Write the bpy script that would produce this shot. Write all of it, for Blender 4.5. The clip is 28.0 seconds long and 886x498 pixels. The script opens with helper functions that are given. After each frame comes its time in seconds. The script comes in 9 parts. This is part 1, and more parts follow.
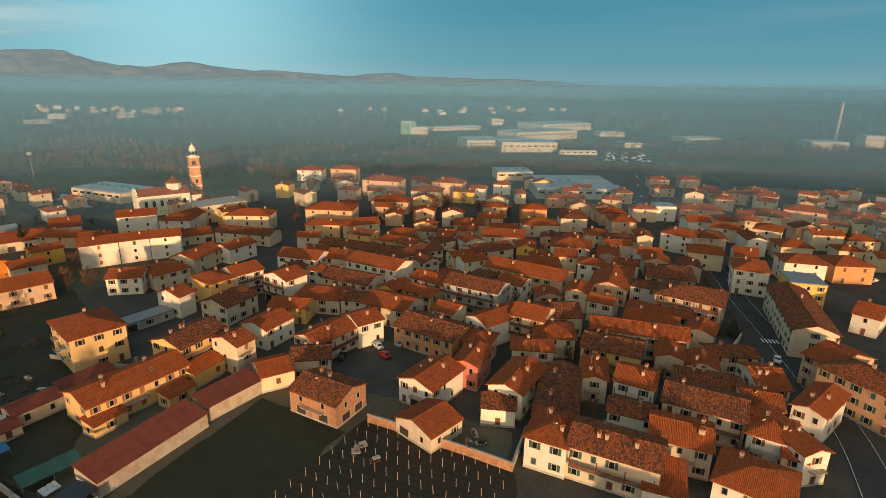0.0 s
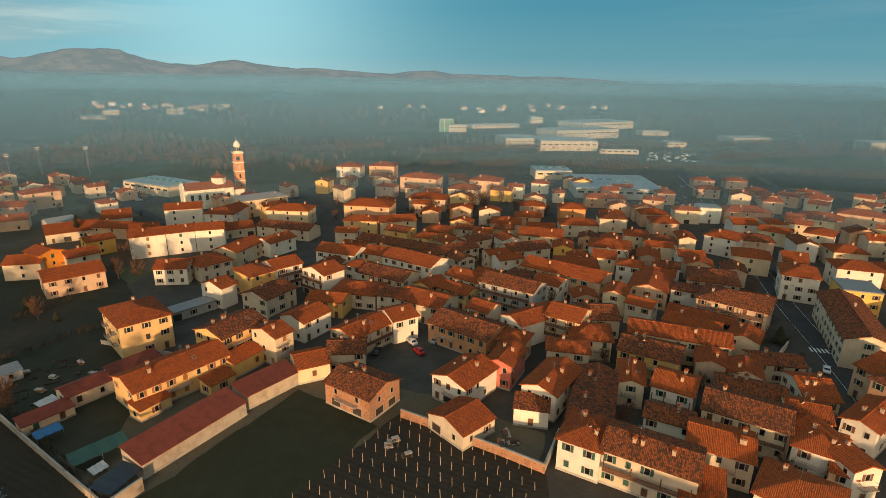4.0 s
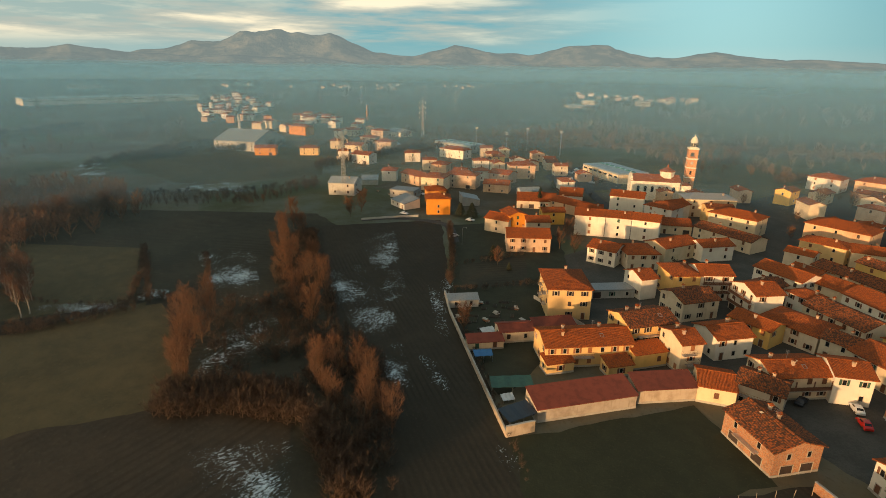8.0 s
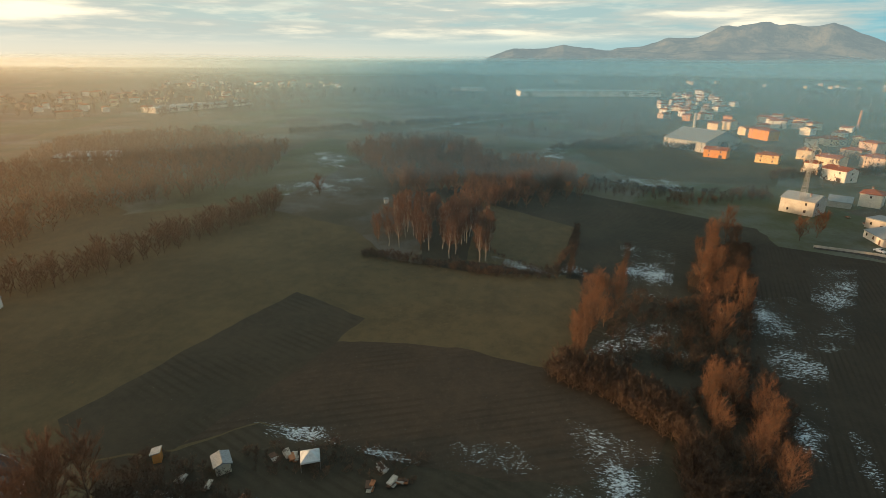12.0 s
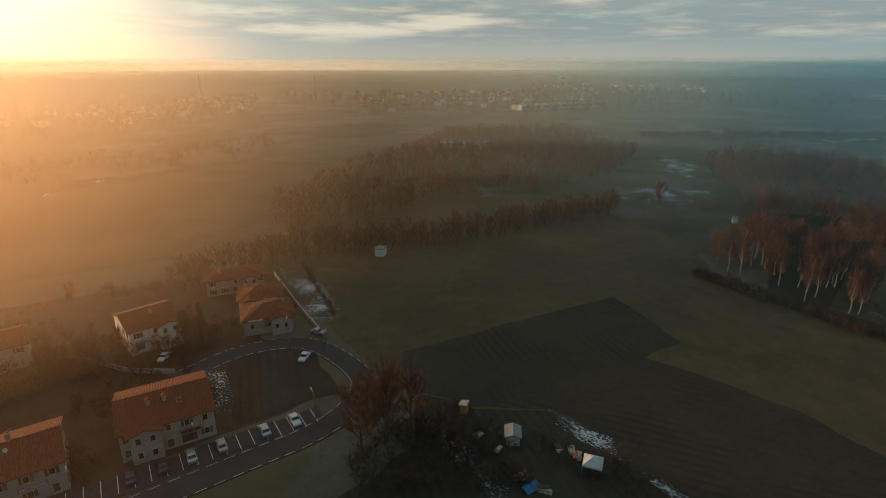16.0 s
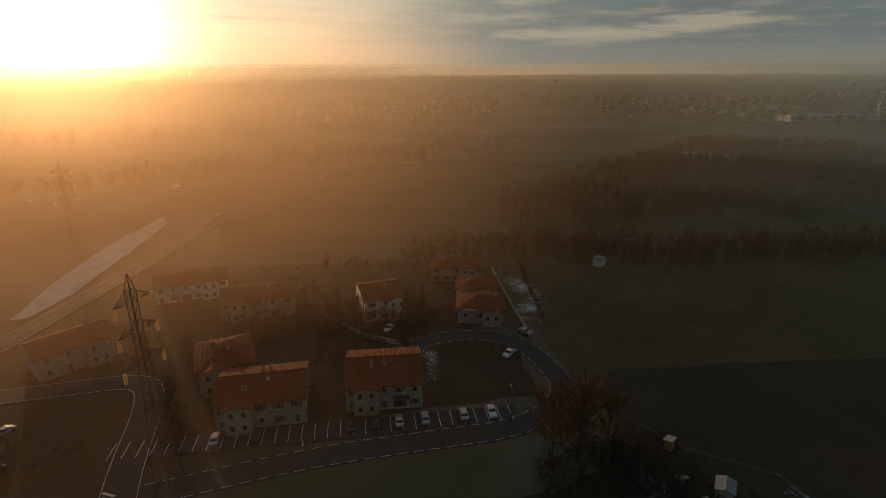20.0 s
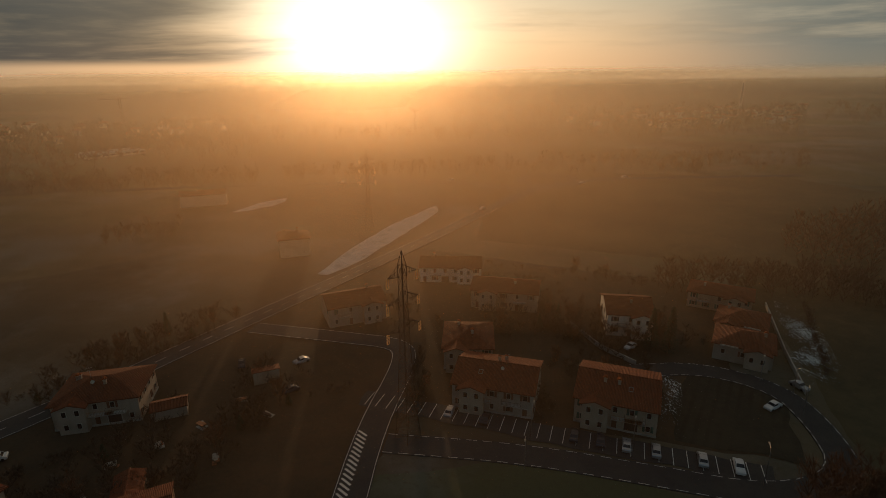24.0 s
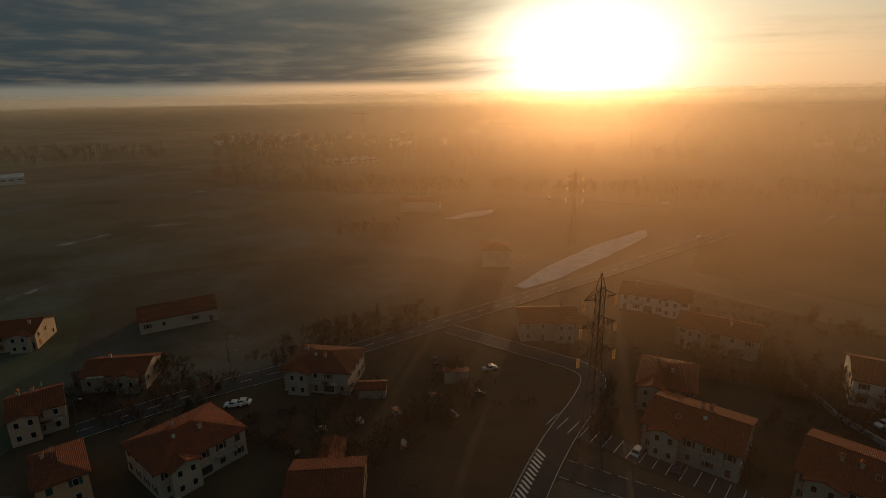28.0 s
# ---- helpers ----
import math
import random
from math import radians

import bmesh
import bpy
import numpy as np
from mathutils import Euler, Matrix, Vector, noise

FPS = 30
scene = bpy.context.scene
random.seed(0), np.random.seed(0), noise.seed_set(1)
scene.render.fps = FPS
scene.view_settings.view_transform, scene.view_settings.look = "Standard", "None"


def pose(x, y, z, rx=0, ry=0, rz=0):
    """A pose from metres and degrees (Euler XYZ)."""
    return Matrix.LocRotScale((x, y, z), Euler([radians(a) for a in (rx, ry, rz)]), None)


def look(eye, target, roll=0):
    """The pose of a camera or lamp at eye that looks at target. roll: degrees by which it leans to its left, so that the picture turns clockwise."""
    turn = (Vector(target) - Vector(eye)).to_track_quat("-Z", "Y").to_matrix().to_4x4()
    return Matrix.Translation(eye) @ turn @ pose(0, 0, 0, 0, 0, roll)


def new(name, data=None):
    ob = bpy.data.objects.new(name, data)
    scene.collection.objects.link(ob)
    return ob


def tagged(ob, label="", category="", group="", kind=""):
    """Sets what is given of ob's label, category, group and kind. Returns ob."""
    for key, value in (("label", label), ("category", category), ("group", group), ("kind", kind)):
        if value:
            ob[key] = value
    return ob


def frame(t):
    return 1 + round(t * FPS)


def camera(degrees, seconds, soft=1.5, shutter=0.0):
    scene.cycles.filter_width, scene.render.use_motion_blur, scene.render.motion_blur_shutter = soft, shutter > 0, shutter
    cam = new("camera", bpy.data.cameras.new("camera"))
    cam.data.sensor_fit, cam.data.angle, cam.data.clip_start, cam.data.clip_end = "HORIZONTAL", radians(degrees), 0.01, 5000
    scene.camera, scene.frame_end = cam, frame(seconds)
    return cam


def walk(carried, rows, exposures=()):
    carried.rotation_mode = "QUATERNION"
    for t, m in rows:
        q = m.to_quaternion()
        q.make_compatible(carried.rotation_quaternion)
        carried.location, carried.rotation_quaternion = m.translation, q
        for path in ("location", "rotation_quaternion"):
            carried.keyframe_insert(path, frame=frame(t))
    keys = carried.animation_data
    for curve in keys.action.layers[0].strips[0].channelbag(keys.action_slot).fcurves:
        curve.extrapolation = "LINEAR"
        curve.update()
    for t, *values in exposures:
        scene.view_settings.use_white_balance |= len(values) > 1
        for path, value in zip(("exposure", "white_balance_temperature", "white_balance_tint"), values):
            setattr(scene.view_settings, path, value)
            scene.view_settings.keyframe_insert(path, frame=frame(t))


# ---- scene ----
from mathutils.geometry import delaunay_2d_cdt

cam = camera(79.12, 28.0, 0.8)
PATH = [
    (0.0, pose(0, 0, 70, 72.89, -0.80, 0.25)),
    (0.5, pose(0, 0, 70, 72.87, -0.71, -0.84)),
    (1.0, pose(0, 0, 70, 72.86, -0.71, -1.58)),
    (1.5, pose(0, 0, 70, 72.80, -0.64, -2.04)),
    (2.0, pose(0, 0, 70, 72.85, -0.77, -2.46)),
    (2.5, pose(0, 0, 70, 72.84, -0.70, -2.78)),
    (4.5, pose(0, 0, 70, 72.34, -0.84, 9.37)),
    (5.0, pose(0, 0, 70, 72.20, -0.87, 15.22)),
    (5.5, pose(0, 0, 70, 72.05, -0.86, 20.54)),
    (6.0, pose(0, 0, 70, 71.89, -0.79, 26.32)),
    (6.5, pose(0, 0, 70, 71.74, -0.76, 32.01)),
    (7.0, pose(0, 0, 70, 71.58, -0.73, 38.32)),
    (7.5, pose(0, 0, 70, 71.46, -0.72, 44.14)),
    (8.0, pose(0, 0, 70, 71.35, -0.67, 49.97)),
    (8.5, pose(0, 0, 70, 71.27, -0.62, 55.27)),
    (9.0, pose(0, 0, 70, 71.18, -0.60, 61.13)),
    (9.5, pose(0, 0, 70, 71.07, -0.47, 66.67)),
    (10.0, pose(0, 0, 70, 70.99, -0.44, 72.71)),
    (10.5, pose(0, 0, 70, 70.90, -0.37, 78.31)),
    (11.0, pose(0, 0, 70, 70.80, -0.30, 84.04)),
    (11.5, pose(0, 0, 70, 70.72, -0.31, 89.20)),
    (12.0, pose(0, 0, 70, 70.67, -0.30, 94.99)),
    (12.5, pose(0, 0, 70, 70.63, -0.22, 100.07)),
    (13.0, pose(0, 0, 70, 70.63, -0.15, 105.27)),
    (13.5, pose(0, 0, 70, 70.63, 0.05, 109.64)),
    (15.5, pose(0, 0, 70, 70.73, 0.01, 126.90)),
    (16.0, pose(0, 0, 70, 70.80, 0.02, 130.62)),
    (16.5, pose(0, 0, 70, 70.85, 0.09, 133.67)),
    (17.0, pose(0, 0, 70, 70.91, 0.14, 136.88)),
    (17.5, pose(0, 0, 70, 70.96, 0.17, 139.90)),
    (18.0, pose(0, 0, 70, 71.02, 0.21, 142.96)),
    (18.5, pose(0, 0, 70, 71.08, 0.18, 145.73)),
    (19.0, pose(0, 0, 70, 71.12, 0.22, 148.63)),
    (19.5, pose(0, 0, 70, 71.18, 0.27, 151.59)),
    (20.0, pose(0, 0, 70, 71.26, 0.25, 154.78)),
    (20.5, pose(0, 0, 70, 71.30, 0.24, 157.69)),
    (22.5, pose(0, 0, 70, 71.52, 0.60, 171.92)),
    (23.0, pose(0, 0, 70, 71.61, 0.64, 175.70)),
    (23.5, pose(0, 0, 70, 71.73, 0.65, 179.03)),
    (24.0, pose(0, 0, 70, 71.88, 0.66, -177.69)),
    (24.5, pose(0, 0, 70, 72.10, 0.67, -175.02)),
    (25.0, pose(0, 0, 70, 72.36, 0.69, -172.11)),
    (25.5, pose(0, 0, 70, 72.59, 0.70, -169.59)),
    (26.0, pose(0, 0, 70, 72.87, 0.72, -167.29)),
    (26.5, pose(0, 0, 70, 73.16, 0.74, -165.12)),
    (27.0, pose(0, 0, 70, 73.42, 0.80, -162.89)),
    (27.5, pose(0, 0, 70, 73.69, 0.77, -160.50)),
    (28.0, pose(0, 0, 70, 73.86, 0.91, -155.70)),
]
EXPOSURES = [(0.0, 0.38, 6150, 10), (4.0, 0.42, 6250, 10), (6.0, 0.46, 6600, 10), (8.0, 0.48, 6850, 10), (10.0, 0.6, 6650, 10), (12.0, 0.74, 6550, 10), (13.0, 0.74, 6450, 10), (15.0, 0.12, 6300, 10), (16.0, -0.14, 6000, 10), (17.0, -0.38, 5900, 10), (18.0, -0.7, 5950, 10), (20.0, -1.22, 6200, 10), (22.0, -1.42, 6350, 10), (25.0, -1.52, 6400, 10), (28.0, -1.5, 6400, 10)]
walk(cam, PATH, EXPOSURES)

# ---- world, sun ----
SUN_AZ, SUN_EL = radians(-170.0), radians(3.6)
SUN = Vector((-math.sin(SUN_AZ) * math.cos(SUN_EL), math.cos(SUN_AZ) * math.cos(SUN_EL), math.sin(SUN_EL)))


class Nodes:
    """Small helper to chain shader nodes."""

    def __init__(self, tree):
        self.t = tree
        tree.nodes.clear()

    def n(self, kind, **sockets):
        node = self.t.nodes.new(kind)
        for key, value in sockets.items():
            self.put(node.inputs[int(key[1:])] if key[0] == "i" and key[1:].isdigit() else node.inputs[key.replace("_", " ")], value)
        return node

    def put(self, socket, value):
        if isinstance(value, bpy.types.NodeSocket):
            self.t.links.new(value, socket)
        else:
            socket.default_value = value

    def math(self, op, a, b=0.0, c=0.0, clamp=False):
        node = self.t.nodes.new("ShaderNodeMath")
        node.operation, node.use_clamp = op, clamp
        for socket, value in zip(node.inputs, (a, b, c)):
            self.put(socket, value)
        return node.outputs[0]

    def vmath(self, op, a, b=(0, 0, 0), out=0):
        node = self.t.nodes.new("ShaderNodeVectorMath")
        node.operation = op
        self.put(node.inputs[0], a), self.put(node.inputs[1], b)
        return node.outputs[out]

    def ramp(self, fac, stops):
        node = self.t.nodes.new("ShaderNodeValToRGB")
        r = node.color_ramp
        while len(r.elements) < len(stops):
            r.elements.new(0.5)
        for e, (p, c) in zip(r.elements, stops):
            e.position = p
            e.color = (*c, 1) if not isinstance(c, (int, float)) else (c, c, c, 1)
        self.put(node.inputs[0], fac)
        return node.outputs[0]

    def mix(self, fac, a, b, blend="MIX"):
        node = self.t.nodes.new("ShaderNodeMix")
        node.data_type, node.blend_type = "RGBA", blend
        self.put(node.inputs[0], fac), self.put(node.inputs[6], (*a, 1) if isinstance(a, tuple) else a), self.put(node.inputs[7], (*b, 1) if isinstance(b, tuple) else b)
        return node.outputs[2]

    def noise(self, vec, scale, detail=4.0, rough=0.55, out=0):
        node = self.n("ShaderNodeTexNoise", Scale=scale, Detail=detail, Roughness=rough)
        if vec is not None:
            self.put(node.inputs["Vector"], vec)
        return node.outputs[out]

    def maprange(self, v, a, b, c=0.0, d=1.0, smooth=True):
        node = self.t.nodes.new("ShaderNodeMapRange")
        node.interpolation_type = "SMOOTHSTEP" if smooth else "LINEAR"
        for socket, value in zip(node.inputs, (v, a, b, c, d)):
            self.put(socket, value)
        return node.outputs[0]


world = bpy.data.worlds.new("world")
scene.world = world
world.use_nodes = True
N = Nodes(world.node_tree)
gen = N.n("ShaderNodeTexCoord").outputs["Generated"]
sep = N.n("ShaderNodeSeparateXYZ", Vector=gen)
zz = sep.outputs[2]
sky = N.n("ShaderNodeTexSky")
sky.sky_type, sky.sun_disc, sky.sun_elevation, sky.sun_rotation = "NISHITA", False, SUN_EL, -SUN_AZ
sky.air_density, sky.dust_density = 1.0, 2.0
away = N.ramp(zz, [(0.0, (0.22, 0.35, 0.36)), (0.04, (0.12, 0.30, 0.35)), (0.12, (0.06, 0.24, 0.32)), (0.30, (0.12, 0.20, 0.25)), (0.60, (0.20, 0.29, 0.34)), (1.0, (0.20, 0.29, 0.34))])
side = N.ramp(zz, [(0.0, (0.50, 0.45, 0.34)), (0.04, (0.38, 0.41, 0.37)), (0.12, (0.28, 0.39, 0.38)), (0.30, (0.17, 0.21, 0.21)), (0.60, (0.20, 0.27, 0.29)), (1.0, (0.20, 0.27, 0.29))])
near = N.ramp(zz, [(0.0, (1.7, 0.80, 0.30)), (0.05, (1.8, 1.05, 0.50)), (0.14, (1.05, 0.98, 0.74)), (0.21, (0.52, 0.60, 0.54)), (0.30, (0.34, 0.41, 0.39)), (0.60, (0.20, 0.27, 0.29)), (1.0, (0.20, 0.27, 0.29))])
flat_dir = N.vmath("NORMALIZE", N.n("ShaderNodeCombineXYZ", X=sep.outputs[0], Y=sep.outputs[1], Z=0.0).outputs[0])
toward = N.vmath("DOT_PRODUCT", flat_dir, Vector((SUN.x, SUN.y, 0)).normalized(), out=1)
full = N.vmath("DOT_PRODUCT", gen, SUN, out=1)
base = N.mix(N.maprange(toward, -0.75, 0.45), away, side)
base = N.mix(N.maprange(toward, 0.72, 1.0), base, near)
# darker air to the north-east, a thin bright veil to the north-west
east = N.vmath("DOT_PRODUCT", flat_dir, Vector((0.50, 0.866, 0)), out=1)
base = N.mix(N.maprange(east, 0.55, 1.0), base, N.mix(1.0, base, (0.70, 0.76, 0.78), "MULTIPLY"))
veil = N.math("POWER", N.math("MAXIMUM", N.vmath("DOT_PRODUCT", gen, Vector((-0.40, 0.90, 0.19)).normalized(), out=1), 0.0), 38.0)
base = N.mix(1.0, base, N.mix(1.0, (0.17, 0.22, 0.19), veil, "MULTIPLY"), "ADD")
# cloud deck: streaks seen in perspective on a high layer
deck = N.vmath("MULTIPLY", gen, N.n("ShaderNodeCombineXYZ", X=N.math("DIVIDE", 1.0, N.math("ADD", N.math("MAXIMUM", zz, 0.0), 0.07)), Y=N.math("DIVIDE", 1.0, N.math("ADD", N.math("MAXIMUM", zz, 0.0), 0.07)), Z=0.0).outputs[0])
streak = N.vmath("MULTIPLY", deck, (0.45, 0.9, 1.0))
c1 = N.noise(streak, 0.55, 7.0, 0.6)
c2 = N.noise(N.vmath("ADD", deck, (7.3, 2.1, 0.0)), 1.2, 6.0, 0.55)
westward = N.math("MULTIPLY", N.math("MULTIPLY", N.maprange(toward, -0.90, -0.45), N.maprange(toward, 0.75, 0.35)), 0.19)
cover = N.math("MULTIPLY", N.maprange(N.math("ADD", westward, N.math("ADD", N.math("MULTIPLY", c1, 0.7), N.math("MULTIPLY", c2, 0.3))), 0.47, 0.68), N.math("MULTIPLY", N.maprange(zz, 0.015, 0.06), N.math("MULTIPLY", N.maprange(toward, -0.88, -0.5, 0.06, 1.0), N.maprange(east, 0.35, 0.8, 1.0, 0.08))))
lit = N.mix(N.maprange(toward, 0.2, 0.98), (0.48, 0.48, 0.39), (1.1, 0.72, 0.38))
dark = N.mix(N.maprange(toward, 0.2, 0.98), (0.26, 0.33, 0.31), (0.30, 0.22, 0.16))
cloud = N.mix(N.maprange(c2, 0.45, 0.66), dark, lit)
base = N.mix(N.math("MULTIPLY", cover, 0.68), base, cloud)
# long low cloud bands over the hills
band = N.noise(N.n("ShaderNodeCombineXYZ", X=N.math("MULTIPLY", sep.outputs[0], 2.6), Y=N.math("MULTIPLY", sep.outputs[1], 2.6), Z=N.math("MULTIPLY", zz, 26.0)).outputs[0], 1.0, 7.0, 0.58)
belt = N.math("MULTIPLY", N.math("MULTIPLY", N.maprange(zz, 0.02, 0.055), N.maprange(zz, 0.24, 0.10)), N.maprange(toward, -0.98, -0.70))
puffs = N.math("MULTIPLY", N.maprange(east, 0.45, 0.85, 1.0, 0.05), N.math("MULTIPLY", N.maprange(band, 0.40, 0.53), belt))
puffs = N.math("MULTIPLY", puffs, N.maprange(toward, 0.95, 0.7))
base = N.mix(N.math("MULTIPLY", puffs, 0.85), base, N.mix(N.maprange(band, 0.50, 0.66), (0.32, 0.35, 0.32), (0.80, 0.70, 0.51)))
# the dark slate bank beside the sun
west = N.vmath("DOT_PRODUCT", flat_dir, Vector((0.80, -0.60, 0)).normalized(), out=1)
edge = N.math("ADD", west, N.math("MULTIPLY", N.math("SUBTRACT", c1, 0.5), 0.22))
bank = N.math("MULTIPLY", N.maprange(edge, 0.78, 0.93), N.maprange(zz, 0.012, 0.028))
base = N.mix(N.math("MULTIPLY", bank, 0.92), base, N.mix(N.maprange(c2, 0.40, 0.75), (0.045, 0.085, 0.115), (0.24, 0.22, 0.18)))
across = N.math("DIVIDE", N.math("SUBTRACT", 1.0, toward), 0.0095)
upright = N.math("POWER", N.math("DIVIDE", N.math("ABSOLUTE", N.math("SUBTRACT", zz, 0.055)), 0.078), 2.0)
disc = N.math("MULTIPLY", N.math("EXPONENT", N.math("MULTIPLY", N.math("ADD", across, upright), -1.0)), N.math("SUBTRACT", 1.0, N.math("MULTIPLY", bank, 0.5)))
halo = N.math("POWER", N.math("MAXIMUM", full, 0.0), 42.0)
wide = N.math("POWER", N.math("MAXIMUM", full, 0.0), 7.0)
base = N.mix(1.0, base, N.mix(1.0, (4.2, 4.3, 3.7), disc, "MULTIPLY"), "ADD")
base = N.mix(1.0, base, N.mix(1.0, (0.8, 0.5, 0.22), halo, "MULTIPLY"), "ADD")
base = N.mix(1.0, base, N.mix(1.0, (1.15, 0.92, 0.55), N.math("MULTIPLY", wide, N.math("SUBTRACT", 1.0, N.math("MULTIPLY", bank, 0.8))), "MULTIPLY"), "ADD")
base = N.mix(1.0, base, N.mix(1.0, sky.outputs[0], (0.008, 0.008, 0.008), "MULTIPLY"), "ADD")
bg = N.n("ShaderNodeBackground", Color=base, Strength=1.06)
N.t.links.new(bg.outputs[0], N.n("ShaderNodeOutputWorld").inputs[0])

sun = new("sun", bpy.data.lights.new("sun", "SUN"))
sun.data.energy, sun.data.angle, sun.data.color = 4.1, radians(0.9), (1.0, 0.58, 0.27)
sun.matrix_world = look((0, 0, 300), Vector((0, 0, 300)) - SUN * 100)


# ---- materials ----
def material(name):
    m = bpy.data.materials.new(name)
    m.use_nodes = True
    return m, Nodes(m.node_tree)


def finish(m, N, color, rough=0.85, bump=None, strength=0.3, dist=0.05, metal=0.0, spec=0.5):
    b = N.n("ShaderNodeBsdfPrincipled", Base_Color=color, Roughness=rough, Metallic=metal, Specular_IOR_Level=spec)
    if bump is not None:
        N.put(b.inputs["Normal"], N.n("ShaderNodeBump", Strength=strength, Distance=dist, Height=bump).outputs[0])
    N.t.links.new(b.outputs[0], N.n("ShaderNodeOutputMaterial").inputs[0])
    return m


def plaster(name, rgb, dirt=0.5):
    m, N = material(name)
    oc = N.n("ShaderNodeTexCoord").outputs["Object"]
    rnd = N.n("ShaderNodeObjectInfo").outputs["Random"]
    shift = N.vmath("ADD", oc, N.n("ShaderNodeCombineXYZ", X=N.math("MULTIPLY", rnd, 50.0), Y=rnd, Z=0.0).outputs[0])
    big = N.noise(shift, 0.35, 5.0, 0.6)
    runs = N.noise(N.vmath("MULTIPLY", shift, (1.0, 1.0, 0.12)), 1.6, 4.0, 0.6)
    fine = N.noise(shift, 14.0, 3.0)
    worn = tuple(c * f for c, f in zip(rgb, (0.66, 0.62, 0.56)))
    col = N.mix(N.math("MULTIPLY", N.maprange(big, 0.42, 0.72), dirt), rgb, worn)
    col = N.mix(N.math("MULTIPLY", N.maprange(runs, 0.5, 0.78), dirt * 0.8), col, worn)
    hsv = N.n("ShaderNodeHueSaturation", Hue=0.5, Saturation=N.math("ADD", 0.8, N.math("MULTIPLY", rnd, 0.35)), Value=N.math("ADD", 0.86, N.math("MULTIPLY", rnd, 0.2)), Fac=1.0, Color=col)
    return finish(m, N, hsv.outputs[0], 0.9, fine, 0.25, 0.02)


def roofing(name, new_rgb, old_rgb, age, patch=0.5):
    """Clay tiles: columns run down the slope (local y), courses along the ridge (local x)."""
    m, N = material(name)
    oc = N.n("ShaderNodeTexCoord").outputs["Object"]
    rnd = N.n("ShaderNodeObjectInfo").outputs["Random"]
    s = N.n("ShaderNodeSeparateXYZ", Vector=oc)
    warp = N.math("MULTIPLY", N.math("SUBTRACT", N.noise(oc, 0.9, 3.0), 0.5), 0.35)
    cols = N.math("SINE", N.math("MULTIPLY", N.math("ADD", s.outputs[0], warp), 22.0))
    rows = N.math("FRACT", N.math("MULTIPLY", N.math("ADD", s.outputs[1], warp), 2.6))
    cell = N.n("ShaderNodeCombineXYZ", X=N.math("FLOOR", N.math("MULTIPLY", s.outputs[0], 3.5)), Y=N.math("FLOOR", N.math("MULTIPLY", s.outputs[1], 2.6)), Z=rnd).outputs[0]
    white = N.n("ShaderNodeTexWhiteNoise", Vector=cell).outputs[0]
    blot = N.noise(N.vmath("ADD", oc, N.n("ShaderNodeCombineXYZ", X=N.math("MULTIPLY", rnd, 80.0), Y=0.0, Z=0.0).outputs[0]), 0.45, 6.0, 0.65)
    f = N.math("ADD", N.math("MULTIPLY", N.math("SUBTRACT", white, 0.5), patch), N.math("ADD", N.math("MULTIPLY", N.math("SUBTRACT", blot, 0.5), 1.5), N.math("ADD", age, N.math("MULTIPLY", N.math("SUBTRACT", rnd, 0.5), 0.35))), clamp=True)
    col = N.mix(f, new_rgb, old_rgb)
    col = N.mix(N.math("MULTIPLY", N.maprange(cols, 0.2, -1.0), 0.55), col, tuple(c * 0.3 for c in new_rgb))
    col = N.mix(N.math("MULTIPLY", N.maprange(N.noise(oc, 2.6, 5.0, 0.75), 0.52, 0.68), 0.3 + age * 0.8), col, (0.10, 0.075, 0.055))
    h = N.math("ADD", N.math("MULTIPLY", cols, 0.5), N.math("ADD", N.math("MULTIPLY", rows, 0.5), N.math("MULTIPLY", white, 0.9 * patch)))
    return finish(m, N, col, 0.9, h, 1.0, 0.10, spec=0.15)


def earth(name, a, b, scale=0.06, fine=2.0, furrow=0.0, angle=0.0, tuft=(0.10, 0.10, 0.05), rough=0.9):
    """Soil or grass in two tones, with optional furrows running at an angle."""
    m, N = material(name)
    p = N.n("ShaderNodeNewGeometry").outputs["Position"]
    big = N.noise(p, scale, 6.0, 0.6)
    mid = N.noise(p, scale * 9, 5.0, 0.65)
    small = N.noise(p, fine, 5.0, 0.7)
    col = N.mix(N.maprange(N.math("ADD", N.math("MULTIPLY", big, 0.6), N.math("MULTIPLY", mid, 0.4)), 0.38, 0.62), a, b)
    col = N.mix(N.maprange(small, 0.52, 0.74), col, tuft)
    h = small
    if furrow:
        s = N.n("ShaderNodeSeparateXYZ", Vector=p)
        line = N.math("ADD", N.math("MULTIPLY", s.outputs[0], math.cos(angle)), N.math("MULTIPLY", s.outputs[1], math.sin(angle)))
        wave = N.math("SINE", N.math("MULTIPLY", N.math("ADD", line, N.math("MULTIPLY", mid, 0.6)), 6.283 / furrow))
        patchy = N.maprange(N.noise(p, 0.05, 4.0), 0.4, 0.65)
        col = N.mix(N.math("MULTIPLY", N.math("MULTIPLY", N.maprange(wave, -0.2, 1.0), patchy), 0.45), col, tuple(c * 0.5 for c in a))
        h = N.math("ADD", small, N.math("MULTIPLY", wave, 0.15))
    return finish(m, N, col, rough, h, 0.6, 0.12, spec=0.12)


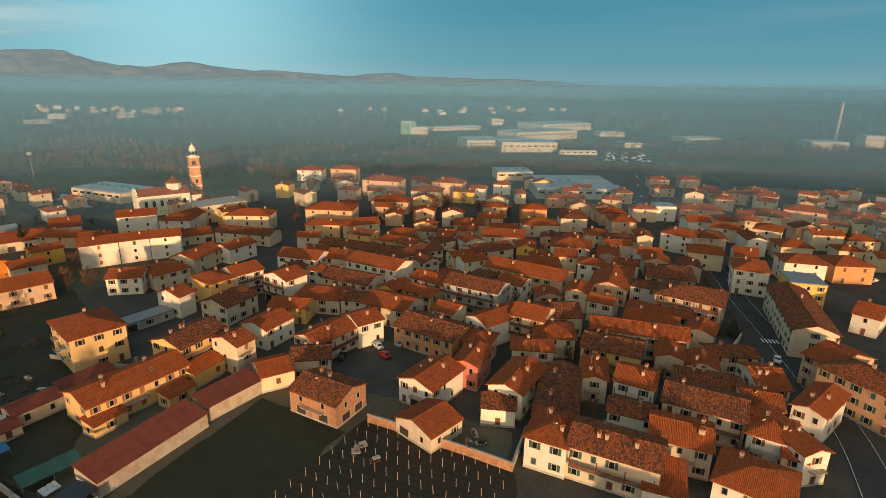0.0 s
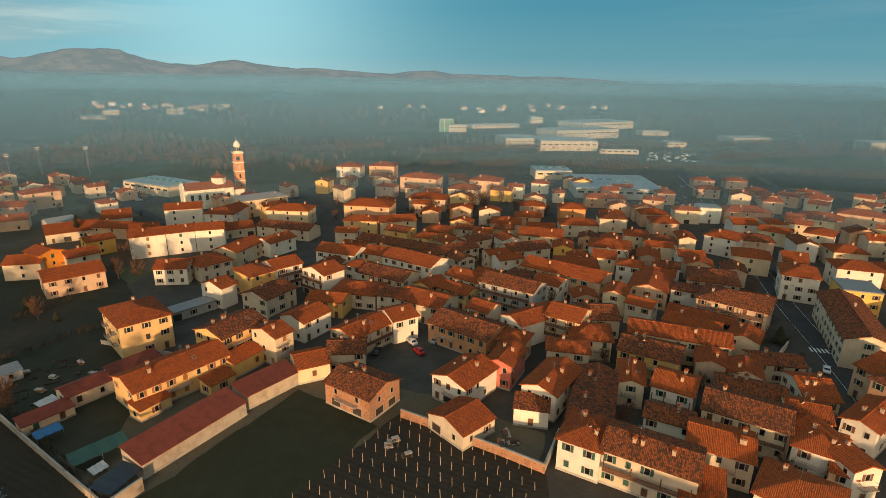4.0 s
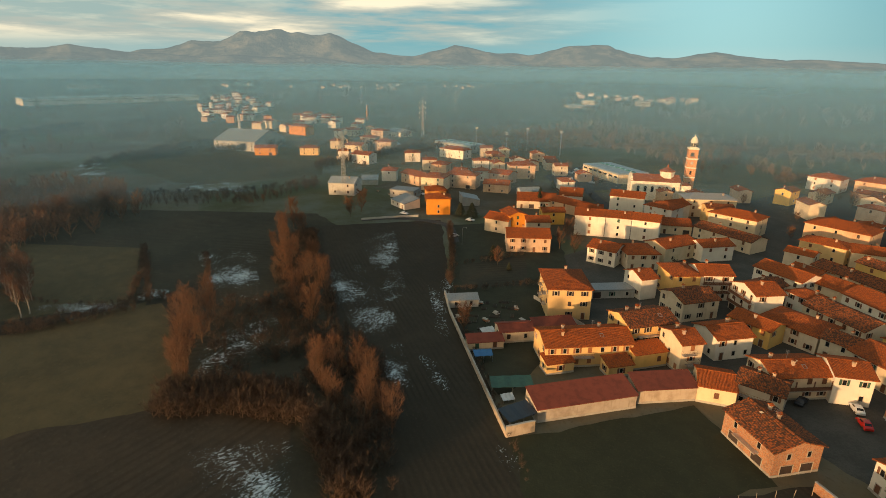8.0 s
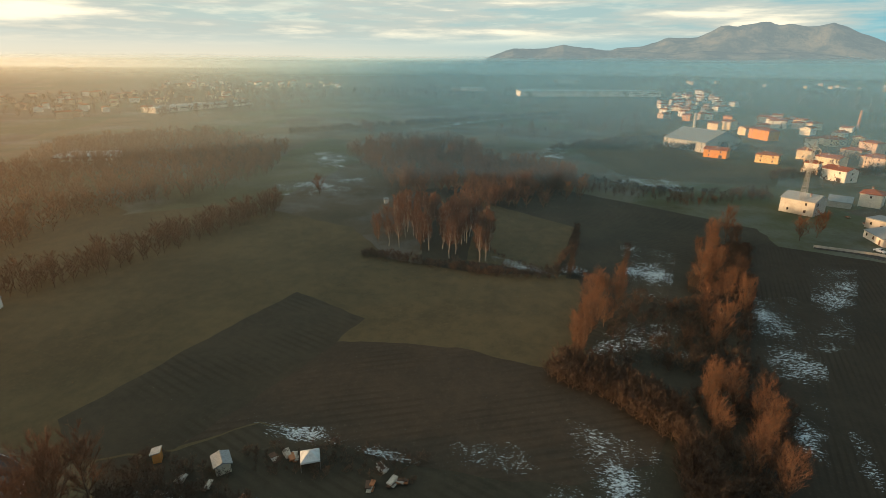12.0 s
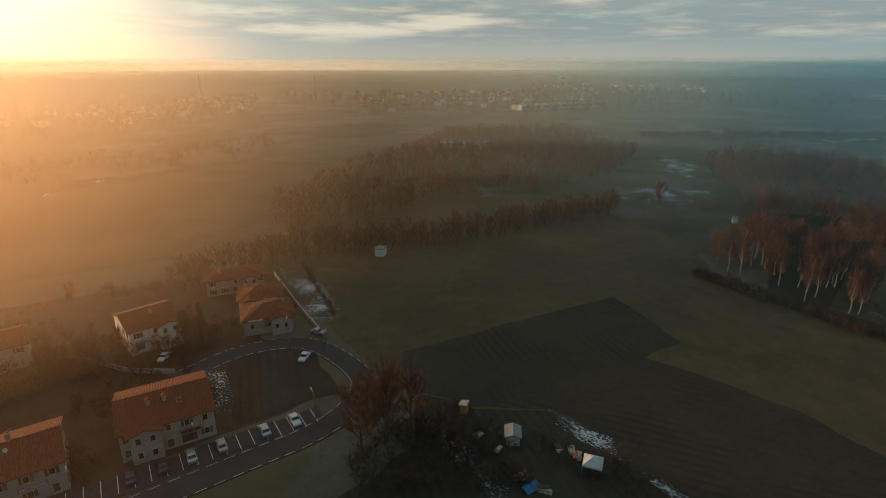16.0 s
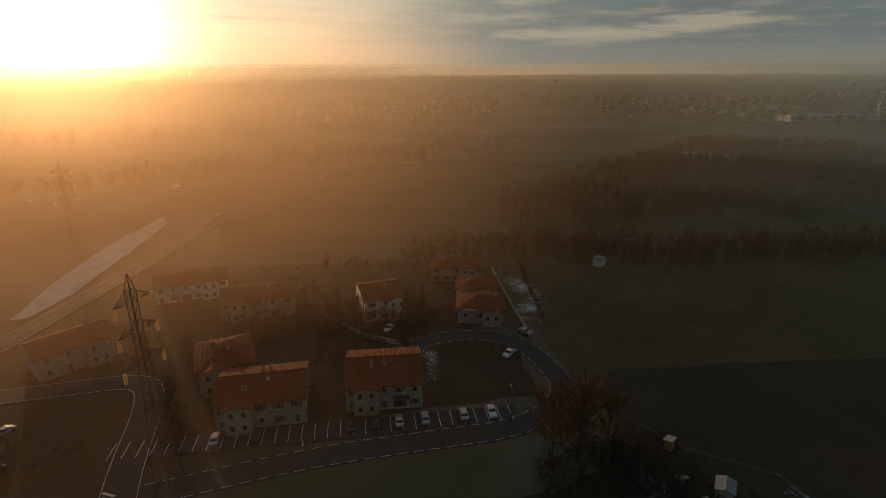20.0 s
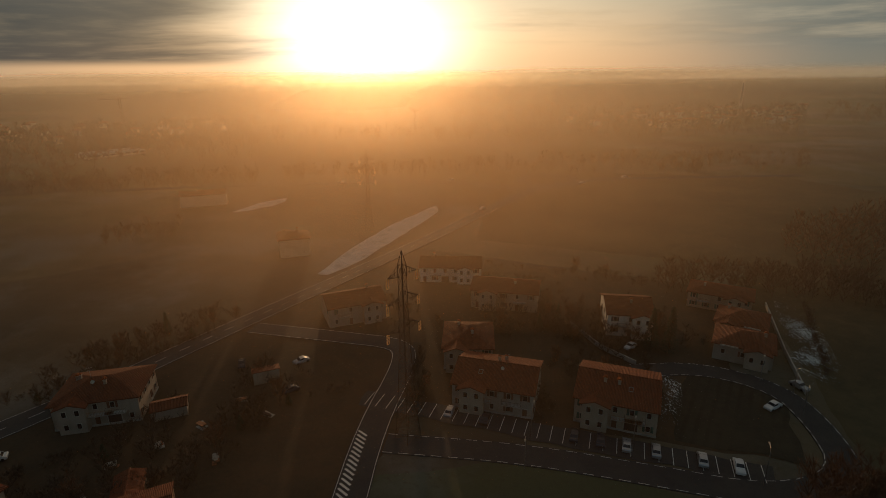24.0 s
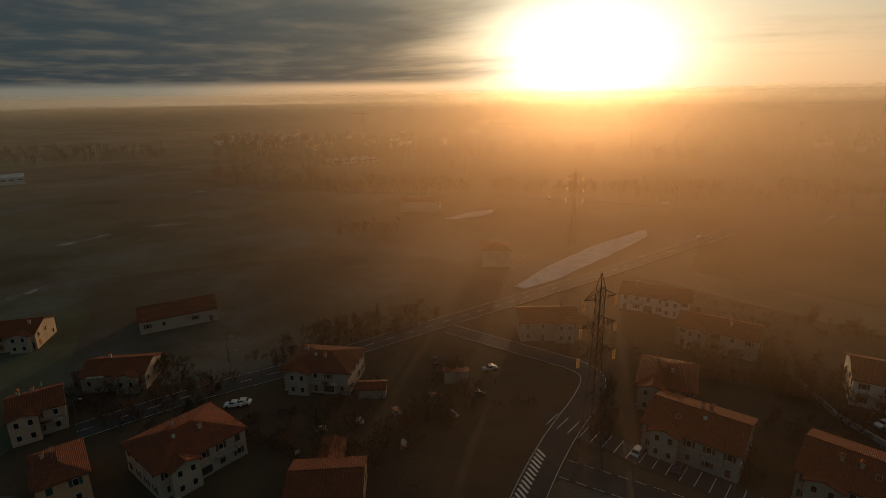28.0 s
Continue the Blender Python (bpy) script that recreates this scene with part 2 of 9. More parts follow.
def plain(name, rgb, rough=0.7, metal=0.0, scale=3.0, vary=0.35, bump=0.2):
    m, N = material(name)
    oc = N.n("ShaderNodeTexCoord").outputs["Object"]
    rnd = N.n("ShaderNodeObjectInfo").outputs["Random"]
    f = N.noise(oc, scale, 5.0, 0.65)
    col = N.mix(N.maprange(f, 0.4, 0.7), rgb, tuple(c * (1 - vary) for c in rgb))
    col = N.n("ShaderNodeHueSaturation", Hue=0.5, Saturation=1.0, Value=N.math("ADD", 0.88, N.math("MULTIPLY", rnd, 0.24)), Fac=1.0, Color=col).outputs[0]
    return finish(m, N, col, rough, N.noise(oc, scale * 6, 3.0), bump, 0.03, metal)


WALL = {
    "w": plaster("white_plaster", (0.74, 0.68, 0.58), 0.35), "c": plaster("cream_plaster", (0.66, 0.54, 0.38), 0.45), "y": plaster("yellow_plaster", (0.72, 0.46, 0.16), 0.35),
    "o": plaster("orange_plaster", (0.60, 0.28, 0.10), 0.35), "p": plaster("peach_plaster", (0.58, 0.40, 0.27)), "g": plaster("grey_render", (0.42, 0.41, 0.38)),
    # t: tan walls with the southern fronts' shade put into the colour
    "t": plaster("tan_plaster", (0.40, 0.32, 0.24), 0.5),
    "r": plaster("red_plaster", (0.62, 0.10, 0.03), 0.3), "b": plaster("old_wall_render", (0.46, 0.39, 0.31), 0.9),
}
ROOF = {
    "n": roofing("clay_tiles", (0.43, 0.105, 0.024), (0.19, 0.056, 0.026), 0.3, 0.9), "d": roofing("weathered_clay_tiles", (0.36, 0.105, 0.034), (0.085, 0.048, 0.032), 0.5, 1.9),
    # m: red tiles darkened to carry the shade of southern roof slopes
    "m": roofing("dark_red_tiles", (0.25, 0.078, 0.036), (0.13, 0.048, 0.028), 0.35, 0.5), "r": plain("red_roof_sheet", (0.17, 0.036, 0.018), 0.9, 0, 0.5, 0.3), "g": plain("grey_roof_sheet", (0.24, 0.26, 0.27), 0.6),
}
DARK = plain("window_dark_glass", (0.015, 0.017, 0.02), 0.12, 0.0, 1.0, 0.2, 0.0)
FRAME = plain("painted_frame", (0.44, 0.40, 0.33), 0.6)
SHUTTER = [plain("brown_shutter", (0.16, 0.065, 0.03), 0.7), plain("green_shutter", (0.03, 0.09, 0.06), 0.7), plain("dark_shutter", (0.05, 0.035, 0.03), 0.7), plain("orange_wood_shutter", (0.33, 0.13, 0.05), 0.7)]
CHIM = plaster("chimney_render", (0.50, 0.36, 0.26), 0.7)
ASPHALT = earth("asphalt", (0.050, 0.050, 0.052), (0.065, 0.063, 0.06), 0.2, 6.0, tuft=(0.04, 0.04, 0.042), rough=0.8)
YARD = earth("yard_gravel", (0.085, 0.078, 0.068), (0.060, 0.056, 0.048), 0.15, 3.0, tuft=(0.048, 0.052, 0.034))
PAINT = plain("road_paint", (0.72, 0.71, 0.68), 0.7, 0, 8.0, 0.3)
GRASS = earth("winter_grass", (0.046, 0.047, 0.026), (0.034, 0.035, 0.021), 0.03, 1.6, tuft=(0.056, 0.055, 0.030))
MEADOW = earth("olive_meadow", (0.104, 0.082, 0.043), (0.070, 0.058, 0.033), 0.025, 1.2, tuft=(0.110, 0.090, 0.048))
FURROW = 2.62
DARKGRASS = earth("damp_turf", (0.056, 0.049, 0.034), (0.040, 0.037, 0.027), 0.04, 1.4, 2.2, FURROW, tuft=(0.060, 0.056, 0.036))
GARDEN_SOIL = earth("garden_soil", (0.046, 0.047, 0.032), (0.034, 0.036, 0.024), 0.2, 1.8, tuft=(0.060, 0.066, 0.036))
PLOUGH = earth("ploughed_soil", (0.050, 0.041, 0.029), (0.036, 0.031, 0.023), 0.03, 1.5, 1.4, 1.2, (0.058, 0.048, 0.034))
PLOUGH2 = earth("harrowed_soil", (0.064, 0.049, 0.034), (0.046, 0.038, 0.028), 0.04, 1.3, 2.2, 0.3, (0.074, 0.060, 0.042))
BROWN_EARTH = earth("brown_garden_earth", (0.085, 0.056, 0.034), (0.060, 0.046, 0.030), 0.12, 1.6, tuft=(0.070, 0.062, 0.034))
METAL = plain("galvanised_steel", (0.32, 0.31, 0.30), 0.45, 0.8)
RUST = plain("rusty_steel", (0.11, 0.062, 0.04), 0.7, 0.3)
CONCRETE = plaster("concrete", (0.40, 0.38, 0.34), 0.8)
BARK = plain("bark", (0.13, 0.085, 0.055), 0.95, 0, 2.0, 0.5)
TWIG = plain("bare_twigs", (0.165, 0.078, 0.038), 0.9, 0, 0.5, 0.45)
TWIG2 = plain("dark_twigs", (0.135, 0.078, 0.046), 0.9, 0, 0.3, 0.45)
TWIG3 = plain("red_brown_twigs", (0.19, 0.105, 0.058), 0.9, 0, 0.2, 0.4)
BRUSH = plain("dark_brush", (0.095, 0.062, 0.040), 0.95, 0, 0.4, 0.5)
NEEDLE = plain("evergreen_needles", (0.030, 0.042, 0.018), 0.9, 0, 1.0, 0.5)
HEDGE = plain("hedge_leaves", (0.045, 0.048, 0.018), 0.9, 0, 1.0, 0.5)


# ---- mesh helpers ----
def mesh_object(name, verts, faces, mats, parent=None, label="", idx=None, smooth=False):
    me = bpy.data.meshes.new(name)
    me.from_pydata(verts, [], faces)
    for m in mats if isinstance(mats, (list, tuple)) else [mats]:
        me.materials.append(m)
    if idx is not None:
        me.polygons.foreach_set("material_index", idx)
    if smooth:
        me.polygons.foreach_set("use_smooth", [True] * len(me.polygons))
    ob = new(name, me)
    ob.parent = parent
    if label:
        ob["label"] = label
    return ob


def shared(name, me, parent, m, label=""):
    ob = new(name, me)
    ob.parent = parent
    ob.matrix_basis = m
    if label:
        ob["label"] = label
    return ob


class Build:
    """Collects boxes, bars and prisms into one mesh."""

    def __init__(self):
        self.v, self.f, self.i = [], [], []

    def quadbox(self, corners, mat=0):
        o = len(self.v)
        self.v += [tuple(c) for c in corners]
        self.f += [tuple(o + k for k in q) for q in ((0, 3, 2, 1), (4, 5, 6, 7), (0, 1, 5, 4), (1, 2, 6, 5), (2, 3, 7, 6), (3, 0, 4, 7))]
        self.i += [mat] * 6

    def box(self, x, y, z, sx, sy, sz, mat=0, turn=0.0, taper=1.0):
        """A box with its base centre at x, y, z."""
        c, s = math.cos(turn), math.sin(turn)
        pts = []
        for k, h in ((1.0, 0.0), (taper, sz)):
            for a, b in ((-1, -1), (1, -1), (1, 1), (-1, 1)):
                u, w = a * sx / 2 * k, b * sy / 2 * k
                pts.append((x + u * c - w * s, y + u * s + w * c, z + h))
        self.quadbox(pts, mat)

    def bar(self, p, q, r, mat=0, r2=None, n=4):
        p, q = Vector(p), Vector(q)
        ax = (q - p).normalized()
        u = ax.orthogonal().normalized()
        w = ax.cross(u)
        o = len(self.v)
        for end, rad in ((p, r), (q, r if r2 is None else r2)):
            for k in range(n):
                a = 2 * math.pi * (k + 0.5) / n
                self.v.append(tuple(end + (u * math.cos(a) + w * math.sin(a)) * rad))
        for k in range(n):
            self.f.append((o + k, o + (k + 1) % n, o + n + (k + 1) % n, o + n + k))
        self.f += [tuple(o + k for k in reversed(range(n))), tuple(o + n + k for k in range(n))]
        self.i += [mat] * (n + 2)

    def lathe(self, x, y, rings, n=12, mat=0, turn=0.0):
        o = len(self.v)
        for r, z in rings:
            for k in range(n):
                a = turn + 2 * math.pi * k / n
                self.v.append((x + r * math.cos(a), y + r * math.sin(a), z))
        for j in range(len(rings) - 1):
            for k in range(n):
                self.f.append((o + j * n + k, o + j * n + (k + 1) % n, o + (j + 1) * n + (k + 1) % n, o + (j + 1) * n + k))
                self.i.append(mat)
        self.f += [tuple(o + k for k in reversed(range(n))), tuple(o + (len(rings) - 1) * n + k for k in range(n))]
        self.i += [mat, mat]

    def poly(self, pts, z0, z1, mat=0):
        """A vertical prism over a flat outline (counter-clockwise)."""
        o, n = len(self.v), len(pts)
        self.v += [(*p, z0) for p in pts] + [(*p, z1) for p in pts]
        self.f += [tuple(o + k for k in reversed(range(n))), tuple(o + n + k for k in range(n))]
        self.f += [(o + k, o + (k + 1) % n, o + n + (k + 1) % n, o + n + k) for k in range(n)]
        self.i += [mat] * (n + 2)

    def done(self, name, mats, parent=None, label="", smooth=False):
        return mesh_object(name, self.v, self.f, mats, parent, label, self.i, smooth)

    def mesh(self, name, mats):
        me = bpy.data.meshes.new(name)
        me.from_pydata(self.v, [], self.f)
        for m in mats:
            me.materials.append(m)
        me.polygons.foreach_set("material_index", self.i)
        return me


def thing(name, x, y, angle, label, category, group="", z=0.0):
    ob = new(name)
    ob.matrix_basis = pose(x, y, z, 0, 0, angle)
    return tagged(ob, label, category, group)


# ---- ground, fields, roads ----
def ground_material():
    m, N = material("plain_of_fields")
    p = N.n("ShaderNodeNewGeometry").outputs["Position"]
    warp = N.vmath("ADD", p, N.vmath("MULTIPLY", N.noise(p, 0.004, 3.0, out=1), (90.0, 90.0, 0.0)))
    turned = N.n("ShaderNodeMapping", Vector=warp, Rotation=(0, 0, 0.45), Scale=(0.0055, 0.010, 1.0)).outputs[0]
    vor = N.n("ShaderNodeTexVoronoi", Vector=turned, Scale=1.0, Randomness=0.75)
    pick = N.n("ShaderNodeSeparateColor", Color=vor.outputs["Color"]).outputs[0]
    col = N.ramp(pick, [(0.0, (0.082, 0.066, 0.046)), (0.25, (0.120, 0.100, 0.064)), (0.45, (0.092, 0.094, 0.050)), (0.62, (0.078, 0.086, 0.046)), (0.8, (0.135, 0.112, 0.068)), (1.0, (0.090, 0.072, 0.050))])
    big = N.noise(p, 0.02, 6.0, 0.65)
    col = N.mix(N.math("MULTIPLY", N.maprange(big, 0.45, 0.7), 0.6), col, (0.042, 0.038, 0.024))
    # frost tint that also lightens the fields in place of distance haze
    rime = N.noise(p, 0.012, 7.0, 0.7)
    col = N.mix(N.math("MULTIPLY", N.maprange(rime, 0.46, 0.66), 0.42), col, (0.17, 0.19, 0.19))
    fine = N.noise(p, 0.7, 6.0, 0.7)
    col = N.mix(N.maprange(fine, 0.5, 0.78), col, (0.075, 0.068, 0.042))
    return finish(m, N, col, 0.9, fine, 0.6, 0.2, spec=0.12)


ground = mesh_object("ground", [(-5200, -5200, 0), (5200, -5200, 0), (5200, 5200, 0), (-5200, 5200, 0)], [(0, 1, 2, 3)], ground_material())
tagged(ground, "wide flat plain of winter fields", "ground", kind="structure")


FIELDS = [0]


def field(name, mat, pts, z, label):
    """A slightly raised sheet of soil or turf with a ragged outline."""
    FIELDS[0] += 1
    z += 0.0035 * FIELDS[0]
    rag = []
    n = len(pts)
    for k in range(n):
        a, b = Vector(pts[k]), Vector(pts[(k + 1) % n])
        steps = max(1, int((b - a).length / (2.5 if (a + b).length < 340 else 5)))
        nrm = Vector((-(b - a).y, (b - a).x)).normalized()
        for s in range(steps):
            q = a.lerp(b, s / steps)
            q = q + nrm * (noise.noise(Vector((q.x * 0.15, q.y * 0.15, 0))) * 1.2 + noise.noise(Vector((q.x * 0.9, q.y * 0.9, 3.0))) * 0.4)
            rag.append((q.x, q.y))
    area = sum(p[0] * q[1] - q[0] * p[1] for p, q in zip(rag, rag[1:] + rag[:1]))
    if area < 0:
        rag.reverse()
    loop = list(range(len(rag)))
    vs, _, tris = delaunay_2d_cdt([Vector(p) for p in rag], [], [loop], 1, 1e-4)[:3]
    me = bpy.data.meshes.new(name)
    me.from_pydata([(v.x, v.y, z) for v in vs], [], [tuple(f) for f in tris])
    me.materials.append(mat)
    return tagged(new(name, me), label, "field", kind="structure")


def strip(pts, width, z0, z1, name, mat, parent=None):
    """A ribbon of the given width along a line of points."""
    P = smooth_line(pts)
    v, f = [], []
    for k, p in enumerate(P):
        d = (P[min(k + 1, len(P) - 1)] - P[max(k - 1, 0)]).normalized()
        nrm = Vector((-d.y, d.x)) * width / 2
        for q in (p + nrm, p - nrm):
            v += [(q.x, q.y, z0), (q.x, q.y, z1)]
    for k in range(len(P) - 1):
        a, b = 4 * k, 4 * k + 4
        f += [(a + 1, a + 3, b + 3, b + 1), (a, a + 1, b + 1, b), (a + 2, b + 2, b + 3, a + 3)]
    return mesh_object(name, v, f, mat, parent)


def smooth_line(pts, step=4.0):
    P = [Vector(p) for p in pts]
    for _ in range(2):
        Q = [P[0]]
        for a, b in zip(P, P[1:]):
            Q += [a.lerp(b, 0.25), a.lerp(b, 0.75)]
        P = Q + [P[-1]]
    return P


def dashes(pts, offset, dash, gap, width, z, name, parent):
    P = smooth_line(pts)
    b = Build()
    run, on = 0.0, True
    for p, q in zip(P, P[1:]):
        L = (q - p).length
        d = (q - p).normalized()
        nrm = Vector((-d.y, d.x))
        s = 0.0
        while s < L:
            left = (dash if on else gap) - run
            e = min(L, s + left)
            if on:
                m = p + d * (s + e) / 2 + nrm * offset
                b.box(m.x, m.y, z, e - s + 0.01, width, 0.006, 0, math.atan2(d.y, d.x))
            run += e - s
            if run >= (dash if on else gap) - 1e-6:
                run = 0.0
                if gap:
                    on = not on
            s = e
            if e == L:
                break
    return b.done(name, [PAINT], parent)


def road(pts, width, label, lines=True, z=0.12, middle=True, edge=(12.0, 0.0)):
    FIELDS[0] += 1
    z += 0.002 * FIELDS[0]
    r = strip(pts, width, 0.0, z, "road", ASPHALT)
    tagged(r, label, "road", kind="structure")
    if lines:
        if middle:
            dashes(pts, 0.0, 3.0, 4.0, 0.14, z + 0.002, "centre_line", r)
        for side in (-1, 1):
            dashes(pts, side * (width / 2 - 0.25), *edge, 0.10, z + 0.002, "edge_line", r)
    return r


# ---- houses ----
def ring(b, w, h, y0, y1, rim, pane):
    """A window frame: outer face, inner reveal and, if wanted, the pane, in one piece."""
    o = len(b.v)
    W, H = w / 2, h / 2
    for (x, z), y in (((W, H), y1), ((W, H), y0), ((W - rim, H - rim), y0), ((W - rim, H - rim), y1 - 0.02)):
        b.v += [(-x, y, -z), (x, y, -z), (x, y, z), (-x, y, z)]
    for r in range(3):
        for k in range(4):
            b.f.append((o + 4 * r + k, o + 4 * r + (k + 1) % 4, o + 4 * r + 4 + (k + 1) % 4, o + 4 * r + 4 + k))
            b.i.append(0)
    if pane:
        b.f.append((o + 12, o + 13, o + 14, o + 15))
        b.i.append(1)


def louvre(b, w, h):
    """A slatted shutter as one folded board."""
    n, o = 9, len(b.v)
    prof = [(-0.02, -h / 2)]
    for k in range(n):
        z = -h / 2 + h * k / n
        prof += [(-0.075, z + 0.01), (-0.035, z + h / n - 0.01)]
    prof += [(-0.02, h / 2)]
    for x in (-w / 2, w / 2):
        b.v += [(x, y, z) for y, z in prof]
    m = len(prof)
    for k in range(m):
        j = (k + 1) % m
        b.f.append((o + k, o + m + k, o + m + j, o + j))
        b.i.append(0)
    b.f += [tuple(o + k for k in range(m)), tuple(o + m + k for k in reversed(range(m)))]
    b.i += [0, 0]


def window_meshes():
    made = []
    for sh in SHUTTER:
        fr, one, pa, op = Build(), Build(), Build(), Build()
        ring(fr, 1.08, 1.5, -0.10, 0.0, 0.09, False)
        ring(one, 1.0, 1.42, -0.10, 0.0, 0.10, True)
        pa.box(0, -0.012, -0.7, 1.0, 0.05, 1.4)
        louvre(op, 0.54, 1.5)
        two = Build()
        ring(two, 1.0, 1.42, -0.10, 0.0, 0.10, True)
        for sx in (-0.78, 0.78):
            cut = len(two.v)
            face = len(two.f)
            louvre(two, 0.5, 1.42)
            two.v[cut:] = [(x_ + sx, y_, z_) for x_, y_, z_ in two.v[cut:]]
            two.i[face:] = [2] * (len(two.f) - face)
        made.append((fr.mesh("window", [FRAME]), pa.mesh("pane", [DARK]), op.mesh("shutter", [sh]), one.mesh("window", [FRAME, DARK]), one.mesh("window", [sh, sh]), two.mesh("window", [FRAME, DARK, sh])))
    return made


WINDOWS = window_meshes()
def leaf(name, w, h, mat):
    b = Build()
    ring(b, w, h, -0.12, 0.0, 0.1, True)
    b.v = [(x, y, z + h / 2) for x, y, z in b.v]
    return b.mesh(name, [FRAME, mat])


DOOR, GATE = leaf("door", 1.2, 2.3, SHUTTER[0]), leaf("garage_door", 2.8, 2.4, SHUTTER[2])


def chimney_mesh(kind):
    b = Build()
    b.box(0, 0, -1.2, 0.62, 0.5, 2.1)
    b.box(0, 0, 0.9, 0.78, 0.66, 0.1)
    for x in (-0.25, 0.25):
        for y in (-0.18, 0.18):
            b.box(x, y, 1.0, 0.12, 0.12, 0.28)
    if kind:
        b.box(0, 0, 1.28, 0.85, 0.72, 0.10, 1, 0, 0.7)
    else:
        for s in (-1, 1):
            b.quadbox([(s * 0.02, -0.42, 1.28), (s * 0.5, -0.42, 1.22), (s * 0.5, 0.42, 1.22), (s * 0.02, 0.42, 1.28), (0, -0.42, 1.62), (s * 0.5, -0.42, 1.28), (s * 0.5, 0.42, 1.28), (0, 0.42, 1.62)], 1)
    return b.mesh("chimney", [CHIM, ROOF["n"]])


CHIMNEYS = [chimney_mesh(0), chimney_mesh(1)]


def antenna_mesh():
    b = Build()
    b.bar((0, 0, -0.6), (0, 0, 2.6), 0.03)
    for z in (1.9, 2.4):
        b.bar((-0.6, 0, z), (0.6, 0, z), 0.018)
        for k in range(6):
            x = -0.55 + k * 0.22
            b.bar((x, -0.3, z), (x, 0.3, z), 0.012)
    return b.mesh("antenna", [METAL])


def dish_mesh():
    b = Build()
    b.bar((0, 0, -0.4), (0, 0, 0.5), 0.03)
    b.lathe(0, 0, [(0.06, 0.5), (0.30, 0.56), (0.42, 0.66), (0.40, 0.66), (0.28, 0.58), (0.02, 0.54)], 10)
    return b.mesh("satellite_dish", [FRAME])


sk_build = Build()
ring(sk_build, 0.9, 1.2, -0.12, 0.05, 0.08, True)
sk_build.v = [(x, z, -y) for x, y, z in sk_build.v]
SKYLIGHT = sk_build.mesh("skylight", [METAL, DARK])
ANTENNA, DISH = antenna_mesh(), dish_mesh()
WORDS = {"w": "white", "c": "cream", "y": "yellow", "o": "orange", "p": "peach", "g": "grey", "r": "red", "b": "stone", "k": "brick", "t": "tan"}
ROOFWORDS = {"n": "orange clay tile roof", "d": "weathered brown tile roof", "m": "dark red-brown tile roof", "r": "dark red sheet roof", "g": "grey roof"}
SHAPES = {"a": "gabled", "b": "gabled", "h": "hipped", "s": "lean-to", "f": "flat"}


def roof_mesh(b, w, d, h, shape, over=0.55, thick=0.22, slope=0.33):
    """Roof slabs over a w x d plan with eaves at height h; the ridge along x ('a'), along y ('b'), hipped, lean-to or flat."""
    if shape == "f":
        b.box(0, 0, h, w + 0.3, d + 0.3, 0.35)
        b.box(0, 0, h + 0.35, w - 0.3, d - 0.3, 0.03)
        return h + 0.3
    if shape == "s":
        top = h + d * 0.22
        y0, y1, x = -d / 2 - over, d / 2 + 0.1, w / 2 + 0.25
        z0 = h - over * 0.22
        b.quadbox([(-x, y0, z0), (x, y0, z0), (x, y1, top), (-x, y1, top), (-x, y0, z0 + 0.16), (x, y0, z0 + 0.16), (x, y1, top + 0.16), (-x, y1, top + 0.16)])
        return top
    if shape == "h":
        long_x = w >= d
        L, S = (w, d) if long_x else (d, w)
        a, s = L / 2 + over, S / 2 + over
        top, low = h + (S / 2) * slope, h - over * slope
        r = max(0.3, L / 2 - S / 2)
        tr = (lambda p: p) if long_x else (lambda p: (-p[1], p[0], p[2]))
        o = len(b.v)
        lo = [(-a, -s, low), (a, -s, low), (a, s, low), (-a, s, low)]
        b.v += [tr(p) for p in lo] + [tr((x, y, z + thick)) for x, y, z in lo] + [tr((-r, 0, top + thick)), tr((r, 0, top + thick))]
        fs = [(0, 3, 2, 1), (0, 1, 5, 4), (1, 2, 6, 5), (2, 3, 7, 6), (3, 0, 4, 7), (4, 5, 9, 8), (6, 7, 8, 9), (5, 6, 9), (7, 4, 8)]
        b.f += [tuple(o + k for k in q) for q in fs]
        b.i += [0] * 9
        return top
    W, D = (w, d) if shape == "a" else (d, w)
    tr = (lambda p: p) if shape == "a" else (lambda p: (-p[1], p[0], p[2]))
    x, y = W / 2 + over * 0.7, D / 2 + over
    top, low = h + (D / 2) * slope, h - over * slope
    prof = [(-y, low), (0, top), (y, low), (y, low + thick), (0.16, top + thick - 0.05), (0.11, top + thick + 0.10), (-0.11, top + thick + 0.10), (-0.16, top + thick - 0.05), (-y, low + thick)]
    o, m = len(b.v), len(prof)
    for e in (-x, x):
        b.v += [tr((e, py, pz)) for py, pz in prof]
    b.f += [(o + k, o + m + k, o + m + (k + 1) % m, o + (k + 1) % m) for k in range(m)]
    for e in (0, m):
        for quad in ((0, 1, 7, 8), (1, 2, 3, 4), (1, 4, 5), (1, 5, 6), (1, 6, 7)):
            b.f.append(tuple(o + e + k for k in (quad if e else reversed(quad))))
    b.i += [0] * (m + 10)
    return top


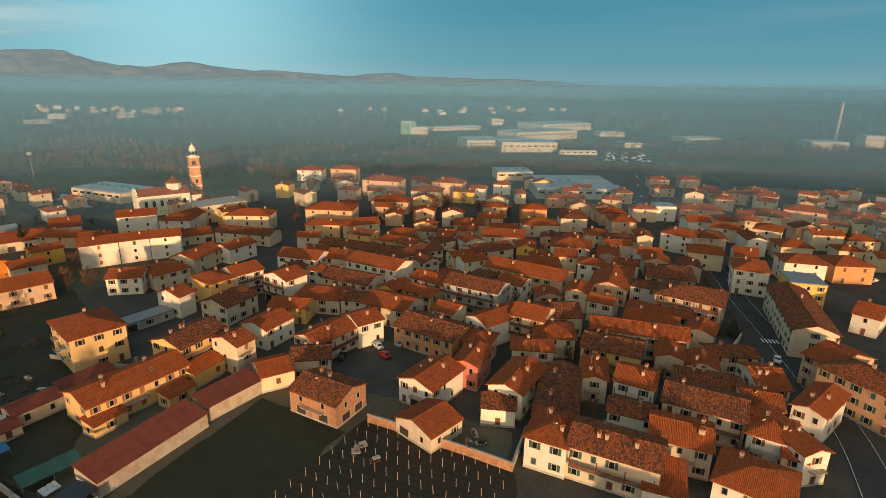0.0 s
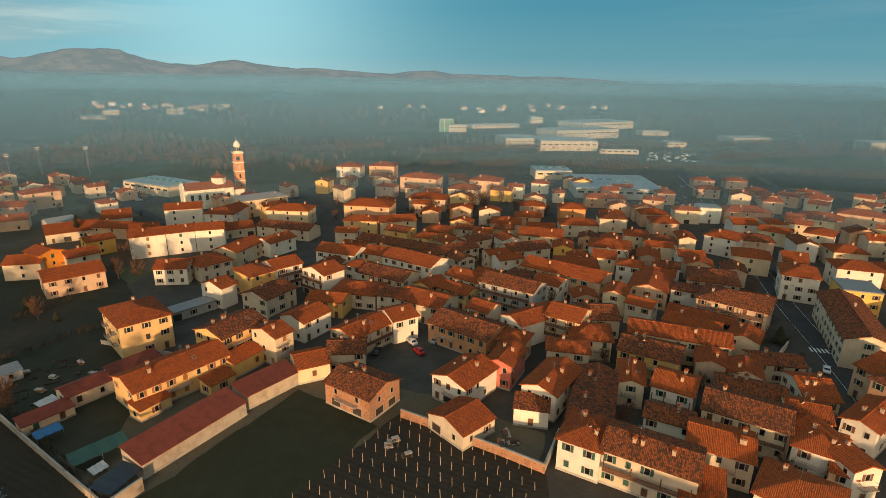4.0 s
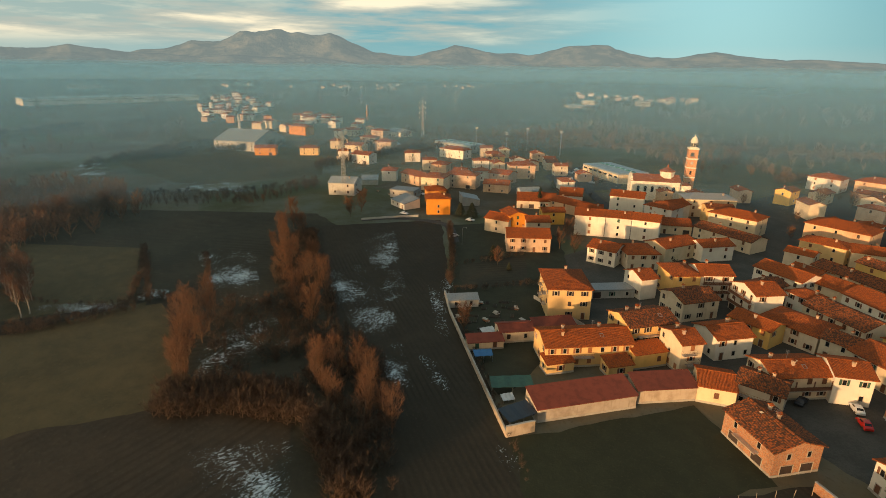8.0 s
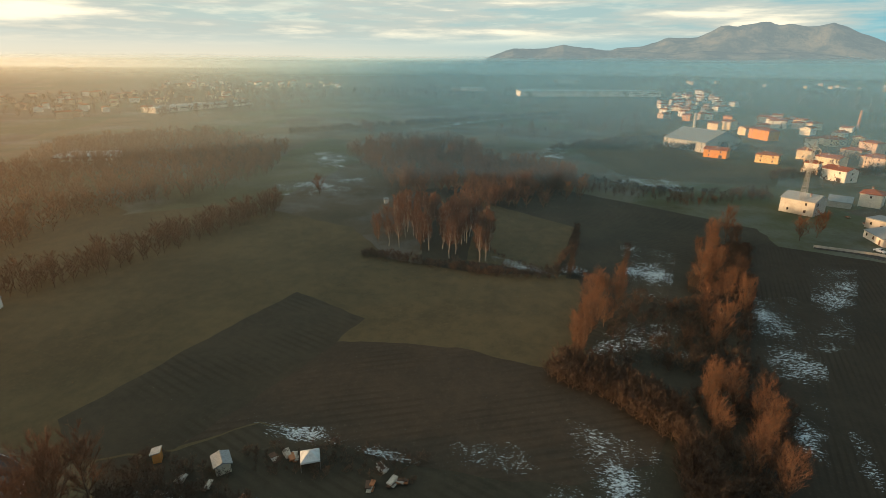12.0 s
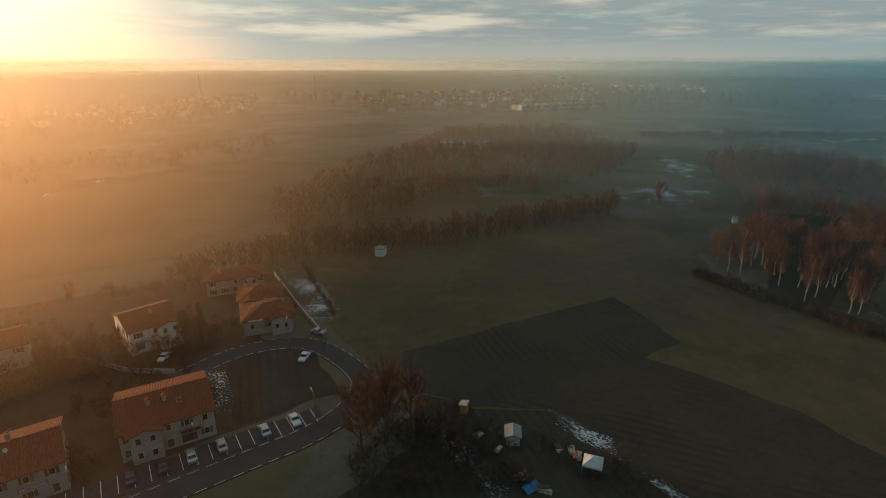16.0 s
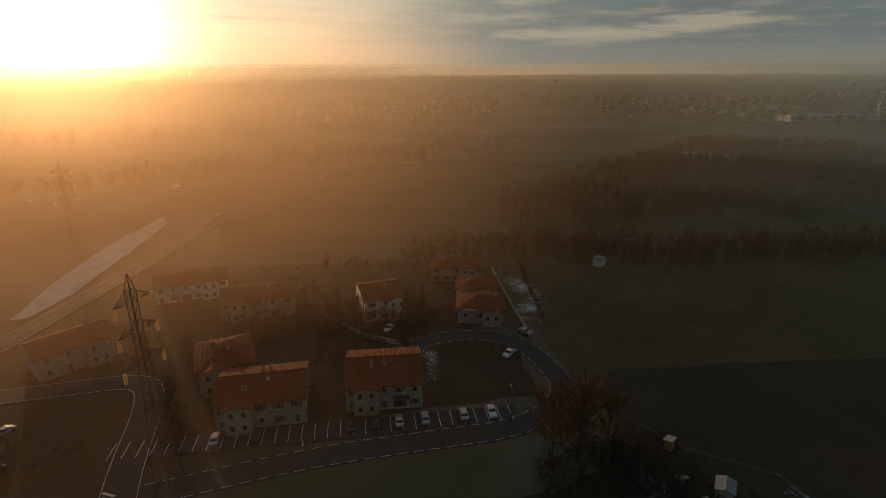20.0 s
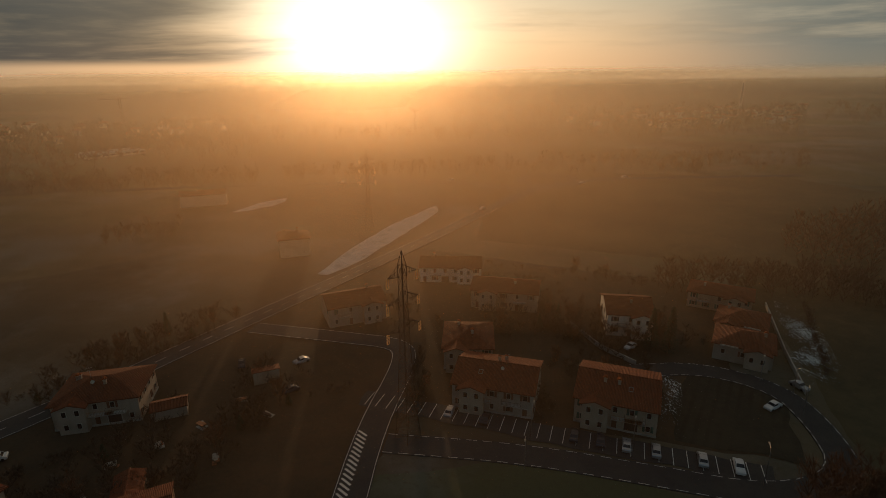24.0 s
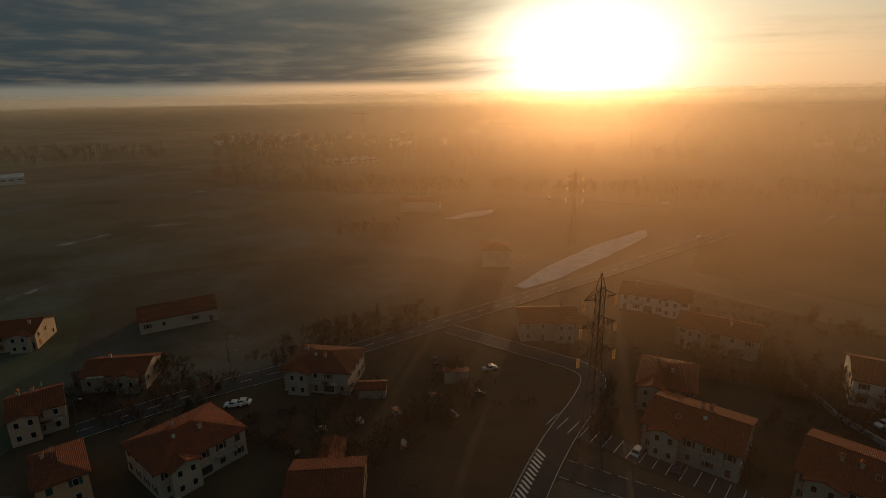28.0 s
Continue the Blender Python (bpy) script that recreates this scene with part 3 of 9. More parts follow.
def body_mesh(b, w, d, h, shape, slope=0.33):
    """Walls up to the roof's underside, with gables."""
    x, y = w / 2, d / 2
    if shape in "fh":
        b.box(0, 0, 0, w, d, h)
        return
    o = len(b.v)
    lo = [(-x, -y, 0), (x, -y, 0), (x, y, 0), (-x, y, 0)]
    if shape == "s":
        b.quadbox(lo + [(-x, -y, h), (x, -y, h), (x, y, h + d * 0.22), (-x, y, h + d * 0.22)])
        return
    hi = [(p[0], p[1], h) for p in lo]
    b.v += lo + hi
    if shape == "a":
        b.v += [(-x, 0, h + y * slope), (x, 0, h + y * slope)]
        fs = [(0, 3, 2, 1), (0, 1, 5, 4), (2, 3, 7, 6), (1, 2, 6, 9, 5), (3, 0, 4, 8, 7), (4, 5, 9, 8), (6, 7, 8, 9)]
    else:
        b.v += [(0, -y, h + x * slope), (0, y, h + x * slope)]
        fs = [(0, 3, 2, 1), (1, 2, 6, 5), (3, 0, 4, 7), (0, 1, 5, 8, 4), (2, 3, 7, 9, 6), (5, 6, 9, 8), (7, 4, 8, 9)]
    b.f += [tuple(o + k for k in q) for q in fs]
    b.i += [0] * len(fs)


def balcony(parent, x, y, z, L, turn, rng):
    m = pose(x, y, z, 0, 0, turn)
    b = Build()
    b.box(0, -0.6, -0.12, L, 1.2, 0.14)
    slab = b.done("balcony", [CONCRETE], parent)
    slab.matrix_basis = m
    r = Build()
    n = max(4, int(L / 0.28))
    for k in range(n + 1):
        r.bar((-L / 2 + L * k / n, -1.15, 0.02), (-L / 2 + L * k / n, -1.15, 1.0), 0.02)
    for z0 in (0.12, 1.0):
        r.bar((-L / 2, -1.15, z0), (L / 2, -1.15, z0), 0.03)
        for s in (-1, 1):
            r.bar((s * L / 2, -1.15, z0), (s * L / 2, 0.0, z0), 0.03)
    r.done("railing", [RUST if L < 4.2 else SHUTTER[3]], slab)


def loggia(parent, w, d, z):
    """A gallery along the whole front: slab, timber parapet and posts."""
    L = w * 0.92
    b = Build()
    b.box(0, -d / 2 - 0.65, z - 0.14, L, 1.3, 0.16)
    slab = b.done("gallery", [CONCRETE], parent)
    b = Build()
    n = int(L / 0.16)
    for k in range(n):
        b.box(-L / 2 + L * (k + 0.5) / n, -d / 2 - 1.25, z + 0.06, 0.12, 0.05, 0.85)
    for zz_ in (0.12, 0.88):
        b.box(0, -d / 2 - 1.21, z + zz_, L, 0.05, 0.09)
    b.done("parapet", [SHUTTER[0]], slab)
    for u in (-0.5, -0.17, 0.17, 0.5):
        b = Build()
        b.box(u * (L - 0.3), -d / 2 - 1.1, z, 0.2, 0.2, 2.3)
        b.done("post", [SHUTTER[0]], slab)


HOUSE_COUNT = [0]


def house(x, y, angle, w, d, h, shape, wall, roof, detail=2, extra=""):
    """A village house. detail 2: windows with sashes and shutters on all sides; 1: plain windows; 0: windows on the two long sides."""
    HOUSE_COUNT[0] += 1
    rng = random.Random(HOUSE_COUNT[0] * 7 + 3)
    low = h < 4.6
    words = WORDS[wall] + (" plastered " if wall not in "bk" else " ") + ("outbuilding" if low else "village house")
    t = thing("outbuilding" if low else "house", x, y, angle, words + " with " + SHAPES[shape] + " " + ROOFWORDS[roof], "outbuilding" if low else "house", "village houses")
    b = Build()
    body_mesh(b, w, d, h, shape)
    b.done("wall", [BRICKWALL if wall == "k" else WALL[wall]], t)
    b = Build()
    top = roof_mesh(b, w, d, h, shape, 0.35 if low else 0.6)
    ro = b.done("roof", [ROOF[roof]], t)
    if shape == "b":
        ro.data.transform(Matrix.Rotation(radians(90), 4, "Z").inverted())
        ro.matrix_basis = pose(0, 0, 0, 0, 0, 90)
    # chimneys and aerials
    if shape in "abh" and not low:
        for k in range(rng.choice((1, 2, 2, 3)) if detail > 1 else max(0, min(1, detail + 1))):
            u, s = rng.uniform(-0.35, 0.35), rng.choice((-0.18, 0.2, 0.12))
            px, py = (u * w, s * d) if shape != "b" else (s * w, u * d)
            half = d / 2 if (shape == "a" or (shape == "h" and w >= d)) else w / 2
            off = abs(py) if (shape == "a" or (shape == "h" and w >= d)) else abs(px)
            z = h + (half - off) * 0.33
            if shape == "h":
                z = h + min(half - off, w / 2 - abs(px), d / 2 - abs(py)) * 0.33
            shared("chimney", CHIMNEYS[rng.randrange(2)], t, pose(px, py, z + 0.1, 0, 0, 0))
        if detail == 2 and rng.random() < 0.8:
            shared("antenna", ANTENNA, t, pose(rng.uniform(-0.2, 0.2) * w, 0.02 * d, top - 0.25, 0, 0, rng.uniform(0, 90)))
        if detail == 2 and rng.random() < 0.45:
            shared("satellite_dish", DISH, t, pose(rng.uniform(-0.3, 0.3) * w, -d * 0.12, top - d * 0.03, 55, 0, 200 - angle))
    # openings
    if wall in "bk":
        extra += "blank"
    if wall == "k" and w > 6:
        # barn openings of the old brick farmhouse
        for bx, by, turn in ((-0.25 * w, -d / 2, 0), (0.22 * w, -d / 2, 0), (w / 2, -0.2 * d, 90), (w / 2, 0.22 * d, 90)):
            shared("barn_door", GATE, t, pose(bx, by, 0, 0, 0, turn))
            shared("window", WINDOWS[2][3], t, pose(bx, by, h * 0.76, 0, 0, turn))
    if detail == 2 and shape in "ab" and not low and rng.random() < 0.55:
        side, along = -1, rng.uniform(-0.25, 0.25)
        run = d if shape == "a" else w
        m = pose(along * w, side * run * 0.24, h + run * 0.26 * 0.33 + 0.22, math.degrees(math.atan(0.33)), 0, 0)
        shared("skylight", SKYLIGHT, t, m if shape == "a" else pose(0, 0, 0, 0, 0, 90) @ pose(along * d, side * run * 0.24, h + run * 0.26 * 0.33 + 0.22, math.degrees(math.atan(0.33)), 0, 0))
    fr, pa, op, one, shut, framed = WINDOWS[rng.choice((0, 0, 0, 1, 2, 3) if wall != "o" else (0, 1, 1))]
    floors = max(1, round((h - 0.3) / 3.1))
    fh = h / floors
    sides = [(-d / 2, w, 0, 0), (d / 2, w, 180, 1), (w / 2, d, 90, 2), (-w / 2, d, -90, 3)]
    for off, L, turn, k in sides:
        if "blank" in extra or detail < 0 or (detail < 2 and k == 1):
            continue
        n = max(1, int(L / (3.0, 3.5, 6.6)[min(2, max(0, 2 - detail))]))
        if low:
            n = max(1, int(L / 4.2))
        for fl in range(floors):
            for c in range(n):
                if rng.random() < (0.10 if k < 1 else 0.32 if detail == 2 else 0.5):
                    continue
                u = (c + 0.5) / n * L - L / 2
                if k == 0:
                    m = pose(u, off, 0, 0, 0, 0)
                elif k == 1:
                    m = pose(-u, off, 0, 0, 0, 180)
                elif k == 2:
                    m = pose(off, u, 0, 0, 0, 90)
                else:
                    m = pose(off, -u, 0, 0, 0, -90)
                if fl == 0 and k < 2 and rng.random() < 0.3:
                    wide = rng.random() < 0.4
                    shared("garage_door" if wide else "door", GATE if wide else DOOR, t, m)
                    continue
                z = fl * fh + fh * 0.56
                mm = m @ Matrix.Translation((0, 0, z))
                if detail == 2 and (math.hypot(x, y) < 92 or "shutters" in extra):
                    wn = shared("window", fr, t, mm)
                    shared("pane", pa, wn, Matrix.Identity(4))
                    wide = 0.82 if rng.random() < 0.75 else 0.27
                    for s in (-1, 1):
                        shared("shutter", op, wn, pose(s * wide, 0, 0))
                else:
                    shared("window", framed if detail and rng.random() < 0.6 else shut if rng.random() < 0.45 else one, t, mm)
    if detail == 2 and not low and (rng.random() < 0.65 or "balcony" in extra):
        for fl in range(1, floors):
            balcony(t, rng.uniform(-0.2, 0.2) * w, -d / 2, fl * fh + 0.05, min(w * 0.6, 6.0), 0, rng)
    if "loggia" in extra:
        for fl in range(1, floors + (1 if floors < 2 else 0)):
            loggia(t, w, d, fl * fh)
    if detail < 0:
        return t
    if y < 0 and w > 8.5 and not low and shape in "ah":
        # a gabled bay on the side towards the garden
        side, run = rng.choice((-0.24, 0.24)) * w, d * 0.5 + 1.8
        for nm, fn, mt in (("bay_wall", body_mesh, WALL[wall]), ("bay_roof", roof_mesh, ROOF[roof])):
            b = Build()
            fn(b, run, 5.2, h - 0.15, "a")
            ob = b.done(nm, [mt], t)
            ob.matrix_basis = pose(side, -d / 2 - 1.8 + run / 2, 0, 0, 0, 90)
        for fl in range(floors):
            for u in (-1.2, 1.2):
                shared("window", one, t, pose(side + u, -d / 2 - 1.8, fl * fh + fh * 0.56))
        balcony(t, -side, -d / 2, fh + 0.05, 4.0, 0, rng)
    if detail < 2:
        return t
    # a plinth course round the foot
    b = Build()
    for sx, sy, lx, ly in ((0, -d / 2 - 0.03, w + 0.12, 0.06), (0, d / 2 + 0.03, w + 0.12, 0.06), (-w / 2 - 0.03, 0, 0.06, d), (w / 2 + 0.03, 0, 0.06, d)):
        b.box(sx, sy, 0, lx, ly, 0.5)
    b.done("plinth", [CONCRETE], t)
    return t


def brick_wall_material():
    m, N = material("old_brick")
    oc = N.n("ShaderNodeTexCoord").outputs["Object"]
    s = N.n("ShaderNodeSeparateXYZ", Vector=oc)
    uv = N.n("ShaderNodeCombineXYZ", X=N.math("ADD", s.outputs[0], s.outputs[1]), Y=s.outputs[2], Z=0.0).outputs[0]
    br = N.n("ShaderNodeTexBrick", Vector=uv, Color1=(0.52, 0.21, 0.075, 1), Color2=(0.36, 0.125, 0.05, 1), Mortar=(0.34, 0.28, 0.21, 1), Scale=1.0, Mortar_Size=0.012, Brick_Width=0.26, Row_Height=0.07)
    patch = N.noise(oc, 0.6, 5.0, 0.65)
    col = N.mix(N.maprange(patch, 0.60, 0.74), br.outputs[0], (0.44, 0.27, 0.15))
    stain = N.noise(oc, 1.7, 6.0, 0.7)
    col = N.mix(N.math("MULTIPLY", N.maprange(stain, 0.48, 0.66), 0.6), col, (0.16, 0.085, 0.05))
    return finish(m, N, col, 0.9, N.noise(oc, 9.0, 4.0), 0.6, 0.06)


BRICKWALL = brick_wall_material()


# ---- village houses ----
apartments = house(-91.8, 126.6, 49, 12.5, 16.3, 9.7, "h", "y", "n", 1)
balcony(apartments, -6.27, -3.59, 3.28, 2.6, -90, None)
balcony(apartments, -6.27, 3.26, 3.28, 2.6, -90, None)
balcony(apartments, -6.27, -3.59, 6.51, 2.6, -90, None)
balcony(apartments, -6.27, 3.26, 6.51, 2.6, -90, None)
house(-70.3, 106.6, 56, 22.3, 10.5, 5.9, "a", "y", "n", 2)
house(-70.1, 96.4, 64, 7.1, 4.1, 2.9, "s", "y", "n", 2)
house(-60.1, 106.8, 63, 6.6, 4.1, 2.9, "s", "y", "n", 2)
house(-64.4, 124.2, 64, 13.8, 10.5, 8.2, "a", "y", "d", 2)
house(-52.5, 122.2, 61, 5.7, 9.1, 8.2, "a", "c", "n", 2)
house(-58.0, 116.1, 65, 9.1, 4.7, 4.1, "s", "y", "n", 2)
house(-57.0, 88.2, 64, 23.2, 6.4, 3.3, "s", "b", "r", 2)
house(-48.0, 106.1, 56, 14.0, 5.4, 3.5, "s", "b", "r", 2)
house(-25.1, 104.6, -29, 13.1, 10.2, 5.6, "a", "k", "d", 2)
house(-40.9, 116.0, 31, 7.8, 9.3, 4.1, "a", "c", "n", 2)
house(-32.8, 121.4, 10, 9.4, 8.2, 5.1, "a", "c", "d", 2)
house(-31.2, 131.3, 54, 13.9, 9.3, 6.1, "a", "c", "n", 2, "loggia")
house(-22.3, 138.8, 37, 7.8, 9.3, 7.1, "a", "w", "n", 1)
house(-2.2, 110.2, -35, 9.4, 12.4, 6.1, "b", "w", "n", 2)
house(-2.4, 96.3, -43, 10.3, 9.3, 3.6, "b", "c", "n", 2)
house(7.6, 118.2, -23, 6.4, 10.5, 6.6, "b", "r", "n", 2)
house(17.6, 108.9, -31, 8.1, 14.4, 6.6, "b", "w", "n", 2)
house(12.5, 100.9, -8, 7.3, 4.7, 4.3, "s", "w", "d", 2)
house(25.9, 103.5, -16, 8.4, 21.9, 6.1, "b", "c", "d", 2)
house(21.8, 89.2, -26, 7.9, 10.5, 7.1, "h", "w", "n", 2)
house(32.6, 84.1, -26, 16.0, 9.6, 7.4, "a", "c", "d", 2, "loggia")
house(39.8, 97.1, -22, 9.2, 5.8, 6.1, "a", "w", "d", 2)
house(46.6, 89.3, -23, 11.0, 9.6, 6.6, "a", "c", "n", 2)
house(39.5, 78.6, -20, 7.0, 8.2, 4.1, "s", "w", "n", 2)
house(54.2, 76.5, -36, 11.5, 10.5, 6.6, "h", "w", "n", 2)
house(65.2, 90.6, -31, 8.2, 9.0, 6.6, "h", "w", "n", 2)
house(66.7, 85.5, -30, 4.1, 5.8, 5.1, "s", "p", "n", 2)
house(56.0, 99.6, -28, 15.6, 10.6, 7.1, "a", "c", "d", 2, "loggia")
house(61.9, 110.6, -21, 13.7, 8.2, 5.1, "a", "c", "d", 2)
house(68.9, 101.8, -17, 7.7, 8.2, 6.1, "a", "c", "n", 2)
house(75.0, 111.2, -6, 6.9, 11.7, 6.1, "a", "c", "n", 2)
house(80.7, 99.8, -51, 6.0, 14.0, 7.1, "b", "w", "n", 2)
house(67.1, 88.9, 11, 5.3, 14.0, 7.1, "b", "w", "n", 2)
house(96.4, 104.2, -65, 20.0, 11.0, 9.0, "h", "o", "d", 2, "shutters")
house(96.5, 117.3, -73, 7.1, 14.0, 8.2, "a", "p", "n", 1)
house(105.8, 147.1, -110, 35.8, 10.7, 8.2, "a", "c", "d", 1)
house(78.6, 157.7, -34, 19.1, 14.0, 8.2, "h", "p", "d", 1, "loggia")
house(44.7, 126.4, -25, 14.6, 10.5, 6.1, "a", "y", "d", 2)
house(53.8, 134.3, -17, 25.0, 9.3, 7.1, "a", "c", "n", 1)
house(36.3, 113.3, -14, 5.5, 10.5, 6.1, "b", "c", "n", 2)
house(44.8, 108.7, -28, 8.6, 9.3, 7.1, "a", "w", "n", 2, "loggia")
house(61.1, 143.5, -33, 14.4, 8.2, 6.1, "a", "p", "n", 1)
house(66.5, 151.6, -33, 18.2, 5.8, 5.1, "a", "o", "n", 1)
house(30.7, 134.4, -7, 10.6, 10.5, 6.1, "h", "c", "n", 2)
house(16.4, 142.1, -52, 8.8, 17.4, 7.1, "b", "w", "n", 1)
house(26.0, 141.8, -28, 9.8, 10.5, 8.2, "a", "c", "n", 1, "loggia")
house(35.0, 148.0, 2, 10.8, 11.7, 6.1, "a", "c", "d", 1)
house(-2.2, 135.6, -32, 18.9, 11.7, 6.1, "a", "o", "d", 2)
house(11.1, 161.3, -29, 18.7, 10.5, 9.2, "a", "g", "d", 1, "loggia")
house(-75.3, 165.0, 53, 8.7, 11.6, 8.7, "h", "y", "n", 1)
house(-83.0, 155.3, -24, 9.3, 5.9, 7.1, "b", "w", "n", 1)
house(-68.7, 172.9, 48, 10.2, 10.5, 8.7, "a", "w", "n", 1, "loggia")
house(-52.5, 168.3, -33, 11.0, 9.0, 8.7, "b", "w", "n", 1, "loggia")
house(-38.7, 161.7, -8, 15.0, 11.7, 5.1, "h", "c", "n", 1)
house(-135.7, 201.4, 35, 13.0, 10.5, 9.2, "a", "w", "n", 0)
house(-125.5, 208.3, 32, 10.6, 10.5, 9.2, "a", "w", "n", 0)
house(-115.1, 213.9, 24, 11.2, 10.5, 9.2, "a", "w", "n", 0)
house(-108.5, 174.3, 11, 11.1, 10.5, 6.1, "a", "w", "n", 1)
house(-99.5, 180.7, 52, 11.8, 12.8, 6.1, "h", "c", "n", 1)
house(-95.8, 199.0, 76, 17.3, 10.5, 6.1, "a", "c", "n", 0)
house(-85.3, 210.4, 61, 13.5, 9.3, 6.1, "a", "w", "n", 0)
house(-145.7, 248.1, 26, 16.4, 11.7, 9.2, "a", "w", "n", 0)
house(-124.4, 245.6, 1, 14.0, 11.7, 8.2, "h", "w", "n", 0)
house(-126.0, 257.7, 75, 11.9, 10.5, 7.1, "a", "w", "n", 0)
house(-113.0, 234.3, 37, 13.6, 11.7, 4.1, "a", "c", "n", 0)
house(-117.9, 276.5, 44, 24.5, 11.7, 9.2, "h", "c", "g", 0)
house(-94.7, 257.2, 0, 20.9, 12.8, 8.2, "h", "c", "n", 0)
house(-88.5, 234.7, -12, 26.9, 10.5, 5.1, "a", "c", "d", 0)
house(-163.1, 172.9, 18, 11.8, 10.5, 6.1, "a", "c", "n", 0)
house(-160.2, 177.4, 66, 8.2, 10.5, 8.2, "b", "o", "n", 0)
house(-150.7, 182.7, 52, 10.6, 9.3, 6.1, "a", "c", "n", 0)
house(-138.7, 162.9, 47, 17.3, 12.8, 6.1, "a", "p", "n", 1)
house(-242.7, 273.9, 54, 17.1, 11.7, 9.2, "h", "p", "n", 0)
house(-304.7, 309.8, 54, 11.8, 9.3, 6.1, "h", "p", "n", 0)
house(-239.7, 253.1, 13, 14.9, 10.5, 6.1, "a", "p", "n", 0)
house(-222.2, 230.3, 35, 15.2, 10.5, 5.1, "a", "p", "n", 0)
house(-184.3, 221.7, 42, 20.6, 16.3, 4.1, "a", "c", "n", 0)
house(-177.9, 244.1, 33, 12.0, 16.3, 5.1, "a", "w", "n", 0)
house(-334.5, 295.4, 13, 24.1, 11.7, 7.1, "h", "w", "n", 0)
house(-291.2, 243.6, 31, 11.8, 10.5, 6.1, "h", "p", "n", 0)
house(-244.7, 222.8, 31, 19.5, 11.7, 8.2, "h", "p", "n", 0)
house(-270.1, 205.9, 0, 18.9, 10.5, 6.1, "a", "p", "n", 0)
house(-249.1, 204.3, 32, 14.2, 12.8, 8.2, "h", "c", "n", 0)
house(-205.5, 170.3, 53, 11.9, 10.5, 8.2, "h", "o", "n", 0)
house(-220.9, 181.1, 61, 10.1, 10.5, 8.2, "h", "o", "n", 0)
house(-273.0, 155.7, 41, 15.4, 14.0, 7.1, "a", "g", "g", 0)
house(-355.1, 220.1, 23, 16.1, 10.5, 7.1, "a", "w", "n", 0)
house(-409.7, 246.2, 29, 16.6, 10.5, 6.1, "a", "c", "n", 0)
house(-400.7, 271.4, 27, 16.3, 11.7, 8.2, "h", "p", "n", 0)
house(-449.1, 285.6, 24, 16.9, 9.3, 6.1, "h", "p", "n", 0)
house(-476.7, 315.9, 15, 16.2, 9.3, 8.2, "h", "p", "n", 0)
house(-519.7, 307.8, 24, 21.3, 11.7, 6.1, "h", "c", "n", 0)
house(-551.0, 263.5, 15, 26.3, 11.7, 9.2, "h", "o", "n", 0)
house(-653.2, 325.3, 58, 17.7, 10.5, 8.2, "h", "w", "n", 0)
house(-417.5, 206.1, 55, 15.2, 10.5, 6.1, "h", "y", "n", 0)
house(-438.0, 177.0, 55, 16.8, 10.5, 6.1, "a", "o", "n", 0)
house(-487.1, 182.8, 34, 40.9, 46.7, 8.2, "a", "g", "g", 0)
house(-244.7, 178.4, 29, 14.7, 10.5, 4.1, "f", "g", "g", 0)
house(-225.6, 164.3, -6, 14.7, 9.3, 3.1, "s", "w", "g", 0)
house(-478.6, 342.5, 7, 21.3, 16.3, 5.1, "a", "w", "g", 0)
house(31.0, 182.0, -32, 29.3, 11.7, 7.1, "a", "p", "n", 1)
house(36.3, 193.5, -5, 15.5, 11.7, 6.1, "h", "p", "n", 1)
house(53.7, 216.2, -15, 15.8, 12.8, 7.1, "h", "w", "n", 0)
house(26.9, 229.6, -8, 18.5, 11.7, 7.1, "a", "c", "n", 0)
house(18.5, 211.4, 25, 18.1, 10.5, 6.1, "a", "c", "d", 1)
house(58.2, 174.4, -23, 12.0, 16.3, 6.1, "b", "p", "n", 1)
house(82.3, 183.6, -17, 15.2, 15.2, 6.1, "h", "p", "d", 1)
house(106.5, 232.0, -41, 13.3, 12.8, 8.2, "h", "w", "n", 0)
house(119.3, 232.6, -14, 12.1, 11.7, 7.1, "h", "p", "d", 0)
house(106.6, 209.1, -21, 12.9, 11.7, 7.1, "h", "c", "n", 0)
house(110.6, 183.3, -23, 10.9, 14.0, 9.2, "h", "w", "n", 1)
house(121.0, 169.7, -15, 10.6, 11.7, 9.2, "f", "y", "g", 1)
house(136.3, 194.8, -14, 14.0, 11.7, 8.2, "h", "w", "n", 0)
house(149.2, 238.4, -37, 10.5, 11.7, 9.2, "h", "c", "n", 0)
house(148.6, 220.1, -9, 12.2, 11.7, 7.1, "h", "c", "n", 0)
house(154.7, 196.4, -5, 14.1, 12.8, 7.1, "h", "o", "n", 0)
house(130.1, 150.3, -48, 6.8, 12.8, 6.1, "a", "w", "n", 1)
house(195.1, 283.5, -33, 19.6, 12.8, 8.2, "h", "p", "n", 0)
house(217.1, 283.6, -11, 15.0, 11.7, 6.1, "h", "p", "n", 0)
house(175.9, 283.9, -34, 19.1, 11.7, 6.1, "h", "p", "n", 0)
house(196.5, 322.4, -43, 11.5, 10.5, 8.2, "h", "w", "n", 0)
house(120.9, 289.5, -4, 10.7, 10.5, 8.2, "f", "w", "g", 0)
house(139.6, 290.2, -3, 23.0, 12.8, 7.1, "h", "o", "n", 0)
house(128.2, 265.6, -2, 11.4, 10.5, 6.1, "a", "w", "n", 0)
house(97.9, 306.7, -21, 10.9, 10.5, 8.2, "h", "p", "n", 0)
house(88.8, 277.2, -2, 13.4, 10.5, 7.1, "h", "p", "n", 0)
house(88.6, 259.8, -2, 12.0, 11.7, 7.1, "h", "p", "n", 0)
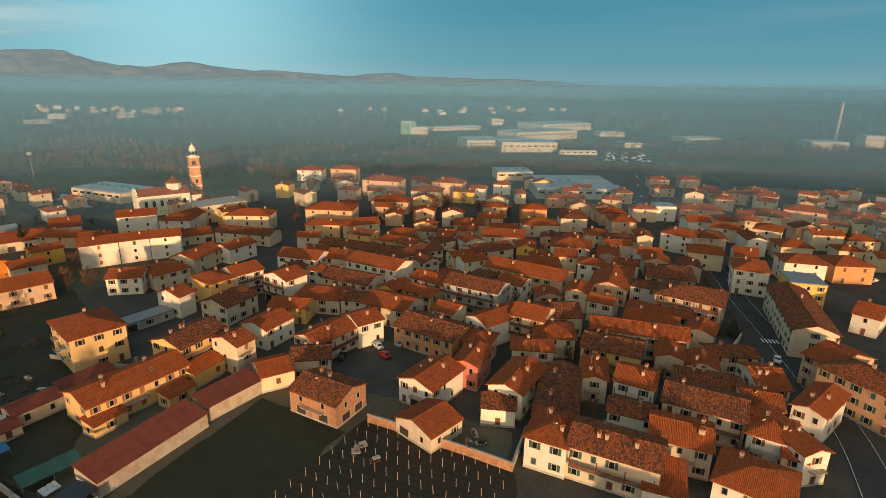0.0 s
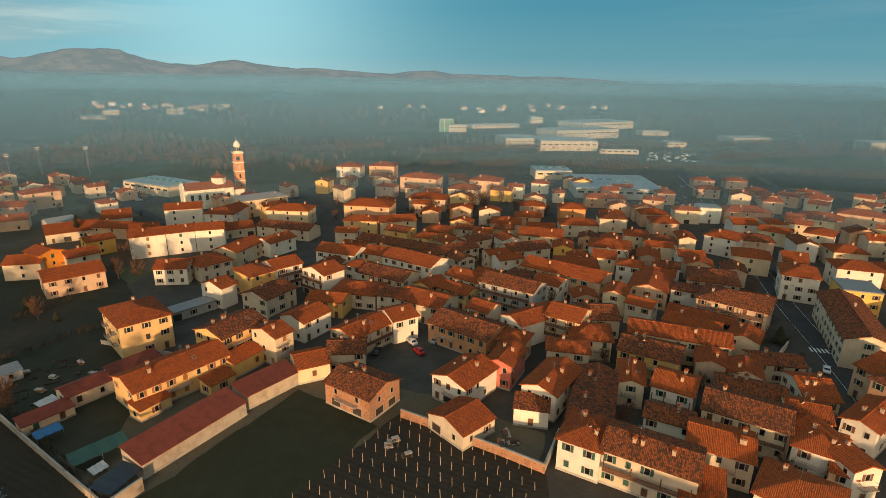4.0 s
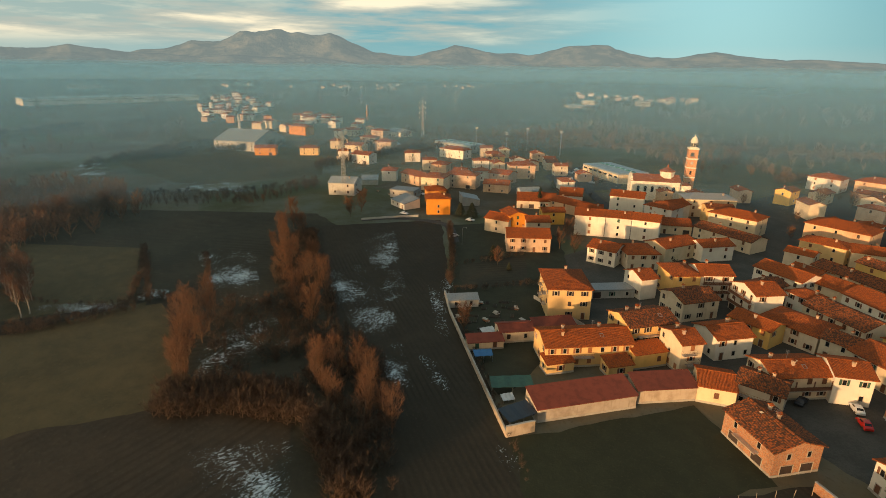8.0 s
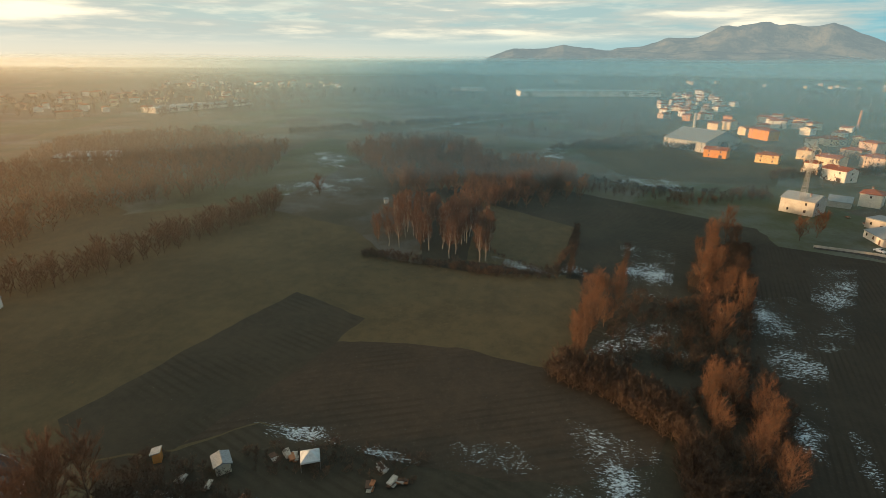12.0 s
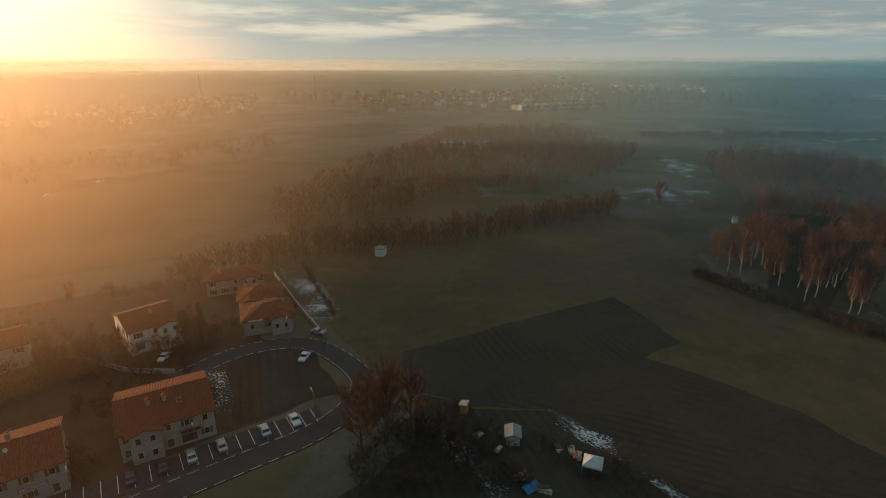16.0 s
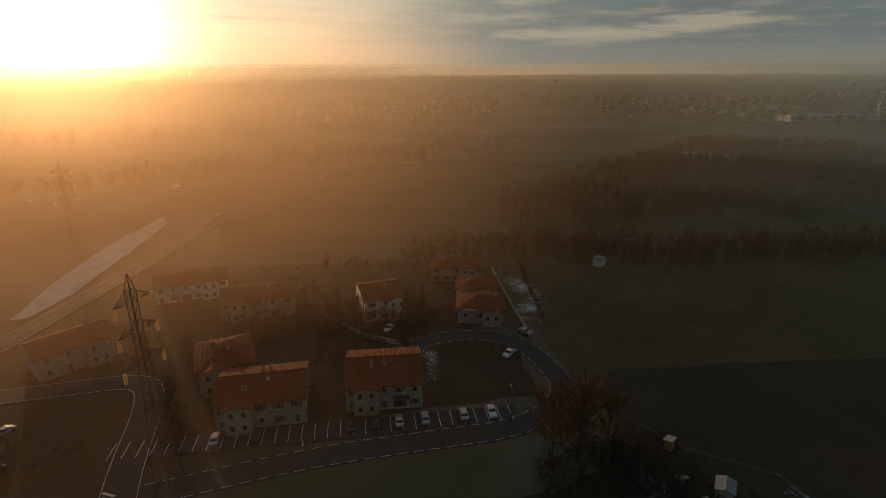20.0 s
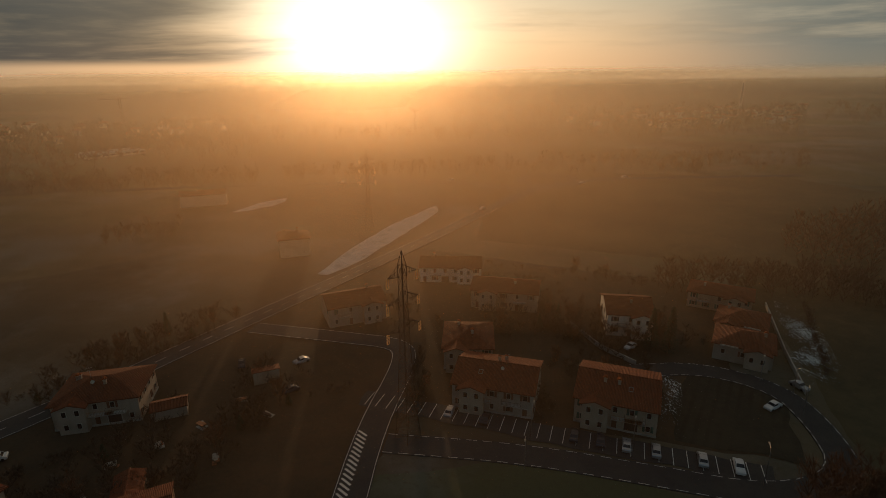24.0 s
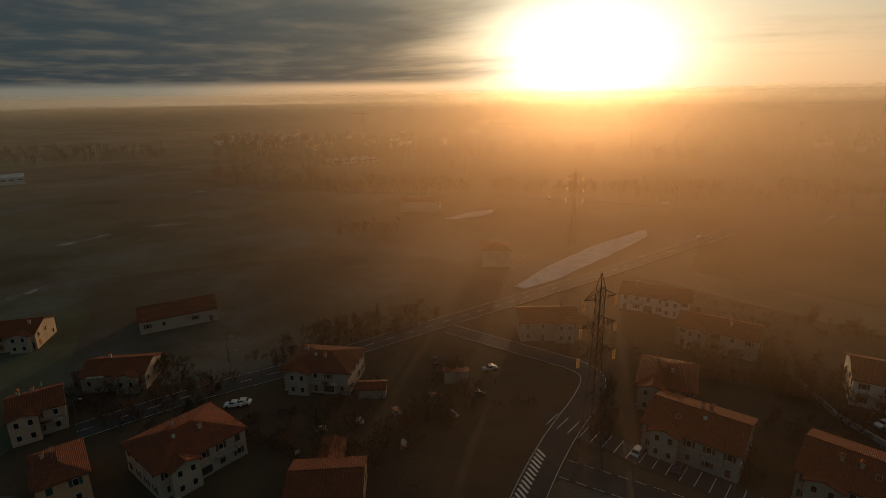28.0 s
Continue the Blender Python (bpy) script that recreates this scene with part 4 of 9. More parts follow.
house(47.7, 279.8, -2, 12.9, 11.7, 8.2, "h", "o", "n", 0)
house(46.9, 254.8, -0, 17.3, 11.7, 6.1, "h", "c", "n", 0)
house(28.3, 292.4, -2, 12.9, 10.5, 6.1, "h", "p", "n", 0)
house(12.5, 253.2, -5, 14.0, 11.7, 6.1, "h", "c", "n", 0)
house(24.1, 266.9, -7, 12.7, 10.5, 6.1, "h", "p", "n", 0)
house(65.2, 264.7, -2, 13.1, 10.5, 7.1, "h", "c", "d", 0)
house(73.3, 319.2, -4, 22.9, 10.5, 6.1, "h", "o", "n", 0)
house(112.5, 333.4, -6, 9.9, 10.5, 7.1, "h", "p", "n", 0)
house(70.1, 237.8, -8, 10.1, 10.5, 6.1, "h", "c", "n", 0)
house(77.8, 229.2, -9, 12.5, 11.7, 6.1, "h", "c", "d", 0)
house(167.5, 317.5, -14, 10.4, 10.5, 7.1, "h", "p", "n", 0)
house(-56.0, 264.0, -5, 23.3, 14.0, 10.2, "h", "p", "n", 0)
house(-56.0, 244.7, -0, 15.7, 9.3, 7.1, "h", "y", "n", 0)
house(-40.5, 250.0, 21, 17.6, 10.5, 6.1, "a", "c", "n", 0)
house(-39.1, 348.0, -15, 24.8, 14.0, 10.2, "h", "p", "n", 0)
house(-72.6, 394.1, -3, 18.6, 14.0, 10.2, "h", "p", "n", 0)
house(-98.9, 399.5, -3, 18.1, 14.0, 8.2, "h", "w", "n", 0)
house(3.6, 344.4, -13, 19.5, 14.0, 10.2, "h", "p", "n", 0)
house(-29.2, 299.5, -8, 21.0, 12.8, 7.1, "h", "p", "n", 0)
house(-10.1, 281.1, -3, 11.7, 9.3, 6.1, "h", "o", "n", 0)
house(-18.6, 234.3, -12, 10.9, 10.5, 6.1, "h", "o", "n", 0)
house(-9.8, 319.2, -7, 18.2, 12.8, 9.2, "h", "c", "n", 0)
house(-33.8, 214.4, -23, 36.4, 9.3, 5.1, "a", "c", "d", 0)
house(-31.0, 174.2, -24, 18.2, 10.5, 6.1, "a", "c", "d", 1)
house(-23.5, 188.7, -29, 22.1, 11.7, 7.1, "a", "w", "n", 1)
house(-53.3, 195.8, -16, 16.7, 10.5, 7.1, "a", "w", "n", 1)
house(-12.9, 204.2, 38, 25.4, 9.3, 6.1, "a", "c", "d", 1)
house(-2.8, 174.4, -35, 13.6, 9.3, 6.1, "a", "w", "n", 1)
house(-15.2, 153.2, -26, 15.1, 11.7, 6.1, "a", "c", "n", 1)
house(-65.7, 153.5, 65, 12.5, 10.5, 6.1, "a", "c", "d", 1)
house(-48.9, 137.8, 62, 10.6, 9.3, 6.1, "a", "w", "n", 1)
house(-36.4, 198.0, -16, 15.2, 10.5, 6.1, "a", "c", "n", 1)
house(-171.7, 225.7, 0, 36.2, 10.5, 5.1, "h", "p", "n", 0)
house(223.3, 278.4, -11, 15.3, 10.5, 6.1, "h", "p", "n", 0)
house(187.6, 234.3, -8, 13.7, 10.5, 6.1, "h", "c", "n", 0)
house(176.3, 353.7, -15, 11.9, 10.5, 6.1, "h", "p", "n", 0)
house(156.0, 390.1, -5, 13.9, 10.5, 6.1, "h", "p", "n", 0)
house(179.2, 392.1, -5, 13.9, 10.5, 6.1, "h", "p", "n", 0)
house(146.4, 356.5, -4, 13.5, 10.5, 6.1, "h", "p", "n", 0)
house(-46.1, -142.9, 174, 12.3, 14.0, 6.6, "a", "w", "m", 1)
house(-32.9, -101.8, 161, 16.2, 15.2, 6.1, "a", "t", "m", 2)
house(-7.4, -106.5, 166, 17.7, 14.0, 6.1, "a", "t", "m", 2)
house(-0.8, -124.5, 179, 12.0, 14.0, 6.1, "h", "t", "m", 2)
house(-12.9, -158.7, 169, 20.5, 11.7, 6.1, "a", "t", "m", 1)
house(-71.6, -126.6, 152, 13.2, 11.7, 4.6, "h", "t", "m", 1)
house(-77.1, -139.2, 149, 12.2, 11.7, 4.6, "h", "t", "m", 1)
house(-79.4, -157.7, 152, 17.5, 10.5, 5.1, "h", "t", "m", 1)
house(34.0, -148.3, -155, 17.1, 11.7, 6.1, "a", "t", "m", 1)
house(5.1, -181.7, 178, 21.5, 11.7, 5.6, "a", "w", "m", 1)
house(85.0, -62.0, -105, 17.3, 14.0, 6.1, "h", "t", "m", 2)
house(99.5, -46.6, -117, 7.8, 11.7, 6.1, "h", "o", "m", 2)
house(53.3, -64.8, -152, 13.3, 10.5, 4.1, "a", "o", "m", 2)
house(126.5, -58.1, -120, 9.8, 10.5, 6.1, "a", "t", "m", 2)
house(127.0, -78.5, -149, 15.1, 10.5, 4.6, "a", "t", "m", 1)
house(78.9, -99.3, -165, 16.5, 12.8, 6.1, "h", "t", "m", 2)
house(147.3, -112.5, -126, 22.7, 14.0, 4.1, "a", "t", "m", 1)
house(177.5, -81.6, -142, 14.1, 12.8, 5.1, "a", "t", "m", 1)
house(-112.6, 103.7, 57, 9.3, 3.5, 2.5, "s", "g", "g", 1)
house(-88.1, 100.5, 59, 9.4, 5.8, 3.3, "a", "c", "r", 2)
house(-89.5, 90.6, 59, 9.5, 3.5, 2.3, "s", "c", "r", 2)
house(-88.8, 146.6, 55, 15.0, 5.8, 2.7, "f", "g", "g", 1)
house(-83.4, 111.3, 60, 11.8, 4.7, 2.7, "s", "c", "r", 2)
# unseen eastern houses, added so their shadows fall across the village
house(75.8, -12.6, -117, 10.6, 6.9, 6.5, "h", "c", "n", 2)
house(69.7, 12.2, -117, 11.5, 8.3, 6.7, "h", "c", "d", 2)
house(97.5, 4.9, -27, 10.0, 7.2, 8.6, "a", "c", "d", 2)
house(142.8, 12.4, -120, 12.1, 7.0, 8.0, "b", "p", "n", 1)
house(134.7, 59.1, -74, 9.6, 8.2, 7.5, "a", "y", "d", 1)
house(45.7, 17.9, -36, 9.3, 8.9, 8.3, "a", "c", "n", 2)
house(152.9, 24.3, -120, 12.8, 8.1, 7.2, "a", "p", "n", 1)
house(128.7, 40.5, -74, 11.3, 7.3, 6.8, "h", "c", "n", 1)
house(70.9, 27.7, -36, 11.0, 7.0, 7.1, "b", "p", "n", 2)
house(78.4, 4.1, -117, 9.8, 7.1, 6.9, "a", "c", "d", 2)
house(179.7, 53.4, -74, 12.5, 8.3, 7.7, "a", "p", "n", 1)
house(117.5, 53.6, -74, 11.7, 7.2, 8.9, "a", "p", "n", 1)
house(166.4, 57.5, -74, 10.9, 7.7, 8.8, "a", "p", "n", 1)
house(159.0, 42.5, -74, 12.1, 8.8, 6.6, "a", "y", "d", 1)
house(167.7, 83.6, -74, 10.2, 7.4, 6.7, "h", "p", "n", 1)
house(110.5, -10.8, -117, 11.2, 7.4, 6.9, "a", "c", "n", 2)
house(74.5, 125.5, -6, 11.9, 6.5, 5.0, "a", "c", "d", 1)
house(1.9, 236.2, -5, 7.9, 8.1, 5.3, "a", "c", "n", 0)
house(2.2, 146.8, -32, 7.1, 7.8, 6.9, "a", "c", "n", 1)
house(82.5, 206.7, -9, 9.4, 8.1, 6.8, "a", "w", "n", 0)
house(-43.6, 182.8, -24, 7.1, 7.1, 6.0, "h", "w", "n", 1)
house(-1.7, 221.7, 38, 11.2, 8.0, 5.9, "a", "c", "d", 0)
house(82.3, 197.1, 73, 7.6, 8.9, 6.7, "a", "p", "n", 1)
house(49.9, 154.7, -33, 7.9, 6.5, 6.9, "a", "c", "n", 1)
house(-23.2, 221.0, -23, 7.6, 8.9, 6.7, "h", "y", "n", 0)
house(24.7, 171.6, -32, 8.8, 8.4, 6.5, "a", "w", "n", 1)
house(-15.7, 167.9, 55, 9.1, 6.7, 5.7, "a", "y", "n", 1)
house(23.2, 123.7, -7, 10.1, 6.9, 7.0, "h", "c", "n", 1)
house(-6.5, 194.7, 38, 7.0, 7.4, 6.1, "b", "c", "d", 1)
house(6.7, 202.7, 25, 9.0, 6.7, 6.0, "a", "c", "n", 1)
house(55.9, 192.5, -23, 8.3, 8.1, 6.8, "h", "w", "n", 1)
house(11.0, 195.4, 25, 9.9, 6.8, 6.6, "a", "w", "n", 1)
house(64.4, 119.2, -21, 7.1, 7.7, 5.5, "b", "c", "n", 1)
house(34.8, 216.3, 82, 9.9, 7.6, 5.9, "a", "y", "n", 0)
house(47.9, 231.6, 75, 8.9, 7.8, 5.7, "a", "p", "d", 0)
house(57.0, 228.3, -15, 8.3, 8.9, 6.0, "b", "c", "n", 0)
house(34.2, 163.4, 2, 7.2, 6.9, 5.4, "b", "p", "n", 1)
house(94.1, 195.0, 73, 10.9, 7.8, 5.6, "a", "p", "d", 0)
house(39.0, 203.6, 85, 7.2, 8.3, 5.3, "a", "w", "n", 1)
house(-50.3, 207.5, -16, 10.0, 9.0, 5.5, "a", "c", "n", 1)
house(89.4, 165.6, -34, 8.8, 7.2, 5.4, "a", "y", "n", 1)
house(49.0, 203.5, 75, 9.6, 8.5, 6.4, "b", "c", "n", 1)
house(72.8, 137.6, 57, 8.5, 7.3, 5.8, "a", "c", "n", 1)
house(11.8, 222.4, 25, 8.0, 8.8, 6.5, "b", "w", "n", 0)
house(74.1, 219.0, -9, 10.6, 7.0, 6.6, "a", "c", "n", 0)
house(-46.1, 152.4, -8, 11.5, 7.6, 5.4, "a", "y", "n", 1)
house(-27.4, 157.5, -8, 7.1, 7.7, 5.7, "a", "c", "d", 1)
house(11.4, 240.6, -5, 9.0, 6.9, 6.1, "a", "p", "d", 0)
house(-35.3, 230.1, -23, 11.3, 8.4, 6.5, "a", "y", "d", 0)
house(67.7, 210.2, 75, 11.0, 8.1, 5.1, "a", "p", "n", 0)
house(3.8, 180.6, -35, 8.2, 7.4, 5.2, "a", "c", "n", 1)
house(-12.1, 217.6, 128, 7.9, 8.8, 5.7, "a", "c", "n", 0)
house(69.4, 193.8, -17, 9.3, 7.2, 6.3, "a", "w", "d", 1)
house(44.5, 164.0, 67, 9.1, 6.8, 7.0, "a", "c", "n", 1)
house(-55.1, 182.8, 74, 10.1, 7.6, 5.7, "a", "c", "d", 1)
house(57.8, 122.4, 69, 8.1, 6.5, 6.2, "a", "p", "n", 1)
house(-6.5, 239.9, -12, 7.6, 7.0, 5.7, "a", "c", "d", 0)
house(64.6, 186.1, -23, 10.7, 7.3, 6.0, "a", "p", "n", 1)
house(-6.2, 163.9, -35, 11.6, 7.4, 5.5, "a", "y", "n", 1)
house(10.2, 128.9, -23, 7.0, 7.4, 6.3, "h", "p", "n", 1)
house(68.8, 170.7, -23, 8.9, 7.6, 6.2, "h", "w", "d", 1)
house(14.6, 178.0, 58, 7.2, 7.9, 6.4, "h", "y", "d", 1)
house(212.9, 266.1, -11, 9.2, 8.3, 5.9, "a", "c", "d", 0)
house(-66.4, 288.2, -5, 9.8, 6.9, 5.7, "b", "p", "n", 0)
house(-25.2, 271.5, 87, 10.8, 8.5, 5.9, "a", "p", "n", 0)
house(13.0, 327.8, -13, 12.9, 8.4, 7.1, "a", "y", "d", 0)
house(31.6, 311.6, -2, 12.6, 8.0, 5.9, "b", "c", "n", 0)
house(115.8, 348.4, 84, 12.6, 7.5, 5.6, "a", "p", "n", 0)
house(-59.1, 330.6, -15, 12.5, 8.0, 6.9, "h", "p", "n", 0)
house(175.4, 341.6, 75, 10.6, 7.7, 5.6, "a", "p", "n", 0)
house(160.0, 340.8, -15, 10.1, 6.9, 7.2, "h", "c", "n", 0)
house(171.1, 218.2, -9, 9.5, 8.4, 5.9, "h", "c", "n", 0)
house(-31.1, 282.5, -8, 9.6, 7.2, 7.2, "a", "p", "n", 0)
house(-52.5, 286.9, 85, 12.1, 8.8, 7.2, "h", "w", "n", 0)
house(-46.6, 371.4, -15, 12.2, 7.3, 6.3, "a", "w", "d", 0)
house(-147.0, 217.5, 35, 11.5, 8.6, 7.1, "a", "c", "n", 0)
house(189.3, 308.9, -43, 9.7, 8.2, 7.6, "a", "c", "n", 0)
house(-28.6, 314.5, -8, 10.1, 8.0, 7.4, "a", "c", "n", 0)
house(-145.8, 285.0, 134, 10.3, 7.0, 6.6, "a", "p", "n", 0)
house(108.4, 286.1, -4, 12.7, 8.5, 7.4, "h", "c", "n", 0)
house(-107.9, 266.7, 44, 12.7, 7.4, 7.6, "a", "y", "d", 0)
house(67.7, 364.8, -4, 12.4, 7.9, 7.0, "b", "y", "n", 0)
house(4.9, 268.7, -5, 10.6, 6.9, 7.5, "b", "c", "n", 0)
house(-58.5, 226.2, -0, 9.5, 7.1, 6.2, "a", "c", "n", 0)
house(194.0, 258.8, -33, 12.2, 6.7, 6.5, "a", "y", "n", 0)
house(-101.1, 337.5, 87, 11.9, 8.2, 7.9, "a", "y", "d", 0)
house(47.5, 330.0, 86, 11.7, 6.6, 6.5, "h", "c", "n", 0)
house(67.5, 276.5, -2, 11.0, 8.4, 6.6, "h", "p", "n", 0)
house(153.8, 326.5, -14, 10.5, 7.9, 8.0, "b", "c", "d", 0)
house(171.8, 328.4, 76, 10.0, 8.9, 7.0, "a", "y", "n", 0)
house(-89.6, 356.1, 87, 12.0, 8.8, 5.9, "a", "c", "d", 0)
house(21.9, 336.3, -13, 10.1, 6.9, 7.8, "a", "w", "n", 0)
house(28.5, 246.9, -5, 12.7, 7.6, 5.8, "a", "c", "n", 0)
house(-63.0, 350.5, -15, 11.1, 8.7, 7.6, "b", "c", "d", 0)
house(169.4, 272.1, -34, 11.1, 7.5, 7.4, "h", "c", "d", 0)
house(-131.3, 294.1, 134, 9.8, 8.4, 6.2, "a", "p", "n", 0)
house(-12.8, 359.5, 77, 9.7, 8.8, 6.1, "a", "p", "n", 0)
house(-82.3, 313.8, 134, 12.8, 7.9, 7.7, "a", "c", "d", 0)
house(-41.7, 328.5, -15, 9.2, 7.0, 6.6, "a", "p", "d", 0)
house(136.8, 229.2, 81, 12.9, 7.8, 7.4, "a", "w", "d", 0)
house(180.9, 207.5, -8, 13.0, 8.5, 6.1, "a", "c", "n", 0)
house(-11.0, 303.6, -7, 12.5, 7.1, 7.6, "b", "y", "d", 0)
house(119.1, 202.6, 69, 12.8, 8.0, 8.0, "b", "c", "n", 0)
house(171.2, 246.3, -8, 11.7, 8.4, 8.0, "b", "p", "d", 0)
house(89.9, 347.1, -6, 11.9, 6.6, 7.4, "a", "w", "d", 0)
house(136.1, 249.3, -37, 12.5, 8.4, 6.6, "a", "c", "n", 0)
house(86.9, 286.4, -2, 11.3, 6.6, 7.2, "b", "p", "n", 0)
house(39.1, 355.7, -13, 10.9, 8.3, 7.0, "h", "w", "n", 0)
house(-69.5, 367.7, -3, 12.5, 8.2, 7.1, "a", "p", "d", 0)
house(-9.4, 271.6, -3, 9.5, 6.6, 7.7, "b", "p", "n", 0)
house(89.4, 232.1, 81, 12.2, 6.7, 7.1, "a", "c", "n", 0)
house(76.3, 296.9, -4, 11.9, 8.0, 6.1, "b", "p", "n", 0)
house(61.9, 376.9, 86, 9.2, 9.0, 6.2, "a", "y", "d", 0)
house(156.1, 266.3, -34, 10.3, 7.5, 6.3, "a", "c", "n", 0)
house(-16.8, 376.3, -15, 10.6, 8.7, 5.8, "a", "p", "n", 0)
house(79.8, 335.7, -4, 9.7, 8.5, 7.4, "a", "p", "n", 0)
house(141.4, 263.2, 88, 11.9, 8.2, 7.5, "h", "c", "n", 0)
house(-8.4, 248.0, -12, 9.9, 6.8, 6.6, "b", "y", "n", 0)
house(173.6, 236.6, -8, 13.0, 8.7, 7.6, "a", "c", "n", 0)
house(-119.9, 323.2, 134, 11.9, 7.2, 6.7, "a", "p", "n", 0)
house(-156.9, 201.1, 52, 10.6, 7.7, 6.2, "a", "y", "n", 0)
house(-250.5, 315.0, 144, 9.5, 8.6, 5.9, "b", "c", "d", 0)
house(-271.1, 301.5, 54, 10.6, 8.8, 6.5, "b", "w", "d", 0)
house(-310.0, 327.7, 144, 8.2, 7.6, 7.2, "a", "c", "n", 0)
house(-209.9, 299.0, 144, 9.0, 8.7, 5.1, "a", "p", "n", 0)
house(-262.5, 327.9, 54, 8.7, 8.0, 5.4, "a", "c", "n", 0)
house(-324.2, 320.7, 54, 10.2, 7.7, 7.3, "a", "c", "n", 0)
house(-260.0, 235.0, 31, 9.0, 7.7, 6.9, "a", "w", "n", 0)
house(-291.7, 301.9, 54, 8.9, 7.8, 6.0, "a", "y", "d", 0)
house(-257.2, 301.6, 144, 8.8, 8.8, 6.0, "a", "p", "n", 0)
house(201.9, 207.4, -8, 12.8, 6.7, 7.7, "b", "c", "n", 0)
house(186.9, 334.6, -43, 11.5, 7.9, 7.1, "a", "p", "d", 0)
house(220.5, 208.5, -8, 12.3, 7.3, 6.6, "b", "p", "n", 0)
house(237.4, 237.3, -11, 10.4, 7.0, 7.8, "a", "p", "d", 0)
house(271.0, 350.4, 47, 11.8, 7.1, 6.9, "a", "c", "d", 0)
house(262.3, 267.2, -11, 11.2, 8.0, 6.7, "a", "c", "n", 0)
house(189.5, 185.5, 85, 12.6, 8.3, 7.5, "a", "p", "n", 0)
house(201.6, 229.7, -8, 11.6, 7.2, 7.4, "a", "p", "d", 0)
house(217.4, 253.6, -11, 11.1, 8.2, 7.0, "h", "c", "d", 0)
house(263.3, 287.1, 79, 11.1, 7.5, 6.9, "a", "y", "n", 0)
house(243.6, 334.6, 47, 11.4, 8.8, 6.0, "a", "c", "n", 0)
house(212.3, 306.9, 47, 10.0, 7.2, 7.4, "a", "y", "d", 0)
house(270.5, 316.2, 79, 11.2, 8.2, 8.0, "a", "p", "n", 0)
house(207.6, 238.1, -8, 12.1, 6.8, 6.6, "a", "w", "n", 0)
house(227.1, 329.8, -43, 9.9, 7.3, 7.9, "a", "c", "n", 0)
house(204.3, 337.9, -43, 10.4, 8.9, 6.2, "a", "c", "n", 0)
house(242.6, 313.1, -11, 11.5, 6.7, 6.0, "h", "p", "n", 0)
house(222.2, 316.1, -43, 9.6, 6.8, 6.4, "a", "c", "n", 0)
house(160.4, 278.1, 56, 12.8, 8.5, 5.9, "b", "c", "n", 0)
house(205.3, 350.0, -43, 11.1, 7.4, 6.9, "h", "p", "n", 0)
house(179.3, 187.4, 85, 9.3, 8.2, 7.8, "a", "c", "n", 0)
house(244.5, 288.9, -11, 10.7, 8.6, 6.8, "h", "p", "n", 0)
house(252.5, 340.8, -43, 12.8, 7.6, 6.7, "a", "c", "n", 0)
house(248.7, 265.5, -11, 11.9, 6.7, 5.6, "a", "p", "d", 0)
house(237.9, 248.0, -11, 11.1, 8.3, 7.7, "b", "y", "n", 0)
house(240.9, 301.0, -11, 10.1, 6.9, 7.9, "b", "c", "n", 0)

house(-719.8, 248.1, 50, 10.1, 8.7, 7.2, "a", "o", "n", 0)
house(-701.9, 289.8, 61, 9.8, 8.0, 8.0, "h", "o", "n", 0)
house(-736.4, 280.6, 148, 10.9, 7.8, 7.2, "h", "w", "n", 0)
house(-506.8, 284.2, 136, 11.0, 7.6, 7.5, "h", "w", "n", 0)
house(-511.3, 304.0, 55, 11.3, 9.1, 6.4, "h", "c", "n", 0)
house(-518.8, 330.4, 149, 10.2, 9.1, 6.8, "a", "c", "n", 0)
house(-383.8, 219.5, 139, 9.1, 8.5, 6.4, "h", "w", "n", 0)
house(-438.7, 242.6, 145, 10.3, 9.2, 7.1, "h", "c", "n", 0)
house(-407.6, 286.5, 143, 11.7, 8.9, 3.5, "s", "g", "g", -1)
house(-340.5, 255.5, 56, 11.9, 9.3, 7.1, "h", "w", "n", 0)
house(-303.3, 242.9, 54, 9.9, 7.6, 7.7, "h", "c", "n", 0)
house(-286.3, 277.9, 57, 11.4, 8.3, 6.1, "h", "w", "n", 0)
house(-265.8, 274.9, 149, 11.6, 7.6, 7.2, "a", "c", "n", 0)
house(-281.8, 336.5, 146, 10.7, 9.3, 6.4, "a", "p", "n", 0)
house(-232.1, 302.5, 55, 9.0, 7.7, 7.0, "a", "c", "n", 0)
house(-200.4, 267.9, 145, 10.8, 7.8, 5.9, "h", "w", "n", 0)
house(-209.5, 195.7, 147, 11.9, 9.3, 3.1, "s", "g", "g", -1)
house(-289.5, 198.6, 139, 10.9, 9.4, 6.9, "h", "w", "n", 0)
house(-286.5, 181.3, 55, 10.3, 8.0, 3.0, "s", "g", "g", -1)
house(-203.7, 237.7, 59, 12.0, 8.1, 3.1, "a", "g", "g", -1)
house(-253.7, 246.6, 56, 10.4, 8.9, 6.6, "h", "w", "n", 0)

# ---- fields ----
field("yard", YARD, [(-120.7, 135.8), (-123.1, 199.4), (-112.9, 371.0), (6.3, 416.8), (156.9, 474.8), (217.0, 397.4), (282.0, 284.3), (97.7, 77.2), (34.8, 59.7), (10.9, 74.8), (15.0, 96.8), (-10.5, 108.9), (-36.5, 117.5), (-45.6, 111.6), (-72.1, 108.5)], 0.03, "trodden gravel and paved yards between the houses")
field("garden_ground", GARDEN_SOIL, [(-182.5, 158.1), (-170.8, 186.0), (-139.2, 184.9), (-103.2, 145.7), (-88.6, 121.0), (-74.7, 96.7), (-69.9, 79.1), (-71.5, 77.1), (-92.8, 88.1), (-122.0, 106.2)], 0.035, "dark trodden gardens and lawns at the village edge")
